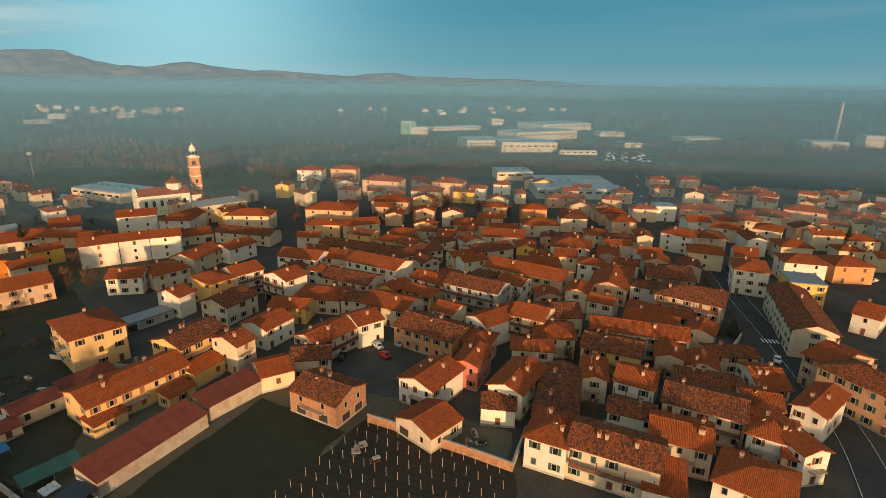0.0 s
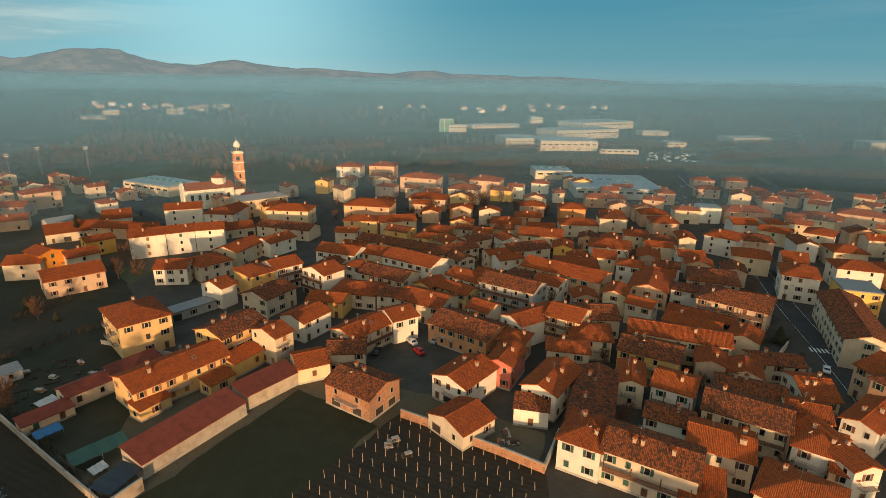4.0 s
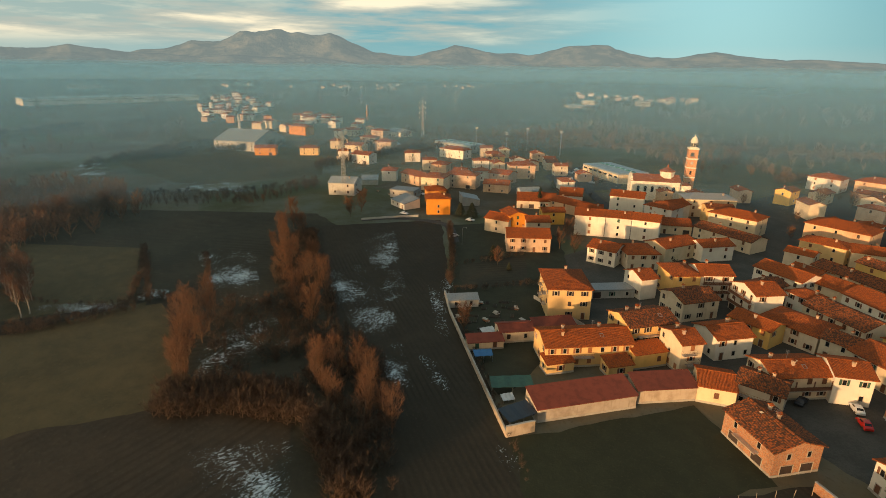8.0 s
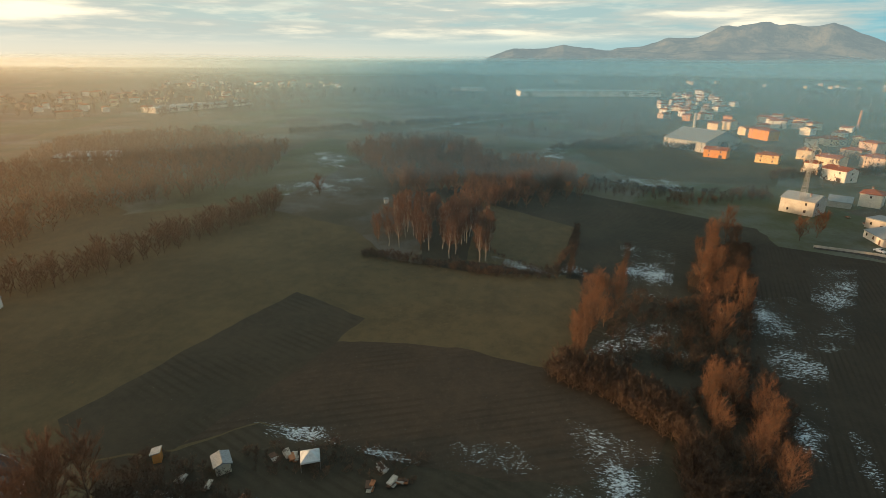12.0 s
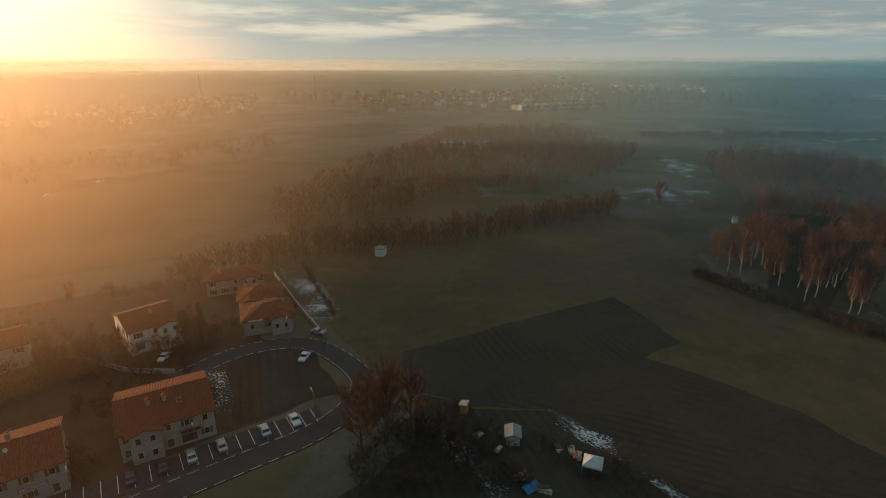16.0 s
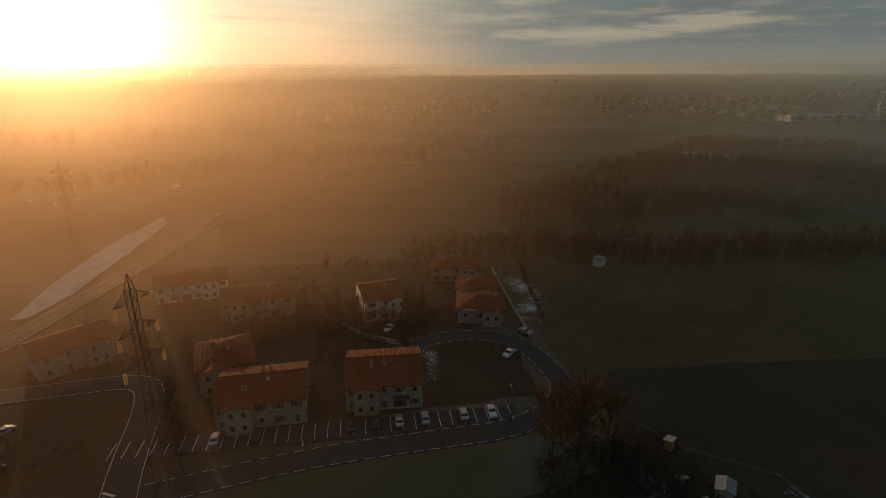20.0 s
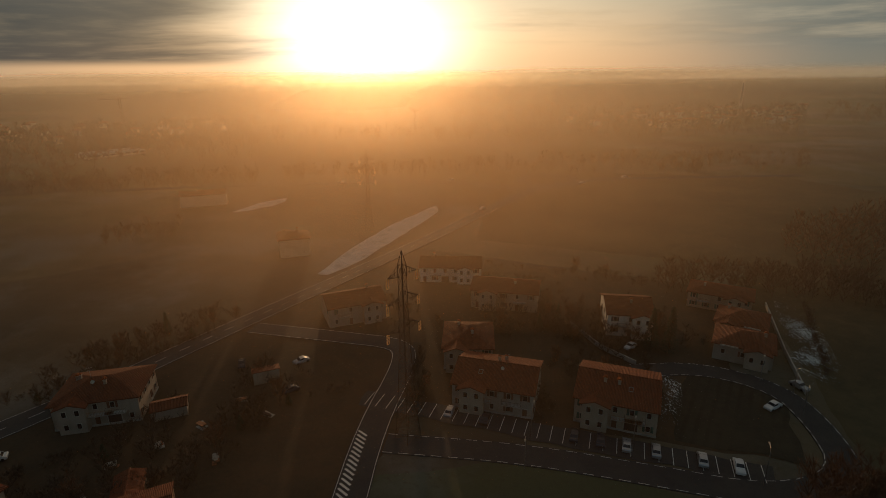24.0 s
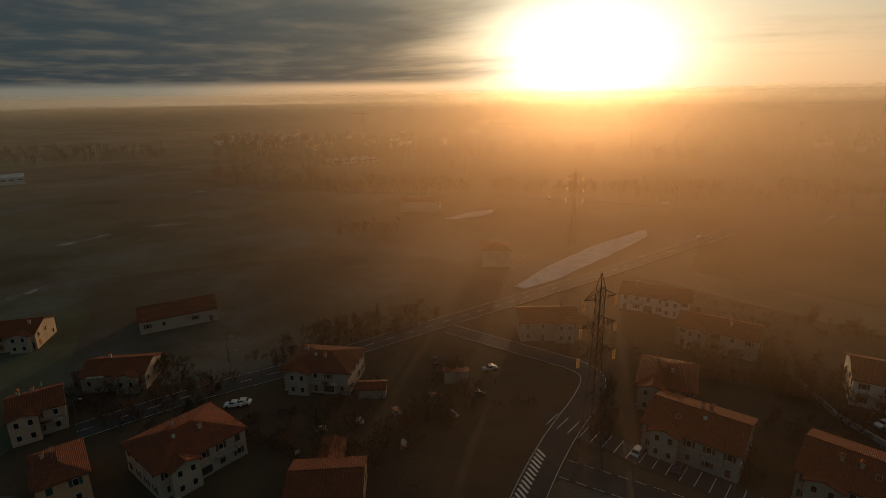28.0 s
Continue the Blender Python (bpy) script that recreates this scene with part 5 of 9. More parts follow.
field("field", DARKGRASS, [(-140.8, 127.2), (-132.2, 154.9), (-110.7, 132.1), (-122.5, 111.6)], 0.05, "damp dark lawn behind the apartment house")
field("field", PLOUGH, [(-218.6, 111.4), (-192.5, 161.3), (-121.4, 106.9), (-73.9, 74.1), (-44.7, 58.0), (-59.7, 39.6), (-102.8, 57.6), (-167.4, 82.0)], 0.04, "dark brown ploughed strip beside the village wall")
field("field", GRASS, [(-59.0, 68.5), (-41.4, 108.0), (-34.1, 104.5), (-20.5, 96.0), (-32.1, 68.5), (-44.1, 56.5)], 0.045, "dark green turf field inside the wall")
field("field", PLOUGH, [(-32.7, 72.1), (-16.0, 100.7), (14.6, 84.3), (12.1, 68.3)], 0.05, "dark soil of a bare vineyard")
field("field", MEADOW, [(-86.2, -163.8), (-88.3, -142.9), (-83.1, -118.2), (-77.5, -95.9), (-73.6, -73.7), (-78.2, -57.2), (-88.5, -44.6), (-80.7, -20.1), (-76.3, 1.2), (-89.1, 35.0), (-115.1, 27.8), (-126.8, 25.0), (-176.1, 32.8), (-174.8, -4.3), (-186.0, -36.1), (-222.8, -59.1), (-260.0, -129.5), (-228.7, -177.7), (-163.3, -182.9), (-123.7, -190.3), (-104.3, -191.8)], 0.05, "olive winter meadow")
field("field", PLOUGH2, [(-79.0, -57.7), (-88.9, -44.7), (-80.7, -20.1), (-76.3, 1.2), (-76.3, 14.9), (-83.7, 32.8), (-91.1, 36.9), (-98.9, 33.5), (-112.2, 21.5), (-122.2, -7.0), (-123.0, -37.2), (-119.1, -45.4)], 0.05, "harrowed brown field with frost along its rim")
field("field", DARKGRASS, [(-74.1, -74.1), (-78.7, -57.5), (-119.2, -39.2), (-136.1, -34.2), (-152.7, -59.7), (-132.5, -68.3), (-85.3, -86.4)], 0.05, "darker mown strip of meadow")
field("field", GRASS, [(-252.9, 0.8), (-230.2, 41.4), (-176.8, 25.1), (-183.6, 0.1)], 0.05, "small green field behind the copse")
field("field", DARKGRASS, [(-230.2, 41.4), (-232.9, 63.0), (-197.1, 60.9), (-168.4, 46.7), (-172.8, 27.6)], 0.05, "narrow grass plot")
field("field", MEADOW, [(-276.3, -4.0), (-233.5, 39.1), (-178.2, 24.9), (-186.4, -7.2)], 0.05, "olive grass field")
field("field", MEADOW, [(-457.9, 71.7), (-634.5, 168.8), (-425.6, 161.4), (-381.9, 198.2), (-329.8, 170.5), (-345.9, 87.8)], 0.05, "brown field beside the farm sheds")
field("field", MEADOW, [(-20.7, -399.2), (-215.4, -375.8), (-287.6, -240.4), (-237.1, -173.3), (-169.7, -175.2), (-116.5, -189.6), (-54.5, -210.0), (-5.2, -226.2)], 0.05, "misty green field")
field("field", DARKGRASS, [(-54.4, -116.9), (-64.0, -116.2), (-70.8, -107.6), (-63.5, -83.9), (-59.1, -86.5), (-42.1, -91.2), (-43.9, -102.4)], 0.06, "oval lawn beside the parking bays")
field("field", GRASS, [(191.8, 407.2), (310.3, 372.2), (399.1, 411.9), (382.6, 464.3), (235.4, 482.3)], 0.05, "green field behind the houses")

# ---- frost ----
def frost_material():
    m, N = material("frost")
    p = N.n("ShaderNodeNewGeometry").outputs["Position"]
    fade = N.n("ShaderNodeAttribute")
    fade.attribute_name = "fade"
    streak = N.noise(N.n("ShaderNodeMapping", Vector=p, Rotation=(0, 0, 0.9), Scale=(1.0, 0.45, 1.0)).outputs[0], 3.0, 6.0, 0.75)
    big = N.noise(p, 0.07, 4.0, 0.6)
    v = N.math("ADD", N.math("MULTIPLY", fade.outputs["Fac"], 0.21), N.math("ADD", N.math("MULTIPLY", N.math("SUBTRACT", streak, 0.5), 2.6), N.math("MULTIPLY", N.math("SUBTRACT", big, 0.5), 1.6)))
    a = N.maprange(v, 0.27, 0.50)
    b = N.n("ShaderNodeBsdfPrincipled", Base_Color=(0.60, 0.68, 0.72, 1), Roughness=0.9)
    mx = N.n("ShaderNodeMixShader", i0=N.math("MULTIPLY", a, 0.8), i1=N.n("ShaderNodeBsdfTransparent").outputs[0], i2=b.outputs[0])
    N.t.links.new(mx.outputs[0], N.n("ShaderNodeOutputMaterial").inputs[0])
    return m


FROST = frost_material()


FROSTS = [0]


def frost(pts, z=0.16):
    """A thin patch of rime, fading towards its rim."""
    FROSTS[0] += 1
    z += 0.002 * FROSTS[0]
    P = [Vector(p) for p in pts]
    c = sum(P, Vector((0, 0))) / len(P)
    rim = []
    for a, b in zip(P, P[1:] + P[:1]):
        rim += [a.lerp(b, k / 6) for k in range(6)]
    v = [(c.x, c.y, z)]
    for k in (0.3, 1.0):
        v += [(c.x + (q.x - c.x) * k, c.y + (q.y - c.y) * k, z) for q in rim]
    n = len(rim)
    f = [(0, 1 + k, 1 + (k + 1) % n) for k in range(n)] + [(1 + k, 1 + n + k, 1 + n + (k + 1) % n, 1 + (k + 1) % n) for k in range(n)]
    ob = mesh_object("frost", v, f, FROST)
    at = ob.data.attributes.new("fade", "FLOAT", "POINT")
    at.data.foreach_set("value", [1.0] * (n + 1) + [0.0] * n)
    return tagged(ob, "patchy white frost on the bare soil", "frost", kind="stuff")


frost([(-90.9, 26.0), (-85.8, 32.4), (-72.5, 27.9), (-68.9, 22.9), (-79.5, 19.4)])
frost([(-93.7, 20.0), (-89.1, 27.0), (-81.8, 25.2), (-84.7, 17.2)])
frost([(-166.2, 83.6), (-159.2, 92.4), (-127.8, 81.5), (-125.4, 74.9), (-145.5, 76.7)])
frost([(-107.6, 67.3), (-96.2, 70.0), (-84.9, 64.1), (-90.5, 60.9)])
frost([(-142.5, 36.5), (-140.0, 56.7), (-122.0, 51.8), (-119.2, 33.1), (-121.7, 26.1)])
frost([(-209.9, 57.9), (-199.8, 73.1), (-154.8, 56.3), (-168.6, 44.0)])
frost([(-170.0, 83.3), (-162.4, 97.9), (-119.2, 82.8), (-96.2, 70.0), (-112.5, 68.7), (-137.7, 72.4)])
frost([(-192.4, 116.5), (-190.4, 133.0), (-130.6, 95.4), (-127.9, 84.6)])
frost([(-90.6, 34.6), (-84.4, 34.1), (-72.5, 27.9), (-71.1, 25.8), (-82.0, 29.6)])
frost([(-78.8, 40.9), (-77.1, 43.0), (-65.8, 36.2), (-66.2, 33.7)])
frost([(-95.8, 17.5), (-88.7, 31.4), (-78.2, 29.5), (-67.8, 24.3), (-75.8, 16.3)])
frost([(-186.9, 28.3), (-182.2, 36.5), (-173.5, 34.3), (-177.7, 25.6)])
frost([(-348.5, 78.9), (-330.6, 131.1), (-305.3, 120.5), (-324.0, 78.6)])
frost([(-340.2, 78.9), (-318.8, 126.3), (-306.4, 119.9), (-326.2, 75.8)])
frost([(-312.0, -132.0), (-312.1, -98.2), (-338.2, -75.2), (-300.9, -79.8), (-278.6, -110.8)])
frost([(-448.8, -152.5), (-416.8, -111.6), (-343.2, -95.1), (-351.2, -107.6)])
frost([(-567.3, -104.5), (-704.4, -30.1), (-841.5, 128.4), (-646.0, -27.8), (-532.6, -95.9)])
frost([(-441.2, 35.2), (-506.2, 67.1), (-605.0, 92.8), (-399.5, 55.3), (-388.8, 39.3)])
frost([(-91.3, -54.0), (-86.4, -28.6), (-76.5, 1.9), (-75.1, -0.1), (-83.8, -31.0), (-89.3, -53.1)])
frost([(-371.1, -17.3), (-384.8, 30.7), (-367.6, 29.3), (-355.0, -14.8)])
frost([(-65.6, -63.8), (-69.0, -61.2), (-63.2, -37.3), (-59.7, -39.7)])
frost([(-87.3, -44.6), (-83.5, -28.0), (-80.8, -28.2), (-84.2, -41.8)])
frost([(-97.8, -161.0), (-106.5, -154.5), (-82.5, -113.0), (-77.7, -111.1), (-88.3, -140.1)])
frost([(-422.2, -369.7), (-420.7, -285.8), (-388.6, -269.3), (-388.3, -332.8)])
frost([(-47.6, -115.7), (-51.3, -114.0), (-43.4, -88.8), (-38.2, -93.6)])
frost([(-131.7, 105.1), (-121.5, 104.7), (-95.4, 83.8), (-102.2, 84.2)])
frost([(-97.8, 74.2), (-89.9, 76.6), (-77.1, 69.0), (-84.7, 68.6)])
frost([(-59.7, 64.7), (-54.9, 66.1), (-49.9, 62.0), (-55.3, 60.5)])
frost([(225.4, -100.5), (226.3, -117.8), (220.1, -114.1), (218.9, -97.2)])
frost([(288.6, -151.5), (281.0, -183.3), (272.8, -177.5), (281.7, -148.8)])
frost([(275.6, -200.5), (266.6, -225.1), (257.5, -219.1), (267.4, -195.1)])
frost([(362.7, -271.8), (331.8, -319.4), (321.5, -309.1), (354.3, -267.5)])
frost([(-87.7, 21.6), (-83.4, 23.5), (-74.6, 21.9), (-73.5, 25.7), (-78.2, 28.6), (-86.3, 27.0)])
frost([(-83.4, 23.5), (-78.7, 23.4), (-75.0, 24.6), (-75.4, 27.3), (-80.5, 28.2), (-84.7, 26.0)])
frost([(-162.6, 80.8), (-159.5, 87.4), (-134.3, 81.2), (-124.4, 75.2), (-140.6, 76.4)])
frost([(-160.1, 80.7), (-157.2, 86.3), (-138.1, 81.4), (-129.5, 75.3), (-144.5, 77.4)])
frost([(-431.9, -147.1), (-419.8, -120.6), (-373.2, -99.0), (-343.4, -98.6), (-355.2, -114.0)])
frost([(-426.5, -143.3), (-414.9, -121.4), (-369.4, -101.7), (-347.5, -106.5), (-368.8, -119.8)])
frost([(-304.6, -126.1), (-331.6, -97.1), (-314.1, -70.3), (-279.7, -83.3), (-278.8, -113.7)])
frost([(-130.0, 108.2), (-134.8, 117.1), (-122.8, 109.9), (-118.7, 101.8)])
frost([(-192.4, 2.3), (-181.1, 26.7), (-172.8, 26.6), (-180.7, 0.0)])
frost([(-88.4, -44.7), (-87.7, -28.9), (-82.2, -26.6), (-84.3, -41.1)])
frost([(-86.3, -6.4), (-86.6, 6.7), (-78.2, 13.3), (-77.3, -6.1)])
frost([(-78.2, 13.3), (-76.1, 20.2), (-70.6, 21.9), (-71.7, 11.3)])
frost([(-80.1, 40.3), (-79.7, 44.0), (-70.1, 39.8), (-69.3, 35.4)])
frost([(-363.5, 80.1), (-335.7, 134.5), (-312.2, 125.6), (-329.5, 76.6)])
frost([(-212.3, 54.2), (-203.2, 72.2), (-157.4, 58.2), (-161.1, 43.9)])
frost([(-67.6, -60.7), (-67.0, -55.0), (-63.4, -43.4), (-60.2, -45.6), (-64.3, -59.0)])
frost([(-86.2, -44.4), (-86.2, -40.3), (-85.2, -30.1), (-81.7, -30.3), (-83.1, -40.7)])
frost([(-101.1, -160.0), (-89.8, -145.0), (-83.5, -116.9), (-78.3, -96.8), (-92.3, -119.8), (-103.7, -150.6)])
frost([(-69.3, -61.3), (-66.0, -56.5), (-62.5, -43.1), (-63.6, -39.4), (-68.7, -52.4)])
frost([(-88.2, -44.4), (-85.6, -40.7), (-82.1, -27.2), (-77.4, -8.8), (-79.1, -9.1), (-85.5, -30.8)])
SNOW = plain("settled_frost", (0.40, 0.44, 0.47), 0.9, 0, 0.2, 0.35)
field("frosted_strip", SNOW, [(54.5, -183.2), (49.9, -209.0), (36.7, -250.3), (16.5, -291.2), (14.4, -276.0), (28.9, -232.7), (42.3, -195.4), (50.4, -182.4)], 0.10, "pale frosted strip of field beside the main road")
field("frosted_strip", SNOW, [(125.6, -276.3), (118.6, -299.6), (106.5, -311.6), (105.0, -300.8), (117.7, -279.6)], 0.10, "pale frosted field corner")
field("frosted_strip", SNOW, [(126.0, -277.2), (119.0, -299.5), (106.5, -307.6), (108.1, -290.2)], 0.10, "pale frosted field corner")

# ---- roads ----
road([(77.8, 76.1), (86.1, 93.8), (91.3, 112.8), (97.4, 142.8), (102.1, 170.6), (111.5, 210.0), (129.8, 281.6), (151.8, 392.1), (161.4, 444.4)], 6.5, "asphalt village street between the houses", middle=False)
road([(116.0, -59.2), (104.9, -80.6), (90.4, -100.5), (68.8, -138.7), (45.1, -178.3), (15.8, -228.6), (-39.4, -333.4), (-73.1, -351.8)], 7.5, "asphalt main road with white lines")
road([(20.2, -64.8), (19.7, -93.9), (15.2, -120.0), (17.2, -130.3), (32.9, -133.6), (62.0, -139.4)], 6.5, "asphalt side street with a hatched edge", middle=False)
road([(15.9, -89.1), (-11.6, -86.6), (-34.9, -81.2), (-54.3, -76.4), (-69.8, -81.6), (-73.3, -96.2), (-72.3, -110.5), (-58.6, -119.3), (-41.4, -117.8)], 6.0, "asphalt lane beside the parking bays", middle=False, edge=(2.0, 1.2))
road([(-39.4, -333.4), (6.1, -360.9), (83.8, -359.1), (161.8, -349.2), (236.3, -333.4)], 7.0, "distant road through the misty fields", False)
road([(-39.4, -333.4), (-79.7, -367.4), (-141.5, -372.1), (-233.4, -379.0)], 7.0, "distant road through the misty fields", False)
ROUND_AT = Vector((-56.5, -363.8))
road([tuple(ROUND_AT + Vector((math.cos(a * math.pi / 12), math.sin(a * math.pi / 12))) * 19.0) for a in range(25)], 7.0, "asphalt roundabout among the misty fields", False)
road([(-161.5, 143.3), (-174.7, 153.2), (-187.0, 160.2), (-210.0, 146.9), (-215.8, 131.0)], 4.0, "narrow asphalt lane at the village edge", False)
road([(-140.3, 239.2), (-170.3, 258.2), (-207.9, 293.7), (-250.9, 322.0)], 5.5, "asphalt street near the church", False)
road([(200.1, 336.7), (212.6, 397.0), (227.4, 481.5), (232.9, 537.6)], 6.0, "asphalt road leaving the village", False)
field("parking_lot", ASPHALT, [(-236.1, 289.1), (-245.3, 350.1), (-199.2, 334.6), (-180.4, 295.5), (-186.6, 275.0), (-212.3, 273.4)], 0.075, "asphalt square beside the church")

# ---- trees ----
class Twigs:
    """Bare winter trees as arrays: bars for wood, slivers for twigs."""

    def __init__(self, seed, height, spread, n_limb, n_twig, twig=1.0, upright=0.5, width=0.05, low=0.22, forks=0):
        r = random.Random(seed)
        self.wood = Build()
        lean = Vector((r.uniform(-0.06, 0.06), r.uniform(-0.06, 0.06), 1)) * height
        pts = [Vector((0, 0, -0.1))]
        for k in range(1, 6):
            pts.append(lean * (k / 5) * 0.92 + Vector((r.uniform(-1, 1), r.uniform(-1, 1), 0)) * 0.02 * height)
        rad = height * 0.016
        for k in range(5):
            self.wood.bar(pts[k], pts[k + 1], rad * (1 - k / 5.5), 0, rad * (1 - (k + 1) / 5.5), 5)
        ends = []
        for k in range(n_limb):
            u = low + (0.94 - low) * (k + r.random()) / n_limb
            base = pts[int(u * 4.99)].lerp(pts[min(5, int(u * 4.99) + 1)], (u * 4.99) % 1)
            a = k * 2.4 + r.uniform(-0.5, 0.5)
            L = spread * (1.15 - 0.75 * abs(u - 0.45) * 1.3) * r.uniform(0.6, 1.1)
            d = Vector((math.cos(a), math.sin(a), upright + r.uniform(0.1, 0.5))).normalized()
            mid = base + d * L * 0.55
            tip = mid + (d + Vector((0, 0, 0.5))).normalized() * L * 0.55
            self.wood.bar(base, mid, rad * 0.42 * (1.1 - u), 0, rad * 0.26 * (1.1 - u), 3)
            self.wood.bar(mid, tip, rad * 0.26 * (1.1 - u), 0, 0.015, 3)
            ends += [(base, mid), (mid, tip)]
            for fork in range(forks):
                p0 = base.lerp(mid, r.uniform(0.35, 1.0)) if fork % 2 else mid.lerp(tip, r.uniform(0.0, 0.6))
                fd = (d * 0.9 + Vector((r.gauss(0, 0.5), r.gauss(0, 0.5), r.uniform(0.1, 0.8)))).normalized()
                p1 = p0 + fd * L * r.uniform(0.3, 0.55)
                self.wood.bar(p0, p1, rad * 0.13, 0, 0.01, 3)
                ends += [(p0, p1)] * 2
        ends += [(pts[4], pts[5])] * max(2, n_limb // 5)
        v, f = [], []
        for k in range(n_twig):
            a, b = ends[r.randrange(len(ends))]
            p = a.lerp(b, r.uniform(0.15, 1.05))
            d = (b - a).normalized() * 0.7 + Vector((r.gauss(0, 0.5), r.gauss(0, 0.5), r.gauss(0.35, 0.4)))
            q = p + d.normalized() * twig * r.uniform(0.5, 1.5)
            s = Vector((r.uniform(-1, 1), r.uniform(-1, 1), r.uniform(-0.3, 0.3))).normalized() * width
            o = len(v)
            v += [tuple(p - s), tuple(p + s), tuple(q)]
            f.append((o, o + 1, o + 2))
        self.tv, self.tf = v, f

    def meshes(self, bark, twig):
        a = self.wood.mesh("trunk", [bark])
        b = bpy.data.meshes.new("crown")
        b.from_pydata(self.tv, [], self.tf)
        b.materials.append(twig)
        return a, b


BIRCH = plain("birch_bark", (0.45, 0.38, 0.30), 0.9, 0, 1.5, 0.6)
TALL = [Twigs(k, 15.5, 5.8, 38, 4200, 1.3, 0.95, 0.020, 0.10, 4).meshes(BARK, TWIG) for k in (1, 2, 3)]
ROUND = [Twigs(k, 11.0, 4.8, 30, 4200, 0.95, 0.75, 0.026, 0.12, 4).meshes(BARK, TWIG) for k in (4, 5, 6)]
SLIM = [Twigs(k, 15.0, 3.4, 30, 3000, 1.2, 1.0, 0.024, 0.30, 3).meshes(BIRCH, TWIG) for k in (7, 8, 9)]
SHRUB = [Twigs(k, 3.4, 2.0, 16, 700, 0.9, 0.5, 0.03, 0.05).meshes(BARK, BRUSH) for k in (10, 11)]


def conifer(seed, h, r0, mat):
    r = random.Random(seed)
    b = Build()
    b.bar((0, 0, -0.1), (0, 0, h * 0.95), h * 0.02, 0, 0.03, 6)
    v, f = [], []
    for k in range(1500):
        u = r.random() ** 0.8
        a, rad = r.uniform(0, 6.283), r0 * (1.02 - u) * r.uniform(0.45, 1.0)
        z = h * (0.08 + 0.92 * u)
        p = Vector((math.cos(a) * rad, math.sin(a) * rad, z))
        d = Vector((math.cos(a), math.sin(a), -0.35)) * r.uniform(0.3, 0.7)
        s = Vector((-math.sin(a), math.cos(a), r.uniform(-0.5, 0.5))) * 0.16
        o = len(v)
        v += [tuple(p - s), tuple(p + s), tuple(p + d)]
        f.append((o, o + 1, o + 2))
    c = bpy.data.meshes.new("crown")
    c.from_pydata(v, [], f)
    c.materials.append(mat)
    return b.mesh("trunk", [BARK]), c


EVERGREEN = [conifer(21, 9.0, 2.6, NEEDLE), conifer(22, 6.0, 2.8, HEDGE), conifer(23, 12.0, 2.2, NEEDLE)]


def tree(x, y, kind, size, label, category="tree", group=""):
    r = random.Random(int(x * 31 + y * 17))
    ob = thing("shrub" if category == "shrub" else "tree", x, y, r.uniform(0, 360), label, category, group)
    ob.scale = (size * r.uniform(0.9, 1.1),) * 2 + (size,)
    me = kind[r.randrange(len(kind))]
    shared("trunk", me[0], ob, Matrix.Identity(4))
    shared("crown", me[1], ob, Matrix.Identity(4))
    return ob


def inside(p, poly):
    c = False
    for (x1, y1), (x2, y2) in zip(poly, poly[1:] + poly[:1]):
        if (y1 > p[1]) != (y2 > p[1]) and p[0] < (x2 - x1) * (p[1] - y1) / (y2 - y1) + x1:
            c = not c
    return c


def spots(poly, n, seed, apart):
    r = random.Random(seed)
    xs, ys = [p[0] for p in poly], [p[1] for p in poly]
    out, tries = [], 0
    while len(out) < n and tries < n * 60:
        tries += 1
        p = (r.uniform(min(xs), max(xs)), r.uniform(min(ys), max(ys)))
        if inside(p, poly) and all((p[0] - q[0]) ** 2 + (p[1] - q[1]) ** 2 > apart * apart for q in out):
            out.append(p)
    return out


def grove(poly, n, kind, lo, hi, seed, label, category="tree", group="trees", apart=2.5):
    r = random.Random(seed)
    for x, y in spots(poly, n, seed, apart):
        tree(x, y, kind, r.uniform(lo, hi), label, category, group)


BRUSHES = [Twigs(k, 3.0, 2.2, 9, 300, 0.9, 0.5, 0.035, 0.03) for k in (41, 42, 43)]
FAR_TREES = [Twigs(k, 11.0, 4.6, 13, 640, 1.2, 0.6, 0.085, 0.12) for k in (31, 32, 33, 34)]
MID_TREES = [Twigs(k, 11.0, 4.8, 9, 330, 1.3, 0.6, 0.13, 0.10) for k in (38, 39, 40)]
MIST_TREES = [Twigs(k, 11.0, 4.8, 6, 120, 1.6, 0.6, 0.30, 0.12) for k in (35, 36, 37)]


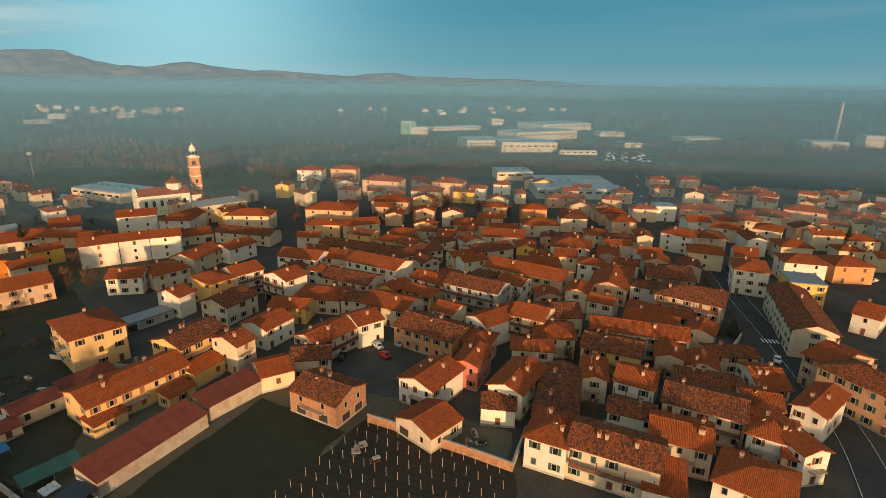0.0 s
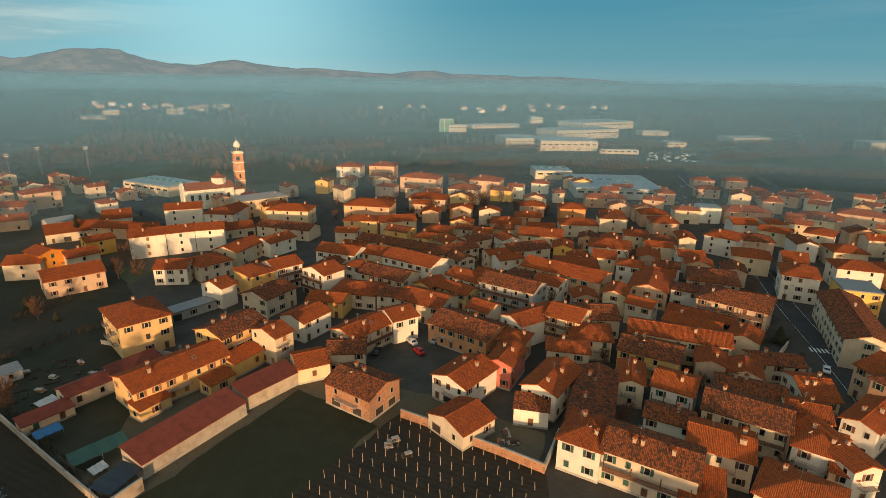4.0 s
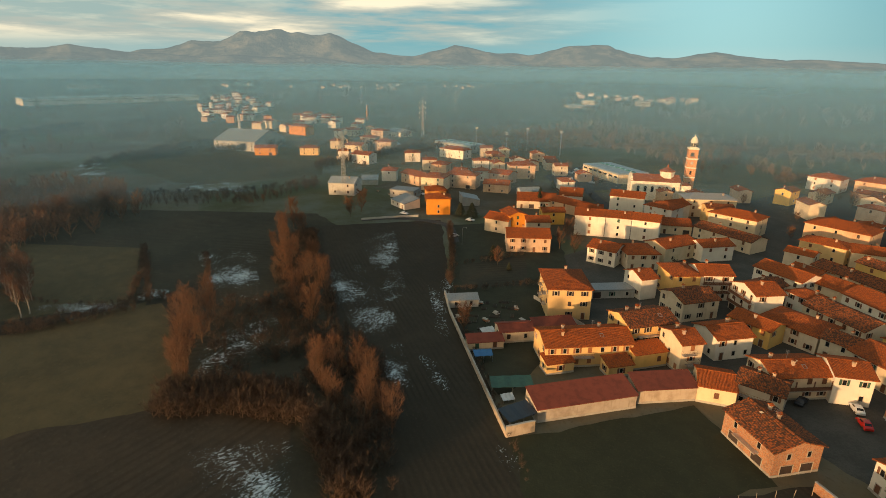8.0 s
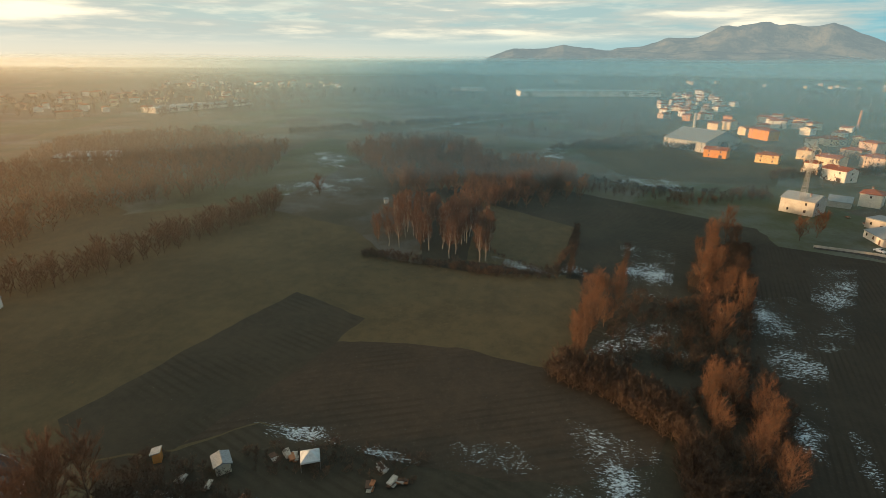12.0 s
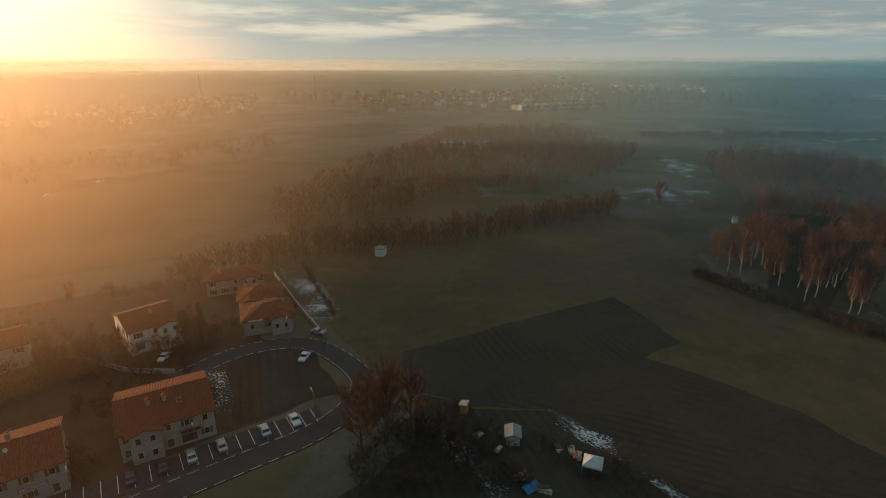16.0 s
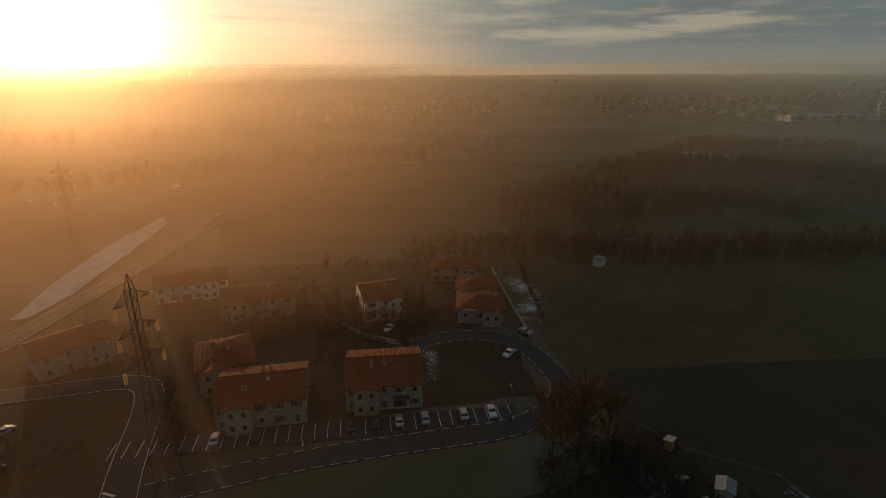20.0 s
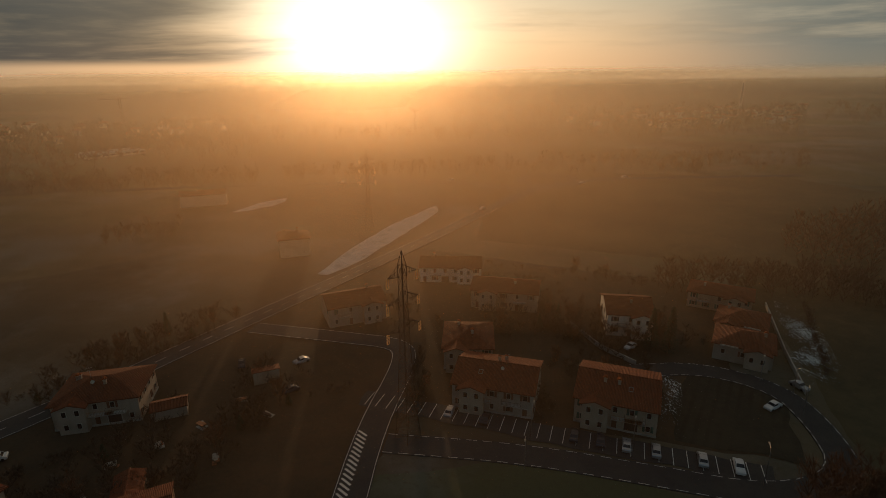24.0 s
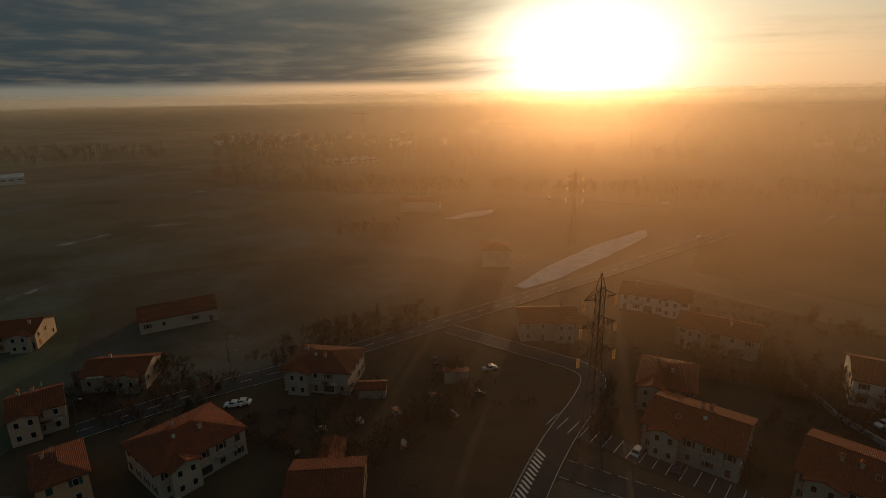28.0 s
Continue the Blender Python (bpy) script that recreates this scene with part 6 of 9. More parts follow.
def woodland(name, places, mat, lo, hi, seed, label, kinds=FAR_TREES):
    """Many bare trees joined in one mesh."""
    r = np.random.RandomState(seed)
    V, F, I, o = [], [], [], 0
    cache = []
    for t in kinds:
        wv, wf = np.array(t.wood.v), [q for q in t.wood.f if len(q) == 4]
        tri = [(q[0], q[1], q[2]) for q in wf] + [(q[0], q[2], q[3]) for q in wf]
        tv, tf = np.array(t.tv), np.array(t.tf)
        cache.append((np.vstack([wv, tv]), np.vstack([np.array(tri), tf + len(wv)]), np.r_[np.zeros(len(tri), int), np.ones(len(tf), int)]))
    for x, y in places:
        v, f, i = cache[r.randint(len(cache))]
        a, s = r.uniform(0, 6.283), r.uniform(lo, hi)
        c, sn = math.cos(a), math.sin(a)
        w = np.c_[(v[:, 0] * c - v[:, 1] * sn) * s + x, (v[:, 0] * sn + v[:, 1] * c) * s + y, v[:, 2] * s * r.uniform(0.85, 1.15)]
        V.append(w), F.append(f + o), I.append(i)
        o += len(v)
    V, F, I = np.vstack(V), np.vstack(F), np.concatenate(I)
    me = bpy.data.meshes.new(name)
    me.vertices.add(len(V)), me.vertices.foreach_set("co", V.ravel())
    me.loops.add(len(F) * 3), me.loops.foreach_set("vertex_index", F.ravel())
    me.polygons.add(len(F)), me.polygons.foreach_set("loop_start", np.arange(len(F)) * 3)
    me.materials.append(BARK), me.materials.append(mat)
    me.polygons.foreach_set("material_index", I.astype(np.int32))
    me.update(calc_edges=True)
    return tagged(new(name, me), label, "woodland", kind="stuff")


grove([(-231.3, 95.0), (-226.9, 108.5), (-171.4, 86.4), (-130.6, 68.4), (-110.8, 65.8), (-115.5, 55.1), (-112.7, 45.2), (-154.3, 58.5)], 17, TALL, 0.5, 0.95, 1, "tall bare poplar with orange-brown twigs", group="copse beside the ploughed strip", apart=3.0)
grove([(-110.4, 52.4), (-101.4, 55.2), (-90.5, 60.9), (-76.1, 52.4), (-59.7, 39.6), (-62.7, 36.0), (-78.8, 40.9), (-90.8, 40.3)], 12, TALL, 0.42, 0.8, 12, "tall bare poplar with orange-brown twigs", group="copse beside the ploughed strip", apart=3.0)
grove([(-117.7, 20.1), (-158.5, 33.6), (-168.0, 41.2), (-157.8, 43.9), (-133.8, 32.4), (-110.9, 21.8)], 13, TALL, 0.5, 0.85, 2, "tall bare poplar with orange-brown twigs", group="copse beside the ploughed strip")
grove([(-196.7, -45.0), (-184.8, 0.1), (-224.9, 4.2), (-250.8, -34.0), (-221.3, -47.0)], 62, SLIM + TALL[:1], 0.75, 1.0, 5, "slender bare birch with a pale trunk", group="birch copse in the meadow")


def brush(poly, n, seed, lo=0.7, hi=1.4):
    woodland("brushwood", spots(poly, n, seed, 0.9), BRUSH, lo, hi, seed, "tangled dark leafless brushwood under the trees", BRUSHES)


def hedge(pts, seed, lo=0.5, hi=0.95):
    """A ragged line of brush along a field's edge."""
    q = random.Random(seed)
    at_ = []
    for (x1, y1), (x2, y2) in zip(pts, pts[1:]):
        n = int(math.hypot(x2 - x1, y2 - y1) / 1.1)
        at_ += [(x1 + (x2 - x1) * k / n + q.uniform(-0.7, 0.7), y1 + (y2 - y1) * k / n + q.uniform(-0.7, 0.7)) for k in range(n) if q.random() < 0.85]
    woodland("hedgerow", at_, BRUSH, lo, hi, seed, "ragged leafless hedgerow between two fields", BRUSHES)


brush([(-111.2, 15.2), (-120.0, 20.7), (-112.0, 30.6), (-102.4, 42.6), (-89.7, 41.6), (-74.7, 43.4), (-62.1, 36.7), (-65.7, 32.3), (-87.7, 38.1), (-102.5, 27.3), (-107.9, 17.6)], 330, 3)
brush([(-140.1, 34.3), (-162.5, 48.1), (-153.7, 59.2), (-115.3, 46.4), (-115.0, 38.4), (-112.0, 30.6), (-113.7, 25.0)], 120, 4, 0.4, 1.0)
brush([(-177.4, 69.3), (-213.3, 89.7), (-212.0, 105.1), (-129.6, 69.7), (-94.5, 63.7), (-61.2, 41.8), (-64.9, 37.3), (-97.1, 45.5), (-121.0, 48.2)], 420, 5, 0.6, 1.2)
brush([(-190.8, -47.5), (-176.9, -0.0), (-174.5, 25.8), (-170.4, 24.2), (-171.6, -0.1), (-186.7, -46.6)], 150, 6, 0.5, 1.0)
hedge([(-178.3, 24.2), (-173.5, 34.3), (-164.2, 42.6)], 61)
hedge([(-232.4, 40.5), (-199.9, 31.9), (-176.6, 23.5)], 62)
hedge([(-209.2, 56.7), (-167.8, 44.9)], 63, 0.4, 0.8)
hedge([(-339.1, 58.7), (-308.8, 98.7), (-307.8, 125.1), (-302.0, 151.8)], 64, 0.6, 1.2)
hedge([(-211.4, -6.3), (-185.7, 8.9), (-177.8, 24.1)], 65, 0.3, 0.6)
hedge([(-121.4, 106.9), (-95.2, 90.3), (-68.5, 74.1), (-48.4, 61.5)], 67, 0.2, 0.5)
hedge([(-182.5, 158.1), (-151.2, 132.8), (-125.6, 109.3)], 68, 0.5, 1.1)
hedge([(-122.1, 110.0), (-116.1, 119.8), (-111.3, 131.4), (-104.4, 144.1)], 69, 0.4, 0.8)
hedge([(-140.8, 125.2), (-135.9, 139.6), (-132.4, 156.8)], 70, 0.3, 0.7)
hedge([(-230.4, 40.1), (-172.7, 28.6)], 71, 0.5, 1.0)
woodland("woodland", spots([(-125.3, -208.1), (-147.3, -239.8), (-228.2, -279.9), (-321.4, -312.6), (-432.5, -363.8), (-516.3, -278.3), (-429.3, -163.7), (-336.9, -141.2), (-276.6, -151.8), (-242.7, -181.0), (-164.5, -184.1), (-136.0, -190.5)], 1250, 7, 2.4), TWIG3, 0.55, 0.95, 7, "dense brown leafless wood in the mist", MID_TREES)
woodland("woodland", spots([(-399.7, -107.4), (-487.9, -90.8), (-483.2, -21.6), (-365.2, 5.9), (-342.2, 53.1), (-280.9, 50.1), (-258.0, 14.9), (-261.4, 0.9), (-288.8, -14.2), (-289.3, -50.4), (-341.7, -75.9)], 420, 8, 3.0), TWIG3, 0.7, 1.1, 8, "belt of brown leafless trees across the fields")
woodland("woodland", spots([(-65.4, -183.6), (-121.3, -179.8), (-172.0, -142.4), (-264.9, -110.1), (-247.7, -98.3), (-157.6, -130.2), (-109.2, -162.5), (-65.6, -165.5)], 230, 9, 2.2), TWIG2, 0.55, 0.85, 9, "dark hedgerow of bare trees")
woodland("woodland", spots([(-395.5, 421.8), (-468.0, 617.9), (-423.4, 671.3), (-265.8, 556.7), (-161.5, 470.2), (-116.6, 413.9), (-166.0, 384.6), (-268.8, 433.9), (-329.6, 395.0)], 420, 10, 3.4), TWIG3, 0.4, 0.7, 10, "brown leafless wood behind the church")
woodland("woodland", spots([(-385.8, -14.6), (-382.3, 25.9), (-343.7, 52.5), (-305.8, 49.3), (-278.4, 19.6), (-268.0, 6.7), (-243.5, -5.1), (-243.6, -14.6)], 200, 11, 2.6), TWIG3, 0.6, 0.95, 11, "belt of orange-brown leafless trees")
woodland("woodland", spots([(284.5, 587.8), (459.1, 561.7), (485.8, 506.3), (568.1, 596.0), (431.3, 676.7), (319.1, 662.3)], 160, 12, 4.0), TWIG2, 0.6, 1.0, 12, "grey-brown leafless trees in the mist")
woodland("woodland", spots([(-331.3, 52.9), (-292.4, 108.6), (-321.4, 161.9), (-293.6, 152.0), (-274.8, 101.7), (-304.1, 51.5)], 120, 13, 2.0), TWIG2, 0.3, 0.45, 13, "dark hedge along a field")
for hx, hy, hs in ((-54.0, -66.8, 1.0), (-57.7, -64.4, 1.05), (-65.2, -64.8, 0.95), (-61.0, -67.5, 1.1), (-57.5, -69.0, 0.9)):
    tree(hx, hy, ROUND, hs * 1.2, "broad bare tree with reddish twigs beside the lane")
for hx, hy, hs in ((-187.0, 176.8, 1.25), (-192.9, 174.5, 1.1), (-138.8, 143.2, 0.8), (85.7, 144.2, 0.9), (79.8, 145.9, 0.8), (-124.8, 137.5, 0.5)):
    tree(hx, hy, EVERGREEN[1:2], hs, "broad evergreen bush beside the houses")
for hx, hy, hs in ((-185.8, 226.7, 1.0), (-180.0, 219.3, 1.0), (-205.1, 261.6, 0.7), (-48.8, -128.5, 1.0), (127.8, 210.7, 0.8), (182.2, 233.0, 1.0), (-52.9, -126.7, 1.1)):
    tree(hx, hy, EVERGREEN[::2], hs, "dark green conifer between the houses")
for hx, hy, hs in ((-229.5, 139.6, 1.0), (-223.5, 129.4, 0.9), (-99.9, 92.6, 0.7), (-73.5, 99.2, 0.6), (-135.4, 185.9, 0.8), (-121.6, 172.3, 0.7), (-129.2, 172.3, 0.7), (-228.5, 307.3, 0.8), (-131.0, 137.7, 0.6), (-25.1, 272.5, 0.9), (-4.6, 286.2, 1.0), (1.6, 293.2, 1.0), (11.6, 228.8, 0.7), (59.2, 207.6, 0.7), (36.0, 288.7, 0.6), (-73.8, 353.4, 0.8), (-86.4, 342.9, 0.9), (-48.2, 345.7, 0.8), (11.9, 315.8, 0.7), (93.9, 178.1, 0.6), (67.0, 188.3, 0.6)):
    tree(hx, hy, ROUND, hs, "bare brown garden tree between the houses")

for hx, hy, hs in ((-265.5, 3.8, 0.90), (-286.6, 12.0, 1.04), (-292.5, 20.7, 1.18), (-310.3, 31.4, 0.97), (-298.0, 38.3, 1.11), (-336.5, -12.5, 0.90), (-328.9, -1.8, 1.04), (-371.6, -25.0, 1.18), (-337.9, -30.1, 0.97), (-395.4, -50.7, 1.11), (-432.5, -44.0, 0.90), (-559.7, -130.7, 1.04), (-517.9, -113.9, 1.18), (-280.4, -91.9, 0.97), (-297.8, -44.1, 1.11), (-312.0, 48.6, 0.90)):
    tree(hx, hy, ROUND, hs, "broad bare tree with orange-brown twigs in the field belt")


def garden_tree(x, y, pick, size):
    """Small planting in the yards between the houses."""
    if pick < 0.45:
        tree(x, y, ROUND, size, "small bare garden tree between the houses")
    elif pick < 0.7:
        tree(x, y, EVERGREEN[1:2], size, "clipped dark evergreen garden bush", "shrub", "garden shrubs")
    else:
        tree(x, y, SHRUB, size * 1.6, "leafless brown garden shrub", "shrub", "garden shrubs")


garden_tree(52.9, 86.0, 0.88, 0.37)
garden_tree(-59.0, 174.3, 0.86, 0.54)
garden_tree(57.3, 86.3, 0.22, 0.46)
garden_tree(18.2, 167.1, 0.26, 0.40)
garden_tree(-5.8, 233.6, 0.76, 0.42)
garden_tree(81.6, 144.1, 0.73, 0.55)
garden_tree(-0.7, 156.3, 0.02, 0.48)
garden_tree(33.3, 126.1, 0.22, 0.46)
garden_tree(87.8, 143.9, 0.75, 0.39)
garden_tree(28.0, 163.7, 0.56, 0.41)
garden_tree(-9.2, 229.5, 0.56, 0.58)
garden_tree(8.2, 229.5, 0.89, 0.54)
garden_tree(53.7, 116.6, 0.08, 0.42)
garden_tree(0.7, 242.6, 0.47, 0.35)
garden_tree(39.1, 226.4, 0.14, 0.41)
garden_tree(60.7, 202.6, 0.24, 0.49)
garden_tree(24.4, 200.1, 0.12, 0.41)
garden_tree(21.7, 201.1, 0.30, 0.44)
garden_tree(87.2, 135.3, 1.00, 0.36)
garden_tree(54.8, 83.6, 0.20, 0.56)
garden_tree(42.0, 218.0, 0.17, 0.51)
garden_tree(-12.1, 225.7, 0.24, 0.54)
garden_tree(46.4, 185.5, 0.57, 0.47)
garden_tree(-54.5, 218.6, 0.48, 0.55)
garden_tree(0.1, 197.8, 0.37, 0.45)
garden_tree(-5.4, 227.7, 0.36, 0.57)
garden_tree(38.8, 224.8, 0.15, 0.55)
garden_tree(1.3, 242.6, 0.10, 0.54)
garden_tree(83.3, 121.6, 0.78, 0.45)
garden_tree(-9.1, 226.7, 0.53, 0.53)
garden_tree(23.9, 162.3, 0.12, 0.55)
garden_tree(31.7, 98.9, 0.43, 0.57)
garden_tree(5.5, 217.2, 0.35, 0.45)
garden_tree(61.0, 200.5, 0.31, 0.45)
garden_tree(143.6, 310.4, 0.02, 0.37)
garden_tree(126.1, 398.9, 0.83, 0.37)
garden_tree(142.2, 388.1, 0.31, 0.37)
garden_tree(128.6, 325.9, 0.91, 0.44)
garden_tree(-114.2, 313.7, 0.38, 0.51)
garden_tree(63.1, 387.9, 0.17, 0.52)
garden_tree(-5.0, 308.8, 0.32, 0.50)
garden_tree(33.6, 339.4, 0.91, 0.56)
garden_tree(138.6, 394.8, 0.64, 0.45)
garden_tree(160.3, 365.6, 0.49, 0.50)
garden_tree(137.1, 349.1, 0.22, 0.55)
garden_tree(-40.2, 288.7, 0.76, 0.39)
garden_tree(1.9, 358.7, 0.29, 0.52)
garden_tree(-83.0, 299.6, 0.11, 0.42)
garden_tree(106.8, 384.4, 0.51, 0.57)
garden_tree(28.7, 356.9, 0.99, 0.51)
garden_tree(-135.9, 216.7, 0.61, 0.40)
garden_tree(127.8, 209.7, 0.92, 0.53)
garden_tree(-135.9, 265.0, 0.46, 0.51)
garden_tree(4.1, 261.9, 0.33, 0.41)
garden_tree(133.2, 384.3, 0.65, 0.53)
garden_tree(33.8, 379.1, 0.70, 0.55)
garden_tree(-57.0, 219.1, 0.53, 0.39)
garden_tree(47.8, 288.8, 0.56, 0.47)
garden_tree(86.4, 358.5, 0.28, 0.57)
garden_tree(98.0, 274.9, 0.26, 0.36)
garden_tree(-136.6, 223.5, 0.29, 0.48)
garden_tree(-88.3, 188.0, 0.80, 0.56)
garden_tree(-74.1, 263.8, 0.25, 0.51)
garden_tree(37.8, 367.7, 0.04, 0.42)
garden_tree(-118.1, 224.1, 0.47, 0.54)
garden_tree(19.3, 295.1, 0.35, 0.59)
garden_tree(-107.2, 342.7, 0.89, 0.50)
garden_tree(110.8, 357.9, 1.00, 0.59)
garden_tree(132.8, 340.1, 0.48, 0.40)
garden_tree(44.5, 372.3, 0.23, 0.56)
garden_tree(-84.1, 371.5, 0.87, 0.49)
garden_tree(98.7, 343.5, 0.94, 0.43)
garden_tree(-33.4, 273.7, 0.56, 0.54)
garden_tree(46.8, 269.0, 0.33, 0.36)
garden_tree(-35.7, 274.0, 0.37, 0.54)
garden_tree(43.1, 376.3, 0.84, 0.54)
garden_tree(31.2, 279.8, 0.37, 0.54)
garden_tree(-75.3, 291.7, 0.18, 0.35)
garden_tree(204.2, 273.9, 0.00, 0.37)
garden_tree(-33.1, 371.1, 0.77, 0.38)
garden_tree(37.2, 245.0, 0.38, 0.50)
garden_tree(23.3, 279.9, 0.35, 0.47)
garden_tree(-32.4, 290.1, 0.34, 0.59)
garden_tree(15.1, 312.1, 0.73, 0.48)
garden_tree(-263.9, 270.9, 0.24, 0.39)
garden_tree(-193.2, 290.1, 0.16, 0.55)
garden_tree(-164.8, 268.7, 0.90, 0.53)
garden_tree(-187.0, 261.4, 0.03, 0.41)
garden_tree(-226.2, 194.1, 0.02, 0.39)
garden_tree(-173.9, 216.1, 0.63, 0.60)
garden_tree(-176.4, 260.4, 0.93, 0.53)
garden_tree(-273.9, 316.9, 0.26, 0.58)
garden_tree(-264.7, 287.7, 0.55, 0.43)
garden_tree(-292.4, 293.0, 0.09, 0.58)
garden_tree(-177.6, 184.3, 0.91, 0.49)
garden_tree(-293.1, 265.9, 0.08, 0.38)
garden_tree(-221.8, 261.6, 0.25, 0.48)
garden_tree(-251.4, 331.7, 0.67, 0.46)
garden_tree(202.8, 196.3, 0.51, 0.58)
garden_tree(189.7, 249.0, 0.53, 0.50)
garden_tree(265.0, 305.0, 0.77, 0.44)
garden_tree(151.2, 261.4, 0.83, 0.59)
garden_tree(182.7, 222.1, 0.13, 0.54)
garden_tree(218.7, 355.5, 0.08, 0.36)
garden_tree(239.1, 230.5, 0.15, 0.35)
garden_tree(169.3, 261.0, 0.57, 0.44)
garden_tree(223.3, 266.2, 0.38, 0.46)
garden_tree(225.2, 348.1, 0.69, 0.43)
garden_tree(228.6, 299.5, 0.50, 0.43)
garden_tree(185.9, 265.3, 0.13, 0.42)
garden_tree(246.2, 349.9, 0.60, 0.57)
garden_tree(199.2, 188.5, 0.45, 0.35)
garden_tree(174.9, 197.5, 0.33, 0.45)
garden_tree(229.8, 339.3, 0.03, 0.37)

# ---- church ----
CX, CY = -145.6, 312.0
BRICK2 = plain("campanile_brick", (0.52, 0.25, 0.12), 0.9, 0, 2.0, 0.3)
STONE = plaster("pale_church_plaster", (0.78, 0.71, 0.58), 0.6)


def arch_mesh(w, h, mat):
    b = Build()
    n = 8
    pts = [(-w / 2, 0)] + [(-w / 2 * math.cos(math.pi * k / n), h - w / 2 + w / 2 * math.sin(math.pi * k / n)) for k in range(n + 1)] + [(w / 2, 0)]
    o = len(b.v)
    for y in (-0.08, 0.05):
        b.v += [(x, y, z) for x, z in pts]
    m = len(pts)
    b.f += [tuple(o + k for k in range(m)), tuple(o + m + k for k in reversed(range(m)))] + [(o + k, o + m + k, o + m + (k + 1) % m, o + (k + 1) % m) for k in range(m)]
    b.i += [0] * (m + 2)
    return b.mesh("arch", [mat])


def campanile(x, y, angle):
    t = thing("bell_tower", x, y, angle, "tall brick bell tower with a pale belfry and small cupola", "bell tower")
    b = Build()
    b.box(0, 0, 0, 5.0, 5.0, 1.5), b.box(0, 0, 1.5, 4.6, 4.6, 19.5)
    for s in (-1, 1):
        for q in (-1, 1):
            b.box(s * 2.1, q * 2.1, 1.5, 0.7, 0.7, 19.5)
    b.done("shaft", [BRICK2], t)
    for z, w in ((10.5, 5.1), (16.0, 5.1), (21.0, 5.5)):
        b = Build()
        b.box(0, 0, z, w, w, 0.3), b.box(0, 0, z + 0.3, w + 0.4, w + 0.4, 0.25)
        b.done("cornice", [STONE], t)
    b = Build()
    for s in (-1, 1):
        for q in (-1, 1):
            b.box(s * 1.9, q * 1.9, 21.5, 1.1, 1.1, 5.0)
        b.box(s * 1.9, 0, 24.8, 1.0, 2.8, 1.7), b.box(0, s * 1.9, 24.8, 2.8, 1.0, 1.7)
    b.box(0, 0, 21.5, 3.0, 3.0, 0.9)
    b.done("belfry", [BRICK2], t)
    b = Build()
    b.box(0, 0, 26.5, 5.2, 5.2, 0.35), b.box(0, 0, 26.85, 5.7, 5.7, 0.3)
    b.done("cornice", [STONE], t)
    b = Build()
    b.lathe(0, 0, [(2.0, 27.1), (2.0, 27.6), (1.7, 27.7), (1.7, 30.4), (2.0, 30.5), (2.0, 30.8)], 8, 0, 0.39)
    b.done("lantern", [STONE], t)
    b = Build()
    b.lathe(0, 0, [(1.8, 30.8), (1.7, 31.6), (1.35, 32.4), (0.8, 33.1), (0.25, 33.6), (0.12, 34.2), (0.22, 34.4), (0.05, 34.9)], 12)
    b.done("cupola", [STONE], t, smooth=True)
    b = Build()
    b.bar((0, 0, 34.7), (0, 0, 36.2), 0.06), b.bar((-0.4, 0, 35.7), (0.4, 0, 35.7), 0.05)
    b.done("cross", [METAL], t)
    am = arch_mesh(1.0, 2.2, DARK)
    for k in range(8):
        a = k * 45 + 22.5 + 22.37
        shared("lantern_window", am, t, pose(1.58 * math.sin(radians(a)), -1.58 * math.cos(radians(a)), 27.9, 0, 0, a))
    b = Build()
    for k in range(4):
        d = Build()
        d.lathe(0, 0, [(0.85, 0), (0.85, 0.1), (0.78, 0.14)], 20)
        ob = d.done("clock_face", [FRAME], t)
        ob.matrix_basis = pose(0, 0, 18.9, 0, 0, k * 90) @ pose(0, -2.3, 0, 90, 0, 0)
        for z in (6.0, 12.5):
            shared("slit_window", am, t, pose(0, 0, z, 0, 0, k * 90) @ pose(0, -2.3, 0))
    return t


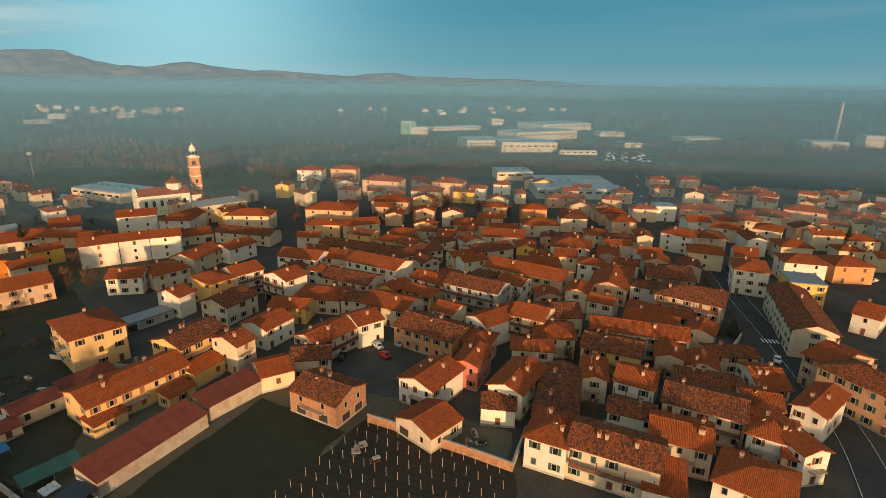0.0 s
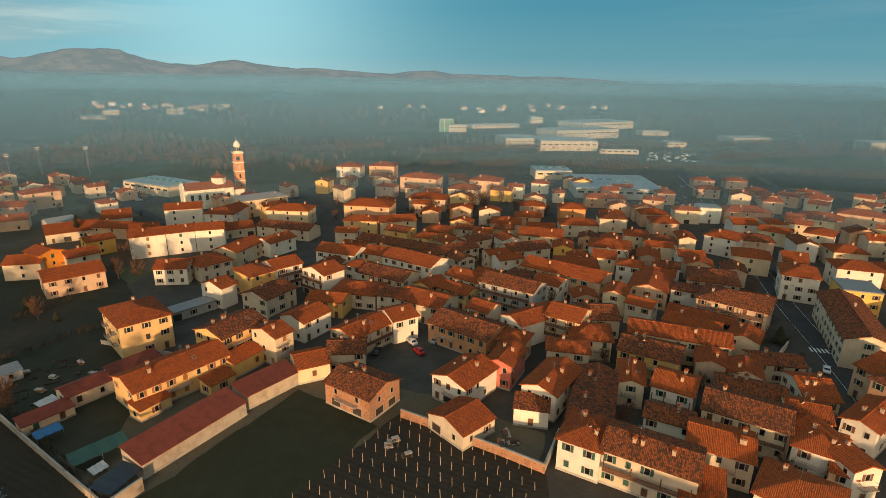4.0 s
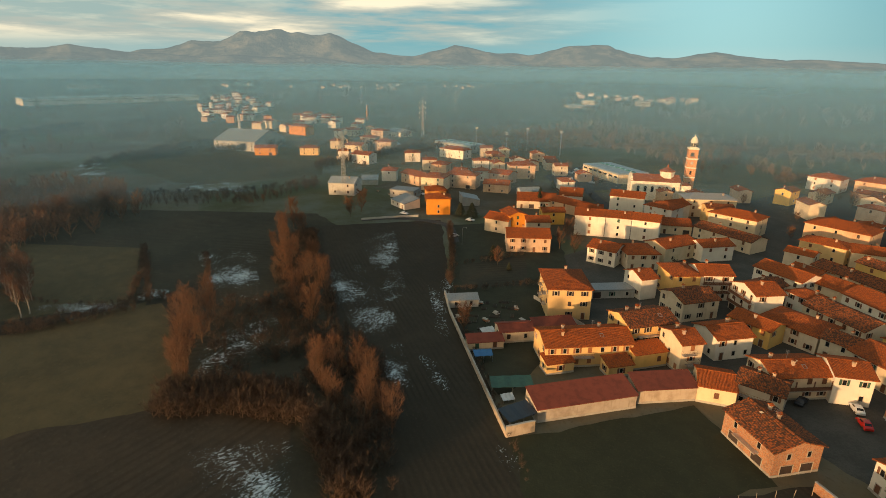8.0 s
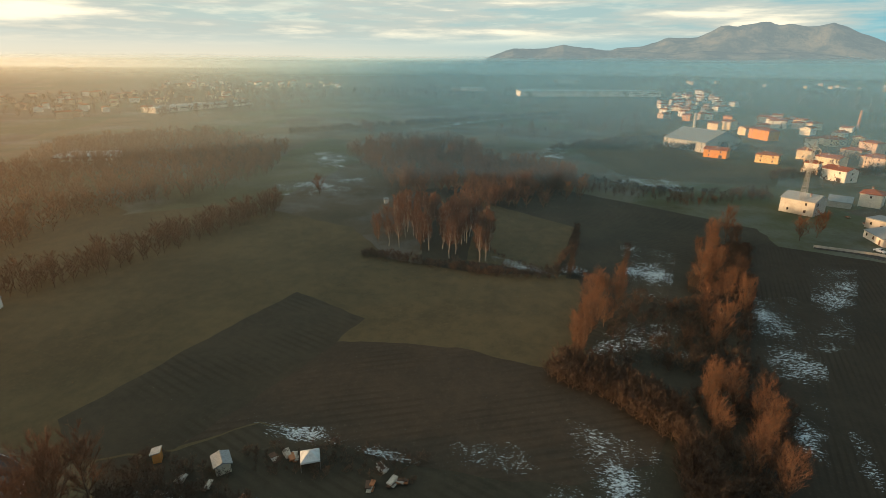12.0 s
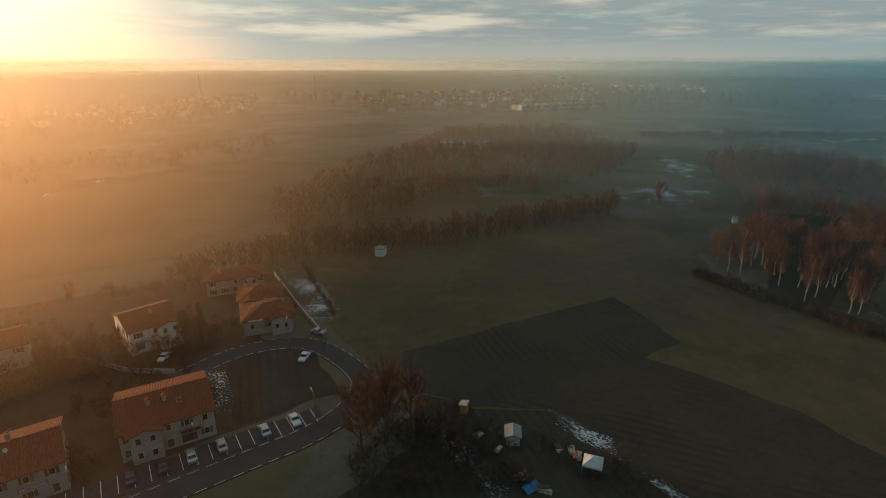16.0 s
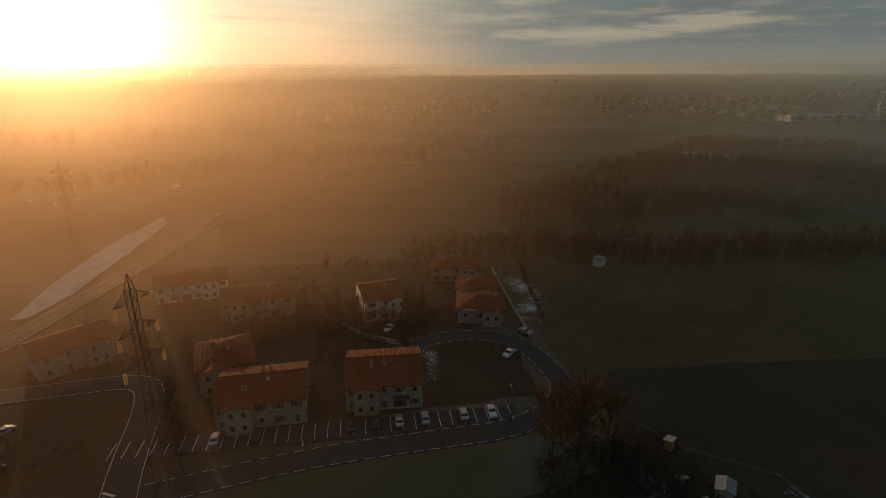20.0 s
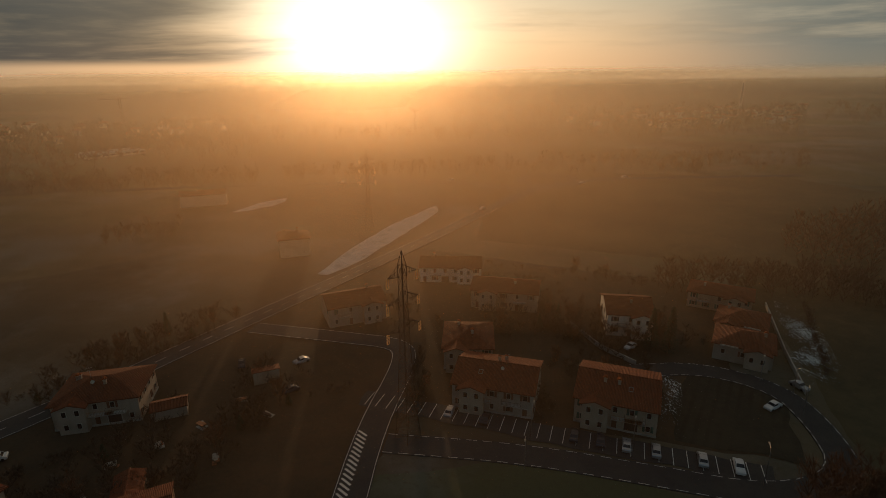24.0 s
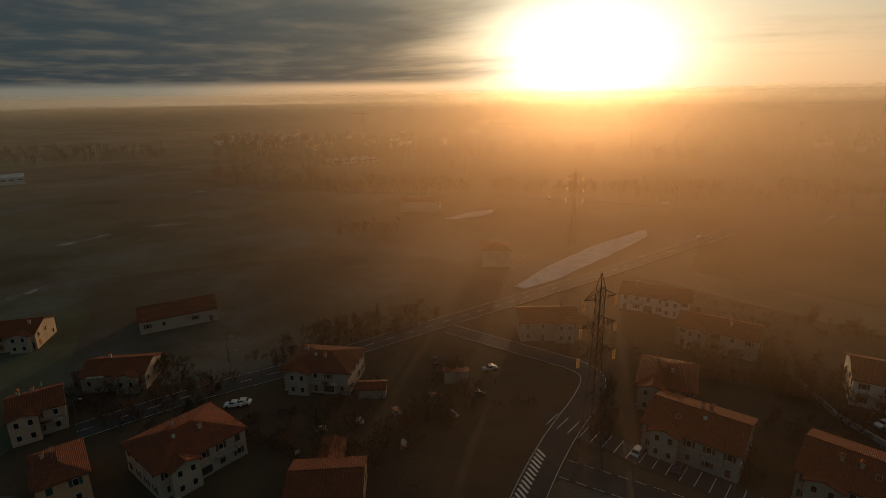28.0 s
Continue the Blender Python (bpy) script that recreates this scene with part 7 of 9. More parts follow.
def church(x, y, angle):
    t = thing("church", x, y, angle, "pale plastered church with clay tile roofs and low dome", "church")
    L, W, h = 26.0, 13.0, 11.0
    b = Build()
    body_mesh(b, L, W, h, "a", 0.42)
    b.box(L / 2 + 3.0, 0, 0, 6.5, 8.5, 9.0)
    b.done("nave", [STONE], t)
    b = Build()
    roof_mesh(b, L, W, h, "a", 0.5, 0.25, 0.42)
    b.done("roof", [ROOF["n"]], t)
    b = Build()
    roof_mesh(b, 6.5, 8.5, 9.0, "h", 0.4)
    ob = b.done("apse_roof", [ROOF["n"]], t)
    ob.matrix_basis = pose(L / 2 + 3.0, 0, 0)
    b = Build()
    o = -L / 2 - 0.4
    for y0, y1, z0, z1 in ((-W / 2 - 0.3, W / 2 + 0.3, 0, h + 0.6), (-W / 2 + 1.2, W / 2 - 1.2, h + 0.6, h + 2.2), (-2.6, 2.6, h + 2.2, h + 3.4)):
        b.quadbox([(o, y0, z0), (o + 0.9, y0, z0), (o + 0.9, y1, z0), (o, y1, z0), (o, y0, z1), (o + 0.9, y0, z1), (o + 0.9, y1, z1), (o, y1, z1)])
    b.done("facade", [STONE], t)
    b = Build()
    b.lathe(6.5, 0, [(3.9, 11.5), (3.9, 15.6), (4.2, 15.7), (4.2, 16.0)], 8, 0, 0.39)
    b.done("drum", [STONE], t)
    b = Build()
    b.lathe(6.5, 0, [(4.5, 16.0), (4.4, 16.3), (0.5, 18.4), (0.45, 19.4), (0.1, 20.2)], 8, 0, 0.39)
    b.done("dome_roof", [ROOF["n"]], t)
    for k in range(7):
        b = Build()
        b.box(-L / 2 + 2.0 + k * 3.8, -W / 2 - 0.22, 0, 0.8, 0.45, h - 0.5)
        b.done("pilaster", [STONE], t)
    am = arch_mesh(1.5, 3.2, DARK)
    for k in range(6):
        shared("arched_window", am, t, pose(-L / 2 + 3.9 + k * 3.8, -W / 2, 5.0))
    shared("church_door", arch_mesh(2.4, 4.2, SHUTTER[0]), t, pose(o, 0, 0, 0, 0, -90))
    return t


campanile(CX, CY, 35).scale = (1.06, 1.06, 1.03)
church(-154.5, 288.8, 38)

# ---- works, sheds and masts in the distance ----
PANEL = plain("pale_cladding", (0.44, 0.41, 0.36), 0.6, 0, 0.15, 0.15)
GLASSGREEN = plain("green_glazing", (0.05, 0.20, 0.16), 0.15, 0, 0.5, 0.3)
BLUEROOF = plain("pale_metal_roof", (0.34, 0.40, 0.43), 0.5, 0.2, 0.2, 0.25)


def works(p, q, depth, h, label, wall=None, roof=None, ribs=True):
    """A long industrial hall; p and q are the ends of its front foot."""
    P, Q = Vector(p), Vector(q)
    w = (Q - P).length
    a = math.atan2((Q - P).y, (Q - P).x)
    n = Vector((-math.sin(a), math.cos(a)))
    if n.dot(P) < 0:
        a += math.pi
        n = -n
    c = (P + Q) / 2 + n * depth / 2
    t = thing("factory", c.x, c.y, math.degrees(a), label, "factory", "factory halls")
    b = Build()
    b.box(0, 0, 0, w, depth, h)
    b.done("wall", [wall or PANEL], t)
    b = Build()
    b.box(0, 0, h, w + 0.6, depth + 0.6, 0.7), b.box(0, 0, h + 0.7, w - 1.2, depth - 1.2, 0.1)
    b.done("roof", [roof or BLUEROOF], t)
    if ribs:
        n = min(9, max(3, int(w / 6)))
        rb = Build()
        rb.box(0, 0, 0, 0.7, 0.35, h - 0.2)
        me = rb.mesh("pier", [PANEL])
        for k in range(n + 1):
            shared("pier", me, t, pose(-w / 2 + w * k / n * 0.998, -depth / 2 - 0.12, 0))
        sk = Build()
        sk.box(0, 0, 0, w / n * 0.55, 1.6, 0.5)
        ms = sk.mesh("skylight", [GLASSGREEN if wall else FRAME])
        for k in range(n):
            shared("skylight", ms, t, pose(-w / 2 + w * (k + 0.5) / n, depth * 0.1, h + 0.75))
        wb = Build()
        wb.box(0, 0, 0, w / n * 0.6, 0.12, 1.1)
        mw = wb.mesh("window", [DARK])
        for k in range(n):
            shared("window", mw, t, pose(-w / 2 + w * (k + 0.5) / n, -depth / 2 - 0.03, h * 0.62))
    return t


works((25.6, 608.0), (68.6, 618.9), 45, 9.5, "long pale factory hall behind the fields")
works((62.1, 586.4), (123.0, 593.7), 45, 10, "long pale factory hall behind the fields")
works((93.7, 704.0), (182.2, 754.6), 45, 11, "tall pale factory hall behind the fields")
works((153.4, 859.1), (244.2, 918.7), 60, 11, "tall pale factory hall behind the fields")
works((-62.5, 784.4), (-42.3, 787.7), 18, 17, "green glazed office tower of the works", GLASSGREEN)
works((-48.8, 786.6), (-24.5, 790.6), 16, 9, "low pale office wing of the works")
works((309.4, 699.3), (362.1, 713.3), 30, 7, "low pale factory hall")
works((433.1, 641.7), (476.3, 641.4), 30, 10, "low pale plant building")
works((532.4, 689.7), (552.4, 686.0), 25, 14, "tall pale plant building")
works((226.1, 794.7), (263.3, 800.5), 25, 5, "low pale factory hall")
works((215.0, 649.0), (236.2, 651.7), 25, 5, "low pale factory hall")
works((-16.7, 850.6), (57.5, 885.4), 25, 5, "low pale factory hall")
works((84.3, 989.9), (105.1, 994.1), 20, 10, "square pale factory block")
works((122.0, 573.9), (161.0, 573.6), 8, 3.5, "row of white loading sheds")
works((60.1, 340.8), (114.9, 341.1), 55, 6, "wide workshop with pale metal roof", WALL["g"])
works((40.7, 406.9), (67.8, 409.2), 25, 6, "low workshop with flat roof", WALL["c"])
works((-227.8, 323.6), (-188.5, 306.9), 22, 6, "pale school building with flat ribbed roof", WALL["c"])
works((-1183.0, 61.0), (-1219.9, 358.6), 60, 11, "very long pale factory hall in the mist", WALL["w"])
works((-1389.0, -100.3), (-1389.1, -17.6), 30, 6, "low pale factory hall in the mist")
works((-1956.4, 216.5), (-1959.8, 297.2), 30, 9, "low pale factory hall in the mist")
works((-733.6, -465.3), (-882.7, -393.1), 25, 7, "long pale building in the mist")
works((-710.8, 983.4), (-682.8, 990.0), 30, 8, "pale building far out in the plain")
works((-619.7, 1038.9), (-590.5, 1045.9), 30, 9, "pale building far out in the plain")
works((-673.8, 876.4), (-635.9, 884.2), 30, 4, "pale building far out in the plain")
works((-714.9, -454.9), (-877.2, -396.9), 25, 7, "long pale terrace building in the mist")
works((-357.7, -312.8), (-368.9, -275.3), 25, 3, "low greenhouse in the fields")
works((-386.6, 316.2), (-342.1, 319.1), 18, 6, "long shed with pale roof", WALL["g"])
works((534.1, -258.9), (525.8, -274.3), 30, 6, "pale shed in the mist")
works((339.6, -468.9), (308.3, -508.8), 30, 3, "long pale greenhouse in the mist")
house(149.8, -295.4, 20, 24, 10, 6.5, "a", "c", "d", 0)
house(70.6, -208.4, 20, 12, 11, 7.5, "h", "c", "d", 0)


def mast(x, y, h, r0, r1, label, name="chimney_stack", mat=None, rings=()):
    t = thing(name, x, y, 0, label, name.replace("_", " "))
    b = Build()
    b.lathe(0, 0, [(r0, 0), (r1, h), (r1 * 0.7, h), (r1 * 0.7, h - 0.5)], 12)
    b.done("shaft", [mat or PANEL], t, smooth=False)
    for z, r, s in rings:
        b = Build()
        b.lathe(0, 0, [(r * 0.6, z - s), (r, z), (r, z + s * 0.6), (r * 0.7, z + s)], 14)
        b.done("platform", [mat or PANEL], t)
    return t


mast(543.3, 760.2, 54, 2.0, 1.6, "tall pale factory chimney", rings=((30, 3.2, 1.2),))
mast(459.7, 680.3, 28, 0.8, 0.6, "thin red factory chimney", mat=RUST)
mast(546.7, 691.5, 26, 0.8, 0.6, "thin red factory chimney", mat=RUST)
for k in range(9):
    mast(*(Vector((426.1, 629.9)).lerp(Vector((445.0, 626.9)), k / 8)), 11, 1.6, 1.6, "round pale factory silo", "silo")
mast(65.2, -711.6, 30, 2.0, 1.5, "concrete water tower in the haze", "water_tower", CONCRETE, ((27, 8.0, 3.5),))
mast(-1340.1, -730.5, 34, 2.0, 1.5, "concrete water tower in the haze", "water_tower", CONCRETE, ((31, 7.0, 3.0),))
mast(-494.2, -1018.7, 48, 3.0, 1.2, "distant church spire in the haze", "church_spire", CONCRETE, ((34, 3.2, 1.0),))
mast(-108.6, -700.0, 36, 0.9, 0.6, "distant radio mast in the haze", "radio_mast", RUST, ((33, 2.0, 1.5),))
mast(346.1, -1088.2, 44, 1.6, 0.7, "distant church spire in the haze", "church_spire", CONCRETE)
mast(1113.2, -2529.3, 40, 1.2, 2.4, "distant tower in the haze", "church_spire", CONCRETE)
mast(-659.6, 416.0, 20, 1.6, 1.2, "brick works chimney beside the houses", mat=BRICK2)
mast(-618.9, 221.7, 18, 1.6, 1.6, "pale round farm silo", "silo")


def crane(x, y, h, arm, angle):
    t = thing("tower_crane", x, y, angle, "thin tower crane in the haze", "crane")
    b = Build()
    b.box(0, 0, 0, 1.2, 1.2, h)
    b.done("tower", [RUST], t)
    b = Build()
    b.box(arm * 0.3, 0, h, arm * 1.3, 0.9, 0.9)
    b.bar((0, 0, h + 6), (arm * 0.8, 0, h + 1), 0.15), b.bar((0, 0, h), (0, 0, h + 6), 0.4)
    b.done("jib", [RUST], t)


crane(601.1, -944.8, 34, 36, 20)
crane(-930.9, -1256.5, 34, 36, 100)
crane(607.8, -949.4, 34, 30, 60)


def floodlight(x, y, h):
    t = thing("floodlight_mast", x, y, 40, "tall grey floodlight mast of the sports ground", "floodlight", "floodlights")
    b = Build()
    b.bar((0, 0, 0), (0, 0, h), 0.28, 0, 0.12, 8)
    b.done("pole", [METAL], t)
    for z in (h - 1.6, h - 0.4):
        b = Build()
        b.box(0, -0.1, z, 2.6, 0.4, 0.7)
        b.done("lamp_bank", [FRAME], t)


for fx, fy in ((-356.4, 340.0), (-310.7, 330.7), (-322.3, 369.9), (-289.9, 375.5), (-291.7, 378.7)):
    floodlight(fx, fy, 20)


# ---- power pylons ----
PALE_STEEL = plain("pale_galvanised_lattice", (0.46, 0.42, 0.37), 0.6, 0.1)


def pylon(x, y, h, angle, label, steel=None):
    t = thing("power_pylon", x, y, angle, label, "power pylon", "power pylons")
    b = Build()
    w0, w1 = h * 0.046, h * 0.014
    levels = 17

    def corner(k, s, q):
        w = w1 + (w0 - w1) * (1 - k / levels) ** 2.2
        return Vector((s * w, q * w, h * 0.93 * k / levels))
    cs = [(-1, -1), (1, -1), (1, 1), (-1, 1)]
    for k in range(levels):
        for i in range(4):
            (s, q), (s2, q2) = cs[i], cs[(i + 1) % 4]
            b.bar(corner(k, s, q), corner(k + 1, s, q), 0.07)
            b.bar(corner(k, s, q), corner(k + 1, s2, q2), 0.035), b.bar(corner(k, s2, q2), corner(k + 1, s, q), 0.035)
            b.bar(corner(k + 1, s, q), corner(k + 1, s2, q2), 0.05)
    for s, q in cs:
        b.bar(corner(levels, s, q), (0, 0, h), 0.07)
    b.done("lattice_tower", [steel or PALE_STEEL], t)
    ins = Build()
    for k in range(6):
        for xx in (-0.22, 0.22):
            ins.lathe(xx, 0, [(0.05, -0.3 * k - 0.30), (0.16, -0.3 * k - 0.24), (0.05, -0.3 * k - 0.02)], 8)
    ins.box(0, 0, -0.1, 0.6, 0.1, 0.1), ins.box(0, 0, -1.95, 0.6, 0.1, 0.1)
    mi = ins.mesh("insulator", [INSUL])
    for z, L in ((0.88, 0.088), (0.75, 0.095), (0.61, 0.10)):
        b = Build()
        for s in (-1, 1):
            tip = Vector((s * L * h, 0, h * z + 0.2))
            for q in (-1, 1):
                b.bar((s * w1, q * w1, h * z), tip, 0.06), b.bar((s * w1, q * w1, h * (z + 0.045)), tip, 0.06)
                for u in (0.33, 0.66):
                    p = Vector((s * w1, q * w1, h * z)).lerp(tip, u)
                    b.bar(p, Vector((s * w1, q * w1, h * (z + 0.045))).lerp(tip, u), 0.04)
            shared("insulator", mi, t, pose(tip.x, 0, tip.z))
        b.done("crossarm", [steel or PALE_STEEL], t)
    return t


def insulator_glass():
    m, N = material("glass_insulator")
    gloss = N.n("ShaderNodeBsdfPrincipled", Base_Color=(0.55, 0.36, 0.20, 1), Roughness=0.2)
    thin = N.n("ShaderNodeBsdfTranslucent", Color=(0.95, 0.75, 0.5, 1))
    mx = N.n("ShaderNodeMixShader", i0=0.7, i1=gloss.outputs[0], i2=thin.outputs[0])
    N.t.links.new(mx.outputs[0], N.n("ShaderNodeOutputMaterial").inputs[0])
    return m


INSUL = insulator_glass()
pylon(11.5, -90.9, 40, 48, "tall steel lattice power pylon beside the side street", RUST)
pylon(45.8, -246.4, 37, 10, "steel lattice power pylon in the misty field", RUST)
pylon(-268.3, 152.3, 36, 30, "steel lattice power pylon beside a white shed")
pylon(-460.8, 359.6, 34, 30, "distant steel lattice power pylon")
pylon(-722.3, 636.0, 34, 30, "distant steel lattice power pylon")
pylon(-470.1, 366.8, 40, 30, "distant steel lattice power pylon")
pylon(401.8, -432.0, 30, 40, "distant steel lattice power pylon")
pylon(536.4, -348.0, 28, 40, "distant steel lattice power pylon")
pylon(441.7, -474.1, 24, 40, "distant steel lattice power pylon")

# ---- walls, fences, gardens ----
def wall_run(pts, h, thick, mat, label, name="garden_wall"):
    t = thing(name, pts[0][0], pts[0][1], 0, label, "wall")
    ox, oy = pts[0]
    for (x1, y1), (x2, y2) in zip(pts, pts[1:]):
        L = math.hypot(x2 - x1, y2 - y1)
        a = math.atan2(y2 - y1, x2 - x1)
        b = Build()
        b.box((x1 + x2) / 2 - ox, (y1 + y2) / 2 - oy, 0, L + thick, thick, h, 0, a)
        b.done("wall_panel", [mat], t)
        b = Build()
        b.box((x1 + x2) / 2 - ox, (y1 + y2) / 2 - oy, h, L + thick + 0.1, thick + 0.12, 0.12, 0, a)
        b.done("coping", [CONCRETE], t)
        n = int(L / 6)
        for k in range(1, n):
            u = k / n
            b = Build()
            b.box(x1 + (x2 - x1) * u - ox, y1 + (y2 - y1) * u - oy, 0, 0.4, thick + 0.16, h - 0.05, 0, a)
            b.done("pier", [mat], t)


wall_run([(-60.2, 68.1), (-73.4, 75.5), (-90.6, 85.2), (-110.6, 96.6), (-122.2, 104.5)], 1.5, 0.25, WALL["b"], "old rendered wall round the kitchen gardens")
wall_run([(-60.0, 68.2), (-57.8, 73.7)], 2.6, 0.35, WALL["b"], "stained plaster wall at the field's corner")
wall_run([(-15.5, 99.5), (-9.5, 96.8), (-2.2, 92.7), (5.7, 88.9), (13.6, 84.7)], 2.0, 0.35, BRICKWALL, "old brick wall beside the vineyard")
wall_run([(13.6, 84.7), (17.8, 96.0)], 1.8, 0.3, WALL["b"], "rendered wall beside the yard")
wall_run([(69.9, 135.0), (79.0, 132.6), (87.3, 142.5)], 1.6, 0.3, WALL["c"], "curved garden wall beside the street")
wall_run([(-102.0, 125.0), (-77.1, 119.9)], 1.1, 0.2, WALL["g"], "low wall round the apartment house")
wall_run([(-30.6, -142.6), (-35.8, -128.7), (-42.5, -120.5)], 1.2, 0.2, WALL["g"], "low garden wall round the white villa")
wall_run([(-93.3, -157.2), (-82.9, -127.8), (-76.9, -108.3)], 1.2, 0.2, WALL["g"], "low garden wall along the lane")
wall_run([(-215.8, 131.0), (-209.2, 146.3), (-204.1, 156.4)], 1.0, 0.2, WALL["g"], "low wall beside the field")

TARPS = [plain("navy_sheet", (0.012, 0.020, 0.032), 0.5, 0, 0.8, 0.3), plain("green_sheet", (0.02, 0.075, 0.055), 0.6, 0, 0.8, 0.3), plain("blue_tarpaulin", (0.02, 0.13, 0.32), 0.5, 0, 0.8, 0.3), plain("white_sheeting", (0.55, 0.58, 0.58), 0.6, 0, 0.8, 0.3)]


def canopy(p, q, depth, h, mat, label, name="canopy"):
    """A sheeted lean-to on posts."""
    P, Q = Vector(p), Vector(q)
    w, a = (Q - P).length, math.atan2((Q - P).y, (Q - P).x)
    n = Vector((-math.sin(a), math.cos(a)))
    c = (P + Q) / 2 + n * depth / 2
    t = thing(name, c.x, c.y, math.degrees(a), label, "canopy")
    b = Build()
    k = 6
    for j in range(k + 1):
        x0, s0 = -w / 2 + w * j / k, -0.10 * (j % 2)
        b.v += [(x0, -depth / 2, h + s0), (x0, depth / 2, h + 0.5 + s0), (x0, depth / 2, h + 0.56 + s0), (x0, -depth / 2, h + 0.06 + s0)]
    for j in range(k):
        for e in range(4):
            b.f.append((4 * j + e, 4 * j + (e + 1) % 4, 4 * j + 4 + (e + 1) % 4, 4 * j + 4 + e))
    b.f += [(3, 2, 1, 0), (4 * k, 4 * k + 1, 4 * k + 2, 4 * k + 3)]
    b.i += [0] * len(b.f)
    b.done("sheet", [mat], t)
    for x in (-w / 2 + 0.1, 0, w / 2 - 0.1):
        for y, z in ((-depth / 2 + 0.1, h - 0.1), (depth / 2 - 0.1, h + 0.42)):
            b = Build()
            b.bar((x, y, 0), (x, y, z), 0.06)
            b.done("post", [METAL], t)
    return t


canopy((-60.6, 69.5), (-59.1, 76.5), 4.5, 2.5, TARPS[0], "dark navy sheeted lean-to against the wall")
canopy((-72.1, 75.9), (-66.4, 83.7), 4.0, 2.2, TARPS[1], "green sheeted garden canopy")
canopy((-84.8, 82.6), (-82.3, 86.6), 2.5, 2.0, TARPS[2], "blue tarpaulin over a garden store")
canopy((-93.5, 94.1), (-92.1, 97.9), 3.0, 0.8, TARPS[3], "white plastic sheeting over garden beds")
canopy((-68.3, 75.7), (-67.1, 78.3), 2.0, 0.8, TARPS[3], "white sheeting over stacked goods")
canopy((-64.5, -36.3), (-67.6, -35.4), 1.6, 0.25, TARPS[2], "bright blue tarpaulin over a stack of boards")


def bed(x, y, w, d, angle, mat, label):
    t = thing("garden_bed", x, y, angle, label, "garden bed", "garden beds")
    for s in (-1, 1):
        for o, L, turn in ((d / 2, w, 0), (w / 2, d, 90)):
            b = Build()
            b.box(0, 0, 0, L + 0.1, 0.08, 0.35)
            ob = b.done("board", [SHUTTER[2]], t)
            ob.matrix_basis = pose(0, s * o, 0) if not turn else pose(s * o, 0, 0, 0, 0, 90)
    b = Build()
    b.box(0, 0, 0, w, d, 0.28)
    b.done("soil", [mat], t)


r = random.Random(77)
GARDEN = [(-114.1, 103.4), (-103.3, 121.0), (-95.3, 111.4), (-93.8, 99.9), (-95.6, 89.7)]
for gx, gy in spots(GARDEN, 22, 78, 2.6):
    bed(gx, gy, r.uniform(1.5, 3.2), r.uniform(0.9, 1.4), 40 + r.choice((0, 90)), r.choice((PLOUGH, PLOUGH2, GRASS)), "wooden-edged kitchen garden bed")


def stack(x, y, seed, label):
    """A heap of loose boards and crates."""
    q = random.Random(seed)
    t = thing("board_stack", x, y, q.uniform(0, 180), label, "board stack", "stacks of boards")
    for k in range(7):
        b = Build()
        b.box(q.uniform(-0.5, 0.5), q.uniform(-0.4, 0.4), 0.12 * k, q.uniform(1.2, 2.4), q.uniform(0.5, 1.2), 0.12, 0, q.uniform(-0.3, 0.3))
        b.done("board", [q.choice((SHUTTER[3], RUST, CONCRETE, FRAME))], t)


for k, (sx, sy) in enumerate(((-15.8, 91.2), (-16.7, 89.8), (-12.8, 87.3), (-66.7, -53.8), (-70.0, -46.8), (-67.3, -39.4), (-67.4, -35.1), (-78.2, -37.8), (-78.6, -34.4), (-79.3, -35.9), (-71.4, -52.0), (-73.9, -14.8), (-74.4, -13.4), (-72.8, -18.6), (-77.2, -17.7), (-101.6, 107.3), (-109.2, 101.7), (-109.8, 108.2), (-100.3, 114.7), (-92.9, 109.9), (5.8, 92.0), (8.2, 93.0), (7.2, 95.7), (-106.1, 96.5), (-100.0, 101.3), (-252.6, 173.0), (-262.8, 171.9), (-237.0, 181.7))):
    stack(sx, sy, 100 + k, "untidy stack of weathered boards and crates")


def tent(x, y, angle, mat, label):
    t = thing("garden_gazebo", x, y, angle, label, "gazebo")
    b = Build()
    b.v += [(-1.7, -1.7, 2.1), (1.7, -1.7, 2.1), (1.7, 1.7, 2.1), (-1.7, 1.7, 2.1), (0, 0, 3.2), (-1.75, -1.75, 1.8), (1.75, -1.75, 1.8), (1.75, 1.75, 1.8), (-1.75, 1.75, 1.8)]
    b.f += [(0, 1, 4), (1, 2, 4), (2, 3, 4), (3, 0, 4), (5, 6, 1, 0), (6, 7, 2, 1), (7, 8, 3, 2), (8, 5, 0, 3)]
    b.i += [0] * 8
    b.done("cover", [mat], t)
    for s in (-1, 1):
        for q in (-1, 1):
            b = Build()
            b.bar((s * 1.7, q * 1.7, 0), (s * 1.7, q * 1.7, 2.1), 0.05)
            b.done("post", [METAL], t)


tent(-77.3, -30.7, 20, TARPS[3], "pale fabric garden gazebo on the allotment")
house(-74.9, -46.3, 35, 3.4, 2.6, 2.0, "a", "c", "g", 0, "blank")
house(-75.8, -59.1, 20, 1.6, 1.4, 2.0, "s", "o", "g", 0, "blank")
house(-131.4, -144.1, 20, 3.6, 3.2, 3.0, "f", "w", "g", 0, "blank")
house(-268.1, -52.7, 20, 2.6, 2.2, 2.2, "f", "w", "g", 0, "blank")

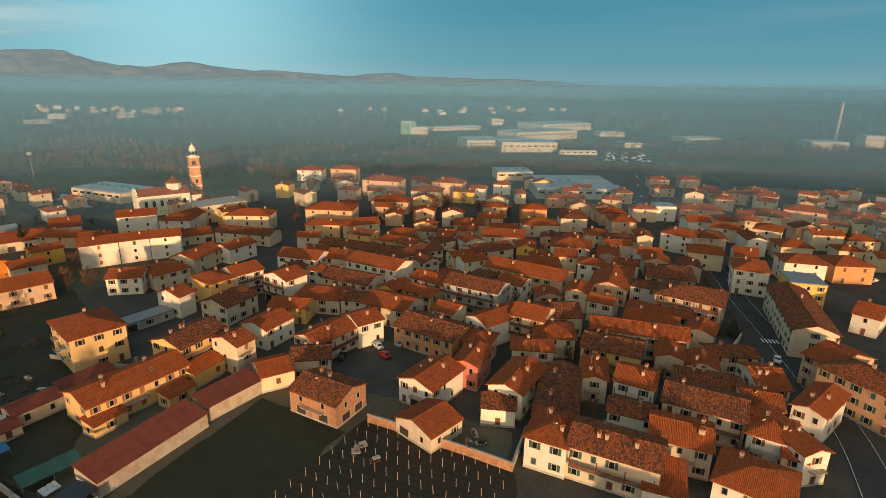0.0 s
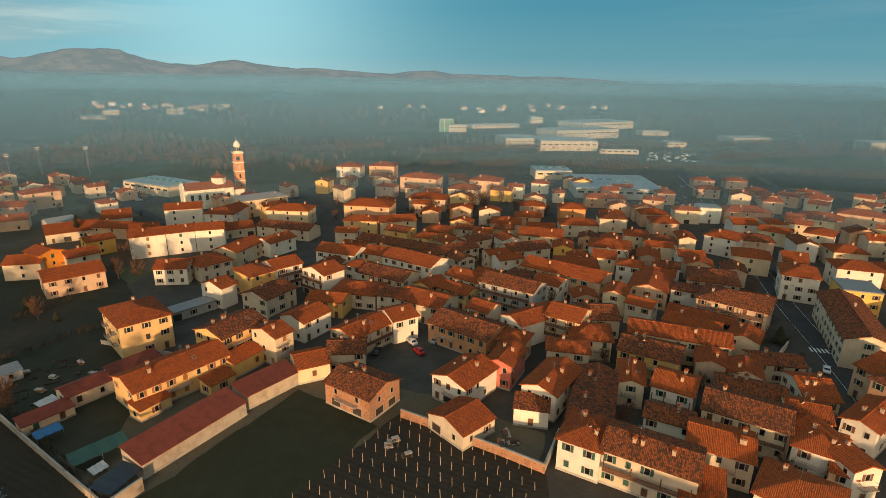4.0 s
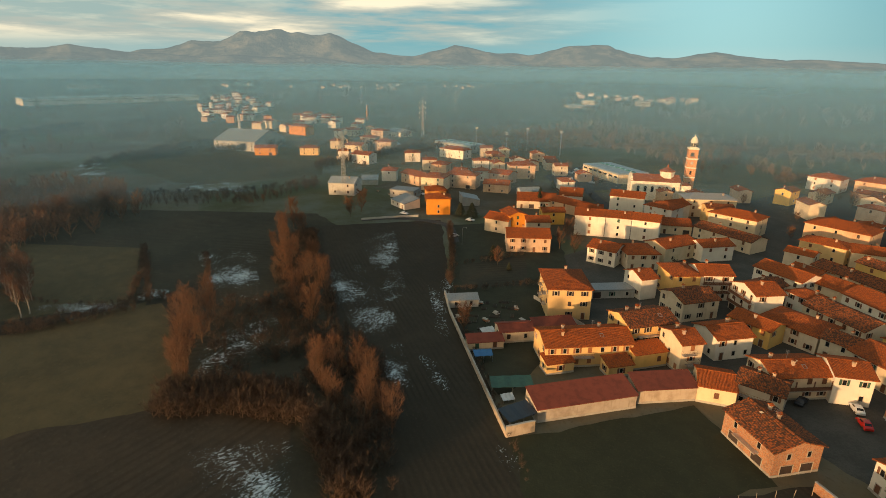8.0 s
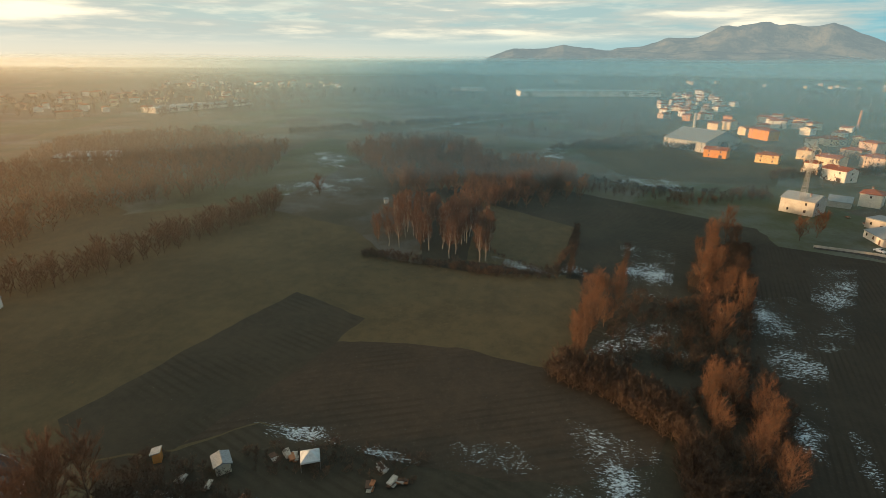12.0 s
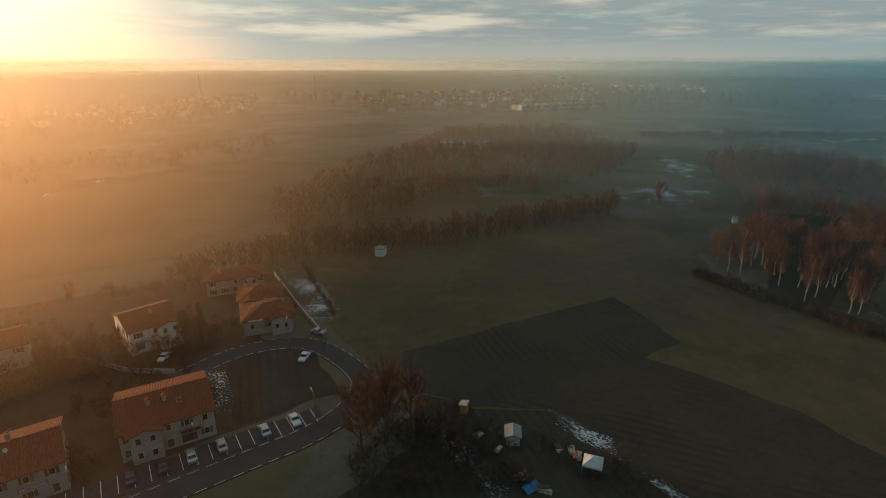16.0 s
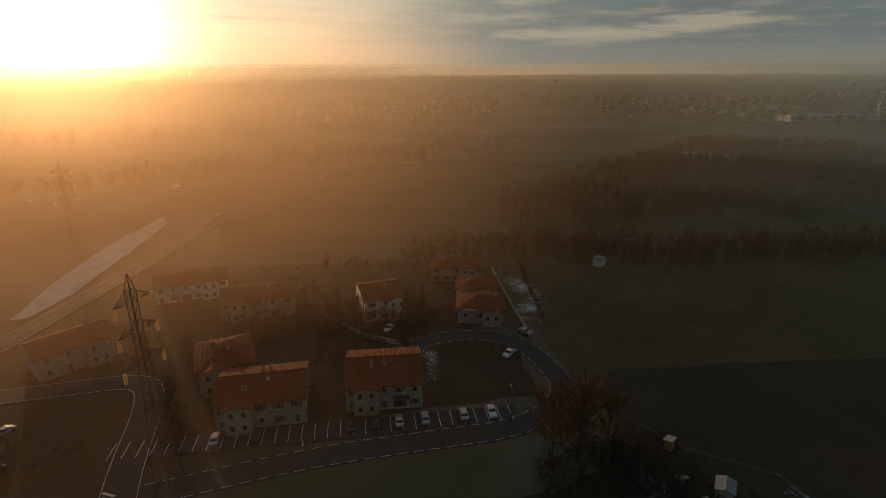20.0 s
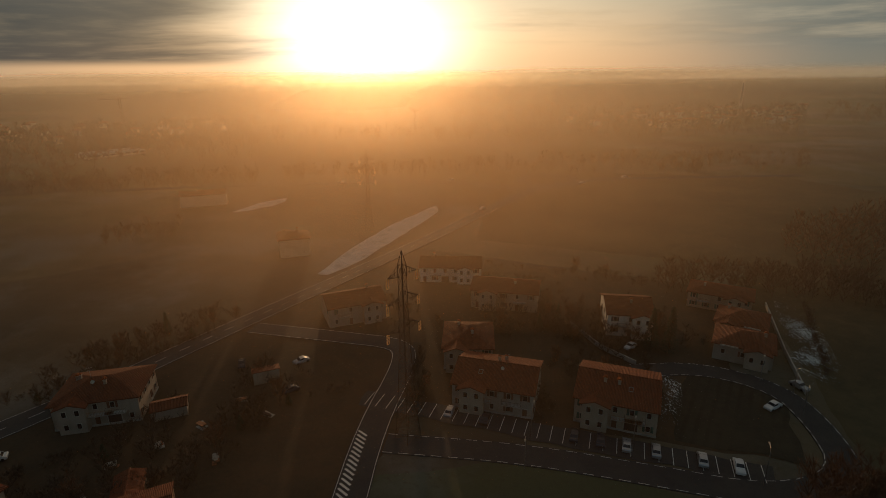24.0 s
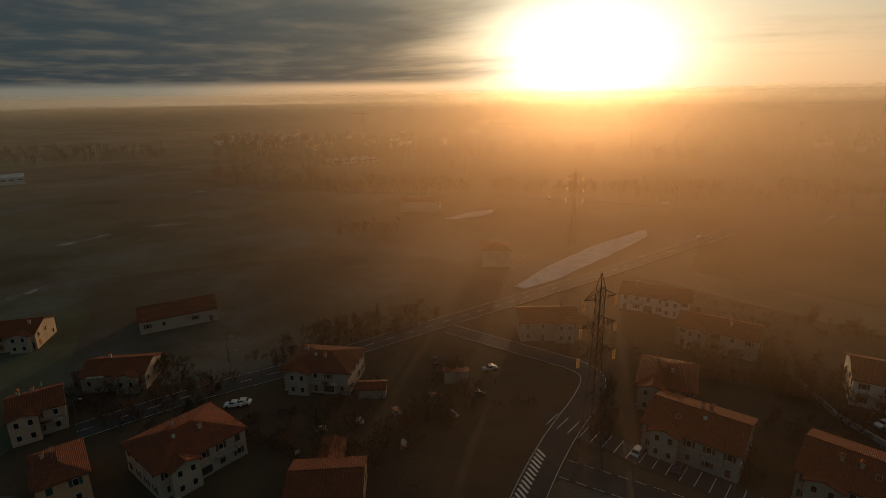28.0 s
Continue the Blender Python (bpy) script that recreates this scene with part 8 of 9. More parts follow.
# ---- vineyard posts ----
pb = Build()
pb.bar((0, 0, -0.1), (0, 0, 1.9), 0.06, 0, 0.05, 5)
POST = pb.mesh("vineyard_post", [plain("weathered_post", (0.42, 0.34, 0.25), 0.9)])
VINE = [(-32.0, 72.8), (-15.7, 99.1), (13.5, 84.0), (11.8, 69.4)]
vx, vy = Vector(VINE[1]), Vector(VINE[2])
row_d = (Vector(VINE[0]) - vx).normalized()
col_d = (vy - vx).normalized()
count = 0
for i in range(0, 14):
    for j in range(0, 16):
        p = vx + col_d * (0.8 + i * 2.5) + row_d * (0.8 + j * 3.6)
        if inside((p.x, p.y), VINE) and count < 230:
            count += 1
            ob = new("vineyard_post", POST)
            q = random.Random(count)
            ob.matrix_basis = pose(p.x, p.y, 0.04, q.uniform(-4, 4), q.uniform(-4, 4), q.uniform(0, 90))
            tagged(ob, "weathered wooden vineyard post standing in bare soil", "post", "vineyard posts")

# ---- frosted vine rows in the fields ----
PLOT = [(-209.7, 58.3), (-199.8, 73.1), (-155.7, 56.7), (-168.5, 43.4)]
ROW_COUNT = 9
for k in range(ROW_COUNT):
    a0 = Vector(PLOT[0]).lerp(Vector(PLOT[1]), (k + 0.5) / ROW_COUNT)
    a1 = Vector(PLOT[3]).lerp(Vector(PLOT[2]), (k + 0.5) / ROW_COUNT)
    q = random.Random(500 + k)
    L = (a1 - a0).length
    ang = math.degrees(math.atan2((a1 - a0).y, (a1 - a0).x))
    vine = thing("vine_row", a0.x, a0.y, ang, "leafless trained vine row in frosted soil", "vine row", "vine rows in the fields")
    v, f = [], []
    for s in range(int(L * 14)):
        x = q.uniform(0, L)
        p = Vector((x, q.gauss(0, 0.12), q.uniform(0.0, 1.3)))
        e = p + Vector((q.gauss(0, 0.5), q.gauss(0, 0.22), q.uniform(0.0, 0.6)))
        v += [tuple(p), (p.x + 0.05, p.y, p.z), tuple(e)]
        f.append((len(v) - 3, len(v) - 2, len(v) - 1))
    mesh_object("canes", v, f, BRUSH, vine)

# ---- cars, lamps, parking ----
CARS = [plain("white_car_paint", (0.62, 0.62, 0.62), 0.25, 0, 0.5, 0.05, 0.0), plain("silver_car_paint", (0.36, 0.37, 0.39), 0.3, 0.5, 0.5, 0.05, 0.0), plain("red_car_paint", (0.36, 0.02, 0.015), 0.25, 0, 0.5, 0.05, 0.0), plain("dark_car_paint", (0.03, 0.035, 0.045), 0.25, 0, 0.5, 0.05, 0.0)]
RUBBER = plain("tyre_rubber", (0.015, 0.015, 0.016), 0.9)


def car_meshes(paint):
    b = Build()
    prof = [(-2.05, 0.28), (-2.08, 0.75), (-1.9, 0.92), (-1.5, 0.95), (-1.05, 1.42), (-0.6, 1.5), (0.35, 1.48), (1.0, 1.0), (1.75, 0.86), (2.05, 0.68), (2.08, 0.30)]
    n = len(prof)
    for s in (-1, 1):
        b.v += [(x, s * (0.84 if z < 1.0 else 0.68), z) for x, z in prof]
    for k in range(n):
        j = (k + 1) % n
        b.f.append((k, j, n + j, n + k))
    b.f += [tuple(reversed(range(n))), tuple(n + k for k in range(n))]
    b.i += [0] * (n + 2)
    panes = []
    for x0, z0, x1, z1 in ((0.42, 1.44, 0.94, 1.06), (-1.10, 1.40, -1.46, 1.02)):
        g = Build()
        panes.append(g)
        g.quadbox([(x0, -0.6, z0), (x1, -0.68, z1), (x1, 0.68, z1), (x0, 0.6, z0), (x0 + 0.02, -0.6, z0 + 0.02), (x1 + 0.02, -0.68, z1 + 0.02), (x1 + 0.02, 0.68, z1 + 0.02), (x0 + 0.02, 0.6, z0 + 0.02)])
    sg = Build()
    sg.quadbox([(-1.1, -0.745, 1.04), (0.8, -0.745, 1.04), (0.35, -0.70, 1.40), (-0.9, -0.70, 1.40), (-1.1, 0.745, 1.04), (0.8, 0.745, 1.04), (0.35, 0.70, 1.40), (-0.9, 0.70, 1.40)])
    w = Build()
    w.lathe(0, 0, [(0.2, -0.1), (0.31, -0.09), (0.31, 0.09), (0.2, 0.1)], 14)
    return b.mesh("body", [paint]), panes[0].mesh("windscreen", [DARK]), panes[1].mesh("rear_window", [DARK]), sg.mesh("side_windows", [DARK]), w.mesh("wheel", [RUBBER])


CAR_SETS = [car_meshes(p) for p in CARS]
CAR_WORDS = ["white", "silver", "red", "dark"]


def car(x, y, angle, c, z=0.2, far=False):
    body, glass, rear, side, wheel = CAR_SETS[c]
    t = thing("car", x, y, angle, CAR_WORDS[c] + " parked hatchback car on asphalt", "car", "parked cars", z)
    for me in (body, glass, rear, side) if not far else (body, side):
        shared(me.name.split(".")[0], me, t, Matrix.Identity(4))
    for wx in (-1.3, 1.3) if not far else ():
        for wy in (-0.78, 0.78):
            shared("wheel", wheel, t, pose(wx, wy, 0.31, 90, 0, 0))


BAY0, BAY1 = Vector((-9.1, -92.7)), Vector((-53.5, -79.7))
bay_d = (BAY1 - BAY0).normalized()
bay_n = Vector((-bay_d.y, bay_d.x))
if bay_n.dot(BAY0) < 0:
    bay_n = -bay_n
bay_a = math.degrees(math.atan2(bay_n.y, bay_n.x))
B0 = BAY0 - bay_d * 34
field("parking_bays", ASPHALT, [tuple(B0 - bay_n * 0.6), tuple(BAY1 - bay_n * 0.6 + bay_d * 2), tuple(BAY1 + bay_n * 5.2 + bay_d * 2), tuple(B0 + bay_n * 5.2)], 0.06, "asphalt parking bays with white lines beside the lane")
line = Build()
line.box(2.5, 0, 0.225, 5.0, 0.13, 0.006)
LINE = line.mesh("bay_line", [PAINT])
marks = thing("parking_marking", BAY0.x, BAY0.y, 0, "white painted parking bay lines on asphalt", "road marking")
nb = int((BAY1 - B0).length / 2.55)
for k in range(nb + 1):
    p = BAY1 - bay_d * 2.55 * k
    shared("bay_line", LINE, marks, pose(p.x - BAY0.x, p.y - BAY0.y, 0, 0, 0, bay_a))
for k, c in ((1.6, 0), (4.0, 1), (7.2, 1), (9.3, 1), (11.2, 3), (13.2, 3), (20.4, 3), (23.5, 1)):
    p = BAY1 - bay_d * 2.55 * k + bay_n * 2.6
    car(p.x, p.y, bay_a + (180 if c == 0 else 0), c)
for cx, cy, ca, cc in ((-17.7, 133.6, 125, 0), (-15.1, 128.5, 125, 2), (-11.0, 135.1, 60, 1), (-26.4, 127.3, 90, 3), (-65.3, 161.5, 20, 1), (-66.6, -102.6, 30, 0), (-43.8, -128.9, 40, 0), (-76.8, -110.7, 110, 1), (90.2, -81.7, 30, 0), (91.5, -80.3, 30, 0), (-167.7, 148.0, 80, 1), (-167.7, 148.3, 80, 1), (-182.2, 171.2, 20, 0), (-211.8, 153.4, 20, 0), (-241.7, 187.4, 10, 0), (164.1, 192.3, 30, 0), (90.1, 129.2, 60, 0), (143.2, 391.5, 80, 0), (130.6, 349.5, 80, 1), (120.4, 323.0, 80, 0), (95.1, 115.4, 50, 3)):
    car(cx, cy, ca, cc)
for cx, cy, ca in ((84.5, -357.1, 0), (10.0, -364.8, 0), (-9.1, -281.9, 58), (-109.5, -371.7, 5), (-76.7, -352.2, 20)):
    car(cx, cy, ca, 1, 0.2, True)
r = random.Random(5)
LOT = [(-239.5, 306.5), (-236.8, 337.3), (-197.5, 322.4), (-190.5, 281.2), (-213.8, 279.7)]
for px_, py_ in spots(LOT, 16, 6, 4.0):
    car(px_, py_, r.choice((20, 110)) + 15, r.choice((0, 1, 1, 3)), 0.2, True)
for px_, py_ in spots([(174.5, 589.7), (226.0, 595.8), (203.5, 526.4), (152.3, 521.0)], 40, 7, 5.0):
    car(px_, py_, 10 + r.choice((0, 90)), r.choice((0, 0, 1, 3)), -0.1, True)


def street_lamp(x, y, angle):
    t = thing("street_lamp", x, y, angle, "grey steel street lamp with a curved arm", "street lamp", "street lamps")
    b = Build()
    b.bar((0, 0, 0), (0, 0, 7.0), 0.09, 0, 0.06, 6), b.bar((0, 0, 7.0), (0.5, 0, 7.6), 0.05), b.bar((0.5, 0, 7.6), (1.5, 0, 7.7), 0.05)
    b.done("pole", [METAL], t)
    b = Build()
    b.box(1.8, 0, 7.62, 0.8, 0.3, 0.14, 0, 0, 0.7)
    b.done("lamp_head", [FRAME], t)


for lx, ly, la in ((-69.5, -113.6, 60), (-71.8, -100.5, 60), (-52.8, -79.4, 250), (-31.8, -86.5, 250), (-13.1, -91.1, 250), (-73.4, -107.3, 120), (-11.0, -82.6, 80), (102.7, -90.9, 200), (116.7, -60.2, 200), (109.8, -96.9, 200), (93.0, 110.5, 150), (99.9, 142.9, 150), (101.4, 173.1, 330), (90.7, 273.3, 0), (110.1, 300.0, 180), (-157.5, 143.8, 20)):
    street_lamp(lx, ly, la)
# hatched kerb strip
HAT = [(21.6, -74.4), (20.9, -93.7), (20.3, -96.7)]
h0, h1 = Vector(HAT[0]), Vector(HAT[1])
hd = (h1 - h0).normalized()
hm = thing("hatched_marking", h0.x, h0.y, 0, "white hatched marking at the edge of the side street", "road marking")
hb = Build()
hb.box(0, 0, 0.19, 2.6, 0.45, 0.006, 0, math.atan2(hd.y, hd.x) + 0.9)
HB = hb.mesh("stripe", [PAINT])
for k in range(int((h1 - h0).length / 1.25)):
    q = hd * 1.25 * k
    shared("stripe", HB, hm, pose(q.x, q.y, 0))
# zebra crossing on the village street
ZC, zd = Vector((95.4, 140.9)), (Vector((102.1, 170.6)) - Vector((97.4, 142.8))).normalized()
zm = thing("zebra_crossing", ZC.x, ZC.y, math.degrees(math.atan2(zd.y, zd.x)), "white zebra crossing on the village street", "road marking")
zb = Build()
zb.box(0, 0, 0.17, 2.6, 0.5, 0.006)
ZB = zb.mesh("stripe", [PAINT])
for k in range(6):
    shared("stripe", ZB, zm, pose(0, -2.6 + k * 1.0, 0))

# ---- distant villages ----
def hamlet(poly, n, seed, lo=5.5, hi=9.0, angle=30, apart=16):
    """Far houses too small to tell apart, joined."""
    q = random.Random(seed)
    b = Build()
    for x, y in spots(poly, n, seed, apart):
        one = Build()
        w, dd, h, shape = q.uniform(10, 17), q.uniform(8, 11), q.uniform(lo, hi), q.choice("aahh")
        body_mesh(one, w, dd, h, shape)
        tint = q.randrange(1, 4)
        one.i = [tint] * len(one.f)
        cut = len(one.f)
        roof_mesh(one, w, dd, h, shape)
        one.i = one.i[:cut] + [0] * (len(one.f) - cut)
        a = radians(angle + q.choice((0, 90)) + q.uniform(-12, 12))
        o = len(b.v)
        b.v += [(x + vx_ * math.cos(a) - vy_ * math.sin(a), y + vx_ * math.sin(a) + vy_ * math.cos(a), vz_) for vx_, vy_, vz_ in one.v]
        b.f += [tuple(o + k for k in fc) for fc in one.f]
        b.i += one.i
    ob = b.done("distant_village", [ROOF["n"], WALL["w"], WALL["c"], WALL["p"]])
    return tagged(ob, "cluster of distant houses with clay tile roofs", "village", kind="stuff")


hamlet([(-757.6, 217.4), (-722.8, 271.4), (-955.3, 402.1), (-1345.4, 511.6), (-1329.8, 426.0), (-1015.1, 299.0)], 42, 201)
hamlet([(-610.3, 234.5), (-519.6, 291.5), (-654.8, 377.0), (-829.1, 366.6)], 8, 202)
hamlet([(-863.1, 1156.6), (-564.6, 1128.7), (-623.0, 1330.5), (-1030.1, 1384.3)], 24, 203, apart=22)
hamlet([(-513.9, -589.1), (-599.3, -504.8), (-904.7, -419.4), (-1281.0, -506.7), (-1066.6, -901.0), (-703.2, -822.1)], 60, 204, apart=22)
hamlet([(-1063.1, -680.6), (-1192.1, -548.3), (-1471.3, -373.4), (-1832.2, -463.0), (-1620.4, -1028.4)], 40, 205, apart=26)
hamlet([(592.0, -547.9), (410.4, -592.8), (281.0, -732.3), (358.7, -939.0), (778.9, -727.2)], 44, 206, apart=26)
hamlet([(-118.8, -700.2), (-446.3, -739.6), (-622.0, -1041.2), (-155.4, -926.7)], 44, 207, apart=26)
hamlet([(-280.3, 1202.2), (-86.5, 1252.3), (324.1, 1493.4), (388.7, 1796.3), (-337.2, 1449.7)], 16, 208, apart=30)
hamlet([(287.1, 342.6), (322.5, 328.5), (266.1, 260.9), (239.4, 281.9)], 8, 209)
hamlet([(-1870.3, 616.8), (-1333.3, 1306.9), (-1672.3, 1633.8), (-2155.5, 710.0)], 24, 210, apart=40)
hamlet([(-840.3, 250.0), (-979.9, 360.5), (-755.0, 387.0), (-561.2, 386.5), (-571.9, 292.0), (-673.8, 252.6)], 16, 211, 4.5, 7.0, 54, 18)
FARPOLY = [[(-453.4, -713.8), (-795.8, -310.7), (-1402.0, -555.6), (-676.6, -1061.1)], [(442.3, -404.3), (175.8, -451.8), (315.2, -823.2), (735.9, -685.9)], [(13.5, -698.0), (-407.9, -673.9), (-665.8, -1116.3), (21.7, -1072.5)], [(-623.8, -406.6), (-920.4, -236.7), (-975.7, -40.5), (-1337.9, -54.4), (-1467.4, -932.9)], [(-561.7, 687.3), (-75.5, 840.3), (-122.3, 1366.7), (-853.0, 1054.2)], [(234.1, 862.4), (717.6, 890.9), (1278.5, 1605.1), (367.8, 1369.7)], [(-809.4, -34.1), (-948.0, 857.0), (-1483.1, 1329.8), (-1337.9, -54.4)]]
for k, poly in enumerate(FARPOLY):
    woodland("woodland", spots(poly, 420 if k < 4 else 200, 300 + k, 6.0), TWIG2, 0.8, 1.5, 300 + k, "scattered trees and hedges far out in the mist", MIST_TREES)

for k, (poly, n) in enumerate((([(-209.0, 405.7), (-41.4, 455.7), (174.7, 531.4), (252.8, 519.8), (341.5, 710.5), (-296.4, 583.4)], 170), ([(-55.5, 614.3), (531.4, 653.7), (755.5, 939.1), (-70.5, 783.1)], 170), ([(-356.5, 249.4), (-267.0, 352.1), (-370.5, 512.6), (-535.3, 382.7)], 150), ([(-332.0, 167.4), (-317.8, 223.0), (-315.7, 416.5), (-94.8, 526.6), (-127.5, 682.8), (-424.3, 556.6), (-519.6, 291.5)], 170), ([(-479.2, 3.3), (-561.9, 148.4), (-765.2, 205.5), (-710.7, 11.7)], 90))):
    woodland("woodland", spots(poly, n, 330 + k, 5.0), TWIG2, 0.35, 0.75, 330 + k, "scattered leafless trees and scrub among the fields", MIST_TREES)
for k, line_ in enumerate(([(-129.0, 397.4), (-12.6, 458.5), (138.7, 500.7)], [(-49.3, 545.0), (142.1, 639.6), (369.9, 694.1)], [(55.8, 465.1), (226.0, 462.2), (363.2, 439.6)], [(221.2, 536.3), (393.6, 615.5), (494.7, 607.0)], [(-395.5, 278.5), (-365.6, 344.5), (-303.0, 417.1)], [(-351.3, 177.4), (-398.2, 347.0), (-360.3, 524.8)], [(-315.7, 416.5), (-205.4, 521.9), (-105.8, 579.1)], [(-445.9, 48.7), (-514.5, 135.1), (-516.2, 214.2)], [(-523.7, -198.8), (-631.4, -78.1), (-759.8, 92.3)], [(-462.8, 81.2), (-467.4, 210.8), (-423.2, 290.2)])):
    hedge(line_, 360 + k, 1.0, 2.0)

FIELDS[0] = 4
field("garden_ground", BROWN_EARTH, [(-66, -122), (-60, -86), (-30, -93), (12, -99), (24, -60), (60, -48), (120, -40), (130, -70), (96, -96), (70, -140), (20, -215), (-40, -190), (-100, -165), (-84, -130)], 0.012, "brown trodden gardens between the southern houses")
field("field", DARKGRASS, [(-300, -40), (-330, 20), (-240, 120), (-120, 106), (-45, 60), (-20, 70), (10, 66), (40, 40), (40, -20), (8, -50), (-30, -60), (-62, -60), (-72, -70), (-92, -72), (-104, -40), (-160, -20)], 0.01, "rough damp grass between the fields and gardens")

# ---- storage yard beside the side street ----
for k, (sx, sy) in enumerate(((66.9, -80.9), (60.8, -87.0), (55.3, -93.5), (50.2, -102.9), (67.2, -72.9), (42.6, -97.1), (47.8, -83.2))):
    stack(sx, sy, 700 + k, "untidy stack of weathered boards and crates")
house(64.3, -97.8, 25, 7.0, 4.0, 2.5, "a", "t", "m", 0, "blank")
house(48.1, -112.0, 25, 6.0, 3.6, 2.4, "s", "t", "m", 0, "blank")
house(58.0, -72.6, 115, 8.0, 4.5, 2.8, "a", "t", "m", 0, "blank")
for cx, cy, ca, cc in ((40.5, -106.5, 40, 3), (41.8, -119.7, 40, 1), (56.6, -118.0, 110, 3)):
    car(cx, cy, ca, cc)

# ---- southern tree lines ----
for k, (poly, n, lo, hi) in enumerate((([(243.4, -314.1), (136.4, -347.0), (152.7, -390.5), (281.9, -366.9)], 110, 0.5, 0.9), ([(124.8, -360.3), (6.6, -381.9), (7.5, -420.8), (138.5, -401.6)], 90, 0.5, 0.8), ([(6.5, -377.5), (-233.9, -375.2), (-290.8, -472.9), (7.8, -437.4)], 150, 0.5, 1.0), ([(358.6, -324.0), (239.6, -314.4), (310.2, -412.6), (442.3, -404.3)], 90, 0.5, 0.9), ([(510.3, -469.5), (130.5, -565.8), (-356.0, -584.7), (-426.2, -705.3), (159.7, -695.5), (631.3, -585.6)], 330, 0.8, 1.5), ([(668.7, -327.9), (550.3, -441.5), (696.5, -562.3), (872.8, -432.7)], 120, 0.7, 1.2), ([(156.7, -214.8), (132.4, -231.1), (137.4, -246.2), (167.5, -230.8)], 40, 0.4, 0.7))):
    woodland("woodland", spots(poly, n, 520 + k, 4.0), BRUSH, lo, hi, 520 + k, "dark line of bare trees standing in the mist", MIST_TREES)

# ---- southern gardens ----
brush([(-50.7, -67.6), (-65.7, -67.7), (-71.5, -57.2), (-67.6, -36.3), (-45.1, -57.4)], 170, 481, 0.4, 0.9)
brush([(-69.1, -73.5), (-77.6, -60.6), (-76.0, -49.1), (-73.1, -42.5), (-65.0, -52.1), (-57.5, -60.8)], 90, 482, 0.3, 0.7)
brush([(-79.0, -45.7), (-83.5, -28.0), (-81.6, -9.7), (-73.5, -8.3), (-73.3, -24.5), (-73.9, -40.5)], 90, 483, 0.25, 0.6)
for k, line_ in enumerate(([(-2.2, -193.4), (-18.3, -188.9), (-37.4, -182.7)], [(-37.4, -160.1), (-30.2, -132.2)], [(-53.1, -145.3), (-43.4, -116.1), (-43.9, -102.4)], [(-10.6, -143.5), (-23.8, -142.0), (-30.2, -132.2)], [(-103.9, -154.9), (-85.6, -114.5)], [(34.5, -104.8), (24.5, -108.4)], [(92.1, -68.3), (84.5, -75.4), (71.4, -87.6), (64.6, -103.6)], [(59.4, -69.6), (53.4, -82.5), (45.0, -103.5)], [(8.0, -143.6), (1.0, -124.5)], [(-22.4, -155.0), (-32.1, -128.4)], [(4.1, -180.8), (-15.6, -182.1), (-32.7, -171.0)], [(105.3, -98.7), (89.3, -114.2), (71.4, -136.5)])):
    hedge(line_, 400 + k, 0.35, 0.8)
for k, poly in enumerate(([(85.9, -69.1), (79.4, -81.0), (64.0, -92.4), (50.7, -118.7), (37.3, -114.6), (40.4, -91.3), (51.4, -70.6)], [(95.4, -97.5), (77.8, -128.4), (67.8, -144.9), (78.8, -152.4), (104.2, -112.4)], [(-20.7, -139.7), (-49.6, -158.0), (-58.3, -140.7), (-36.6, -118.1)], [(-1.4, -159.3), (-31.3, -165.9), (-32.0, -138.1), (-8.8, -132.5)], [(136.2, -67.0), (125.2, -90.5), (98.6, -88.6), (97.8, -59.7)])):
    brush(poly, 95, 430 + k, 0.5, 1.3)
    grove(poly, 5, ROUND, 0.35, 0.6, 450 + k, "small bare garden tree between the houses", apart=6.0)
    grove(poly, 3, EVERGREEN, 0.35, 0.6, 470 + k, "dark evergreen tree in a garden", apart=6.0)

for k, poly in enumerate(([(-20, -118), (-28, -112), (-40, -116), (-38, -124), (-24, -126)], [(-14, -116), (-20, -100), (-16, -96), (-10, -118)], [(8, -112), (10, -96), (14, -100), (12, -126)], [(-56, -128), (-66, -132), (-60, -152), (-50, -150)], [(16, -136), (30, -138), (26, -160), (12, -164)], [(-34, -180), (-60, -170), (-70, -176), (-40, -190)])):
    brush(poly, 34, 630 + k, 0.35, 0.9)
    grove(poly, 2, ROUND, 0.3, 0.55, 650 + k, "small bare garden tree between the houses", apart=4.0)

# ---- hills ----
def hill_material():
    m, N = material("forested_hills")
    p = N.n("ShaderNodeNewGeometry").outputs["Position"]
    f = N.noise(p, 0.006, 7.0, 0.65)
    # cool blue-grey forest tone stands in for distance haze
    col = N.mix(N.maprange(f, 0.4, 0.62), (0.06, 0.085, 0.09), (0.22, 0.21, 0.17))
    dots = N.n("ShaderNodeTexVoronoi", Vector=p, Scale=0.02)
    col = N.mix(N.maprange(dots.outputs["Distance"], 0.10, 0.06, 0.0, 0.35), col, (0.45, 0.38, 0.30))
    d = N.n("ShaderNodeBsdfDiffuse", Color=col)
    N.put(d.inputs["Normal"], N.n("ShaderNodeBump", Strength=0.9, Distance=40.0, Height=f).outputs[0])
    # far air-light of the backdrop, put in as an even glow
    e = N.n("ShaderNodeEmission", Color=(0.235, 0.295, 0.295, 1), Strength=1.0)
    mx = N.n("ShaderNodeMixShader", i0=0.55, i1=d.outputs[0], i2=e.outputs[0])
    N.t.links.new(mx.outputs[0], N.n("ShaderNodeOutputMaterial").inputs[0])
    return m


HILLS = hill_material()


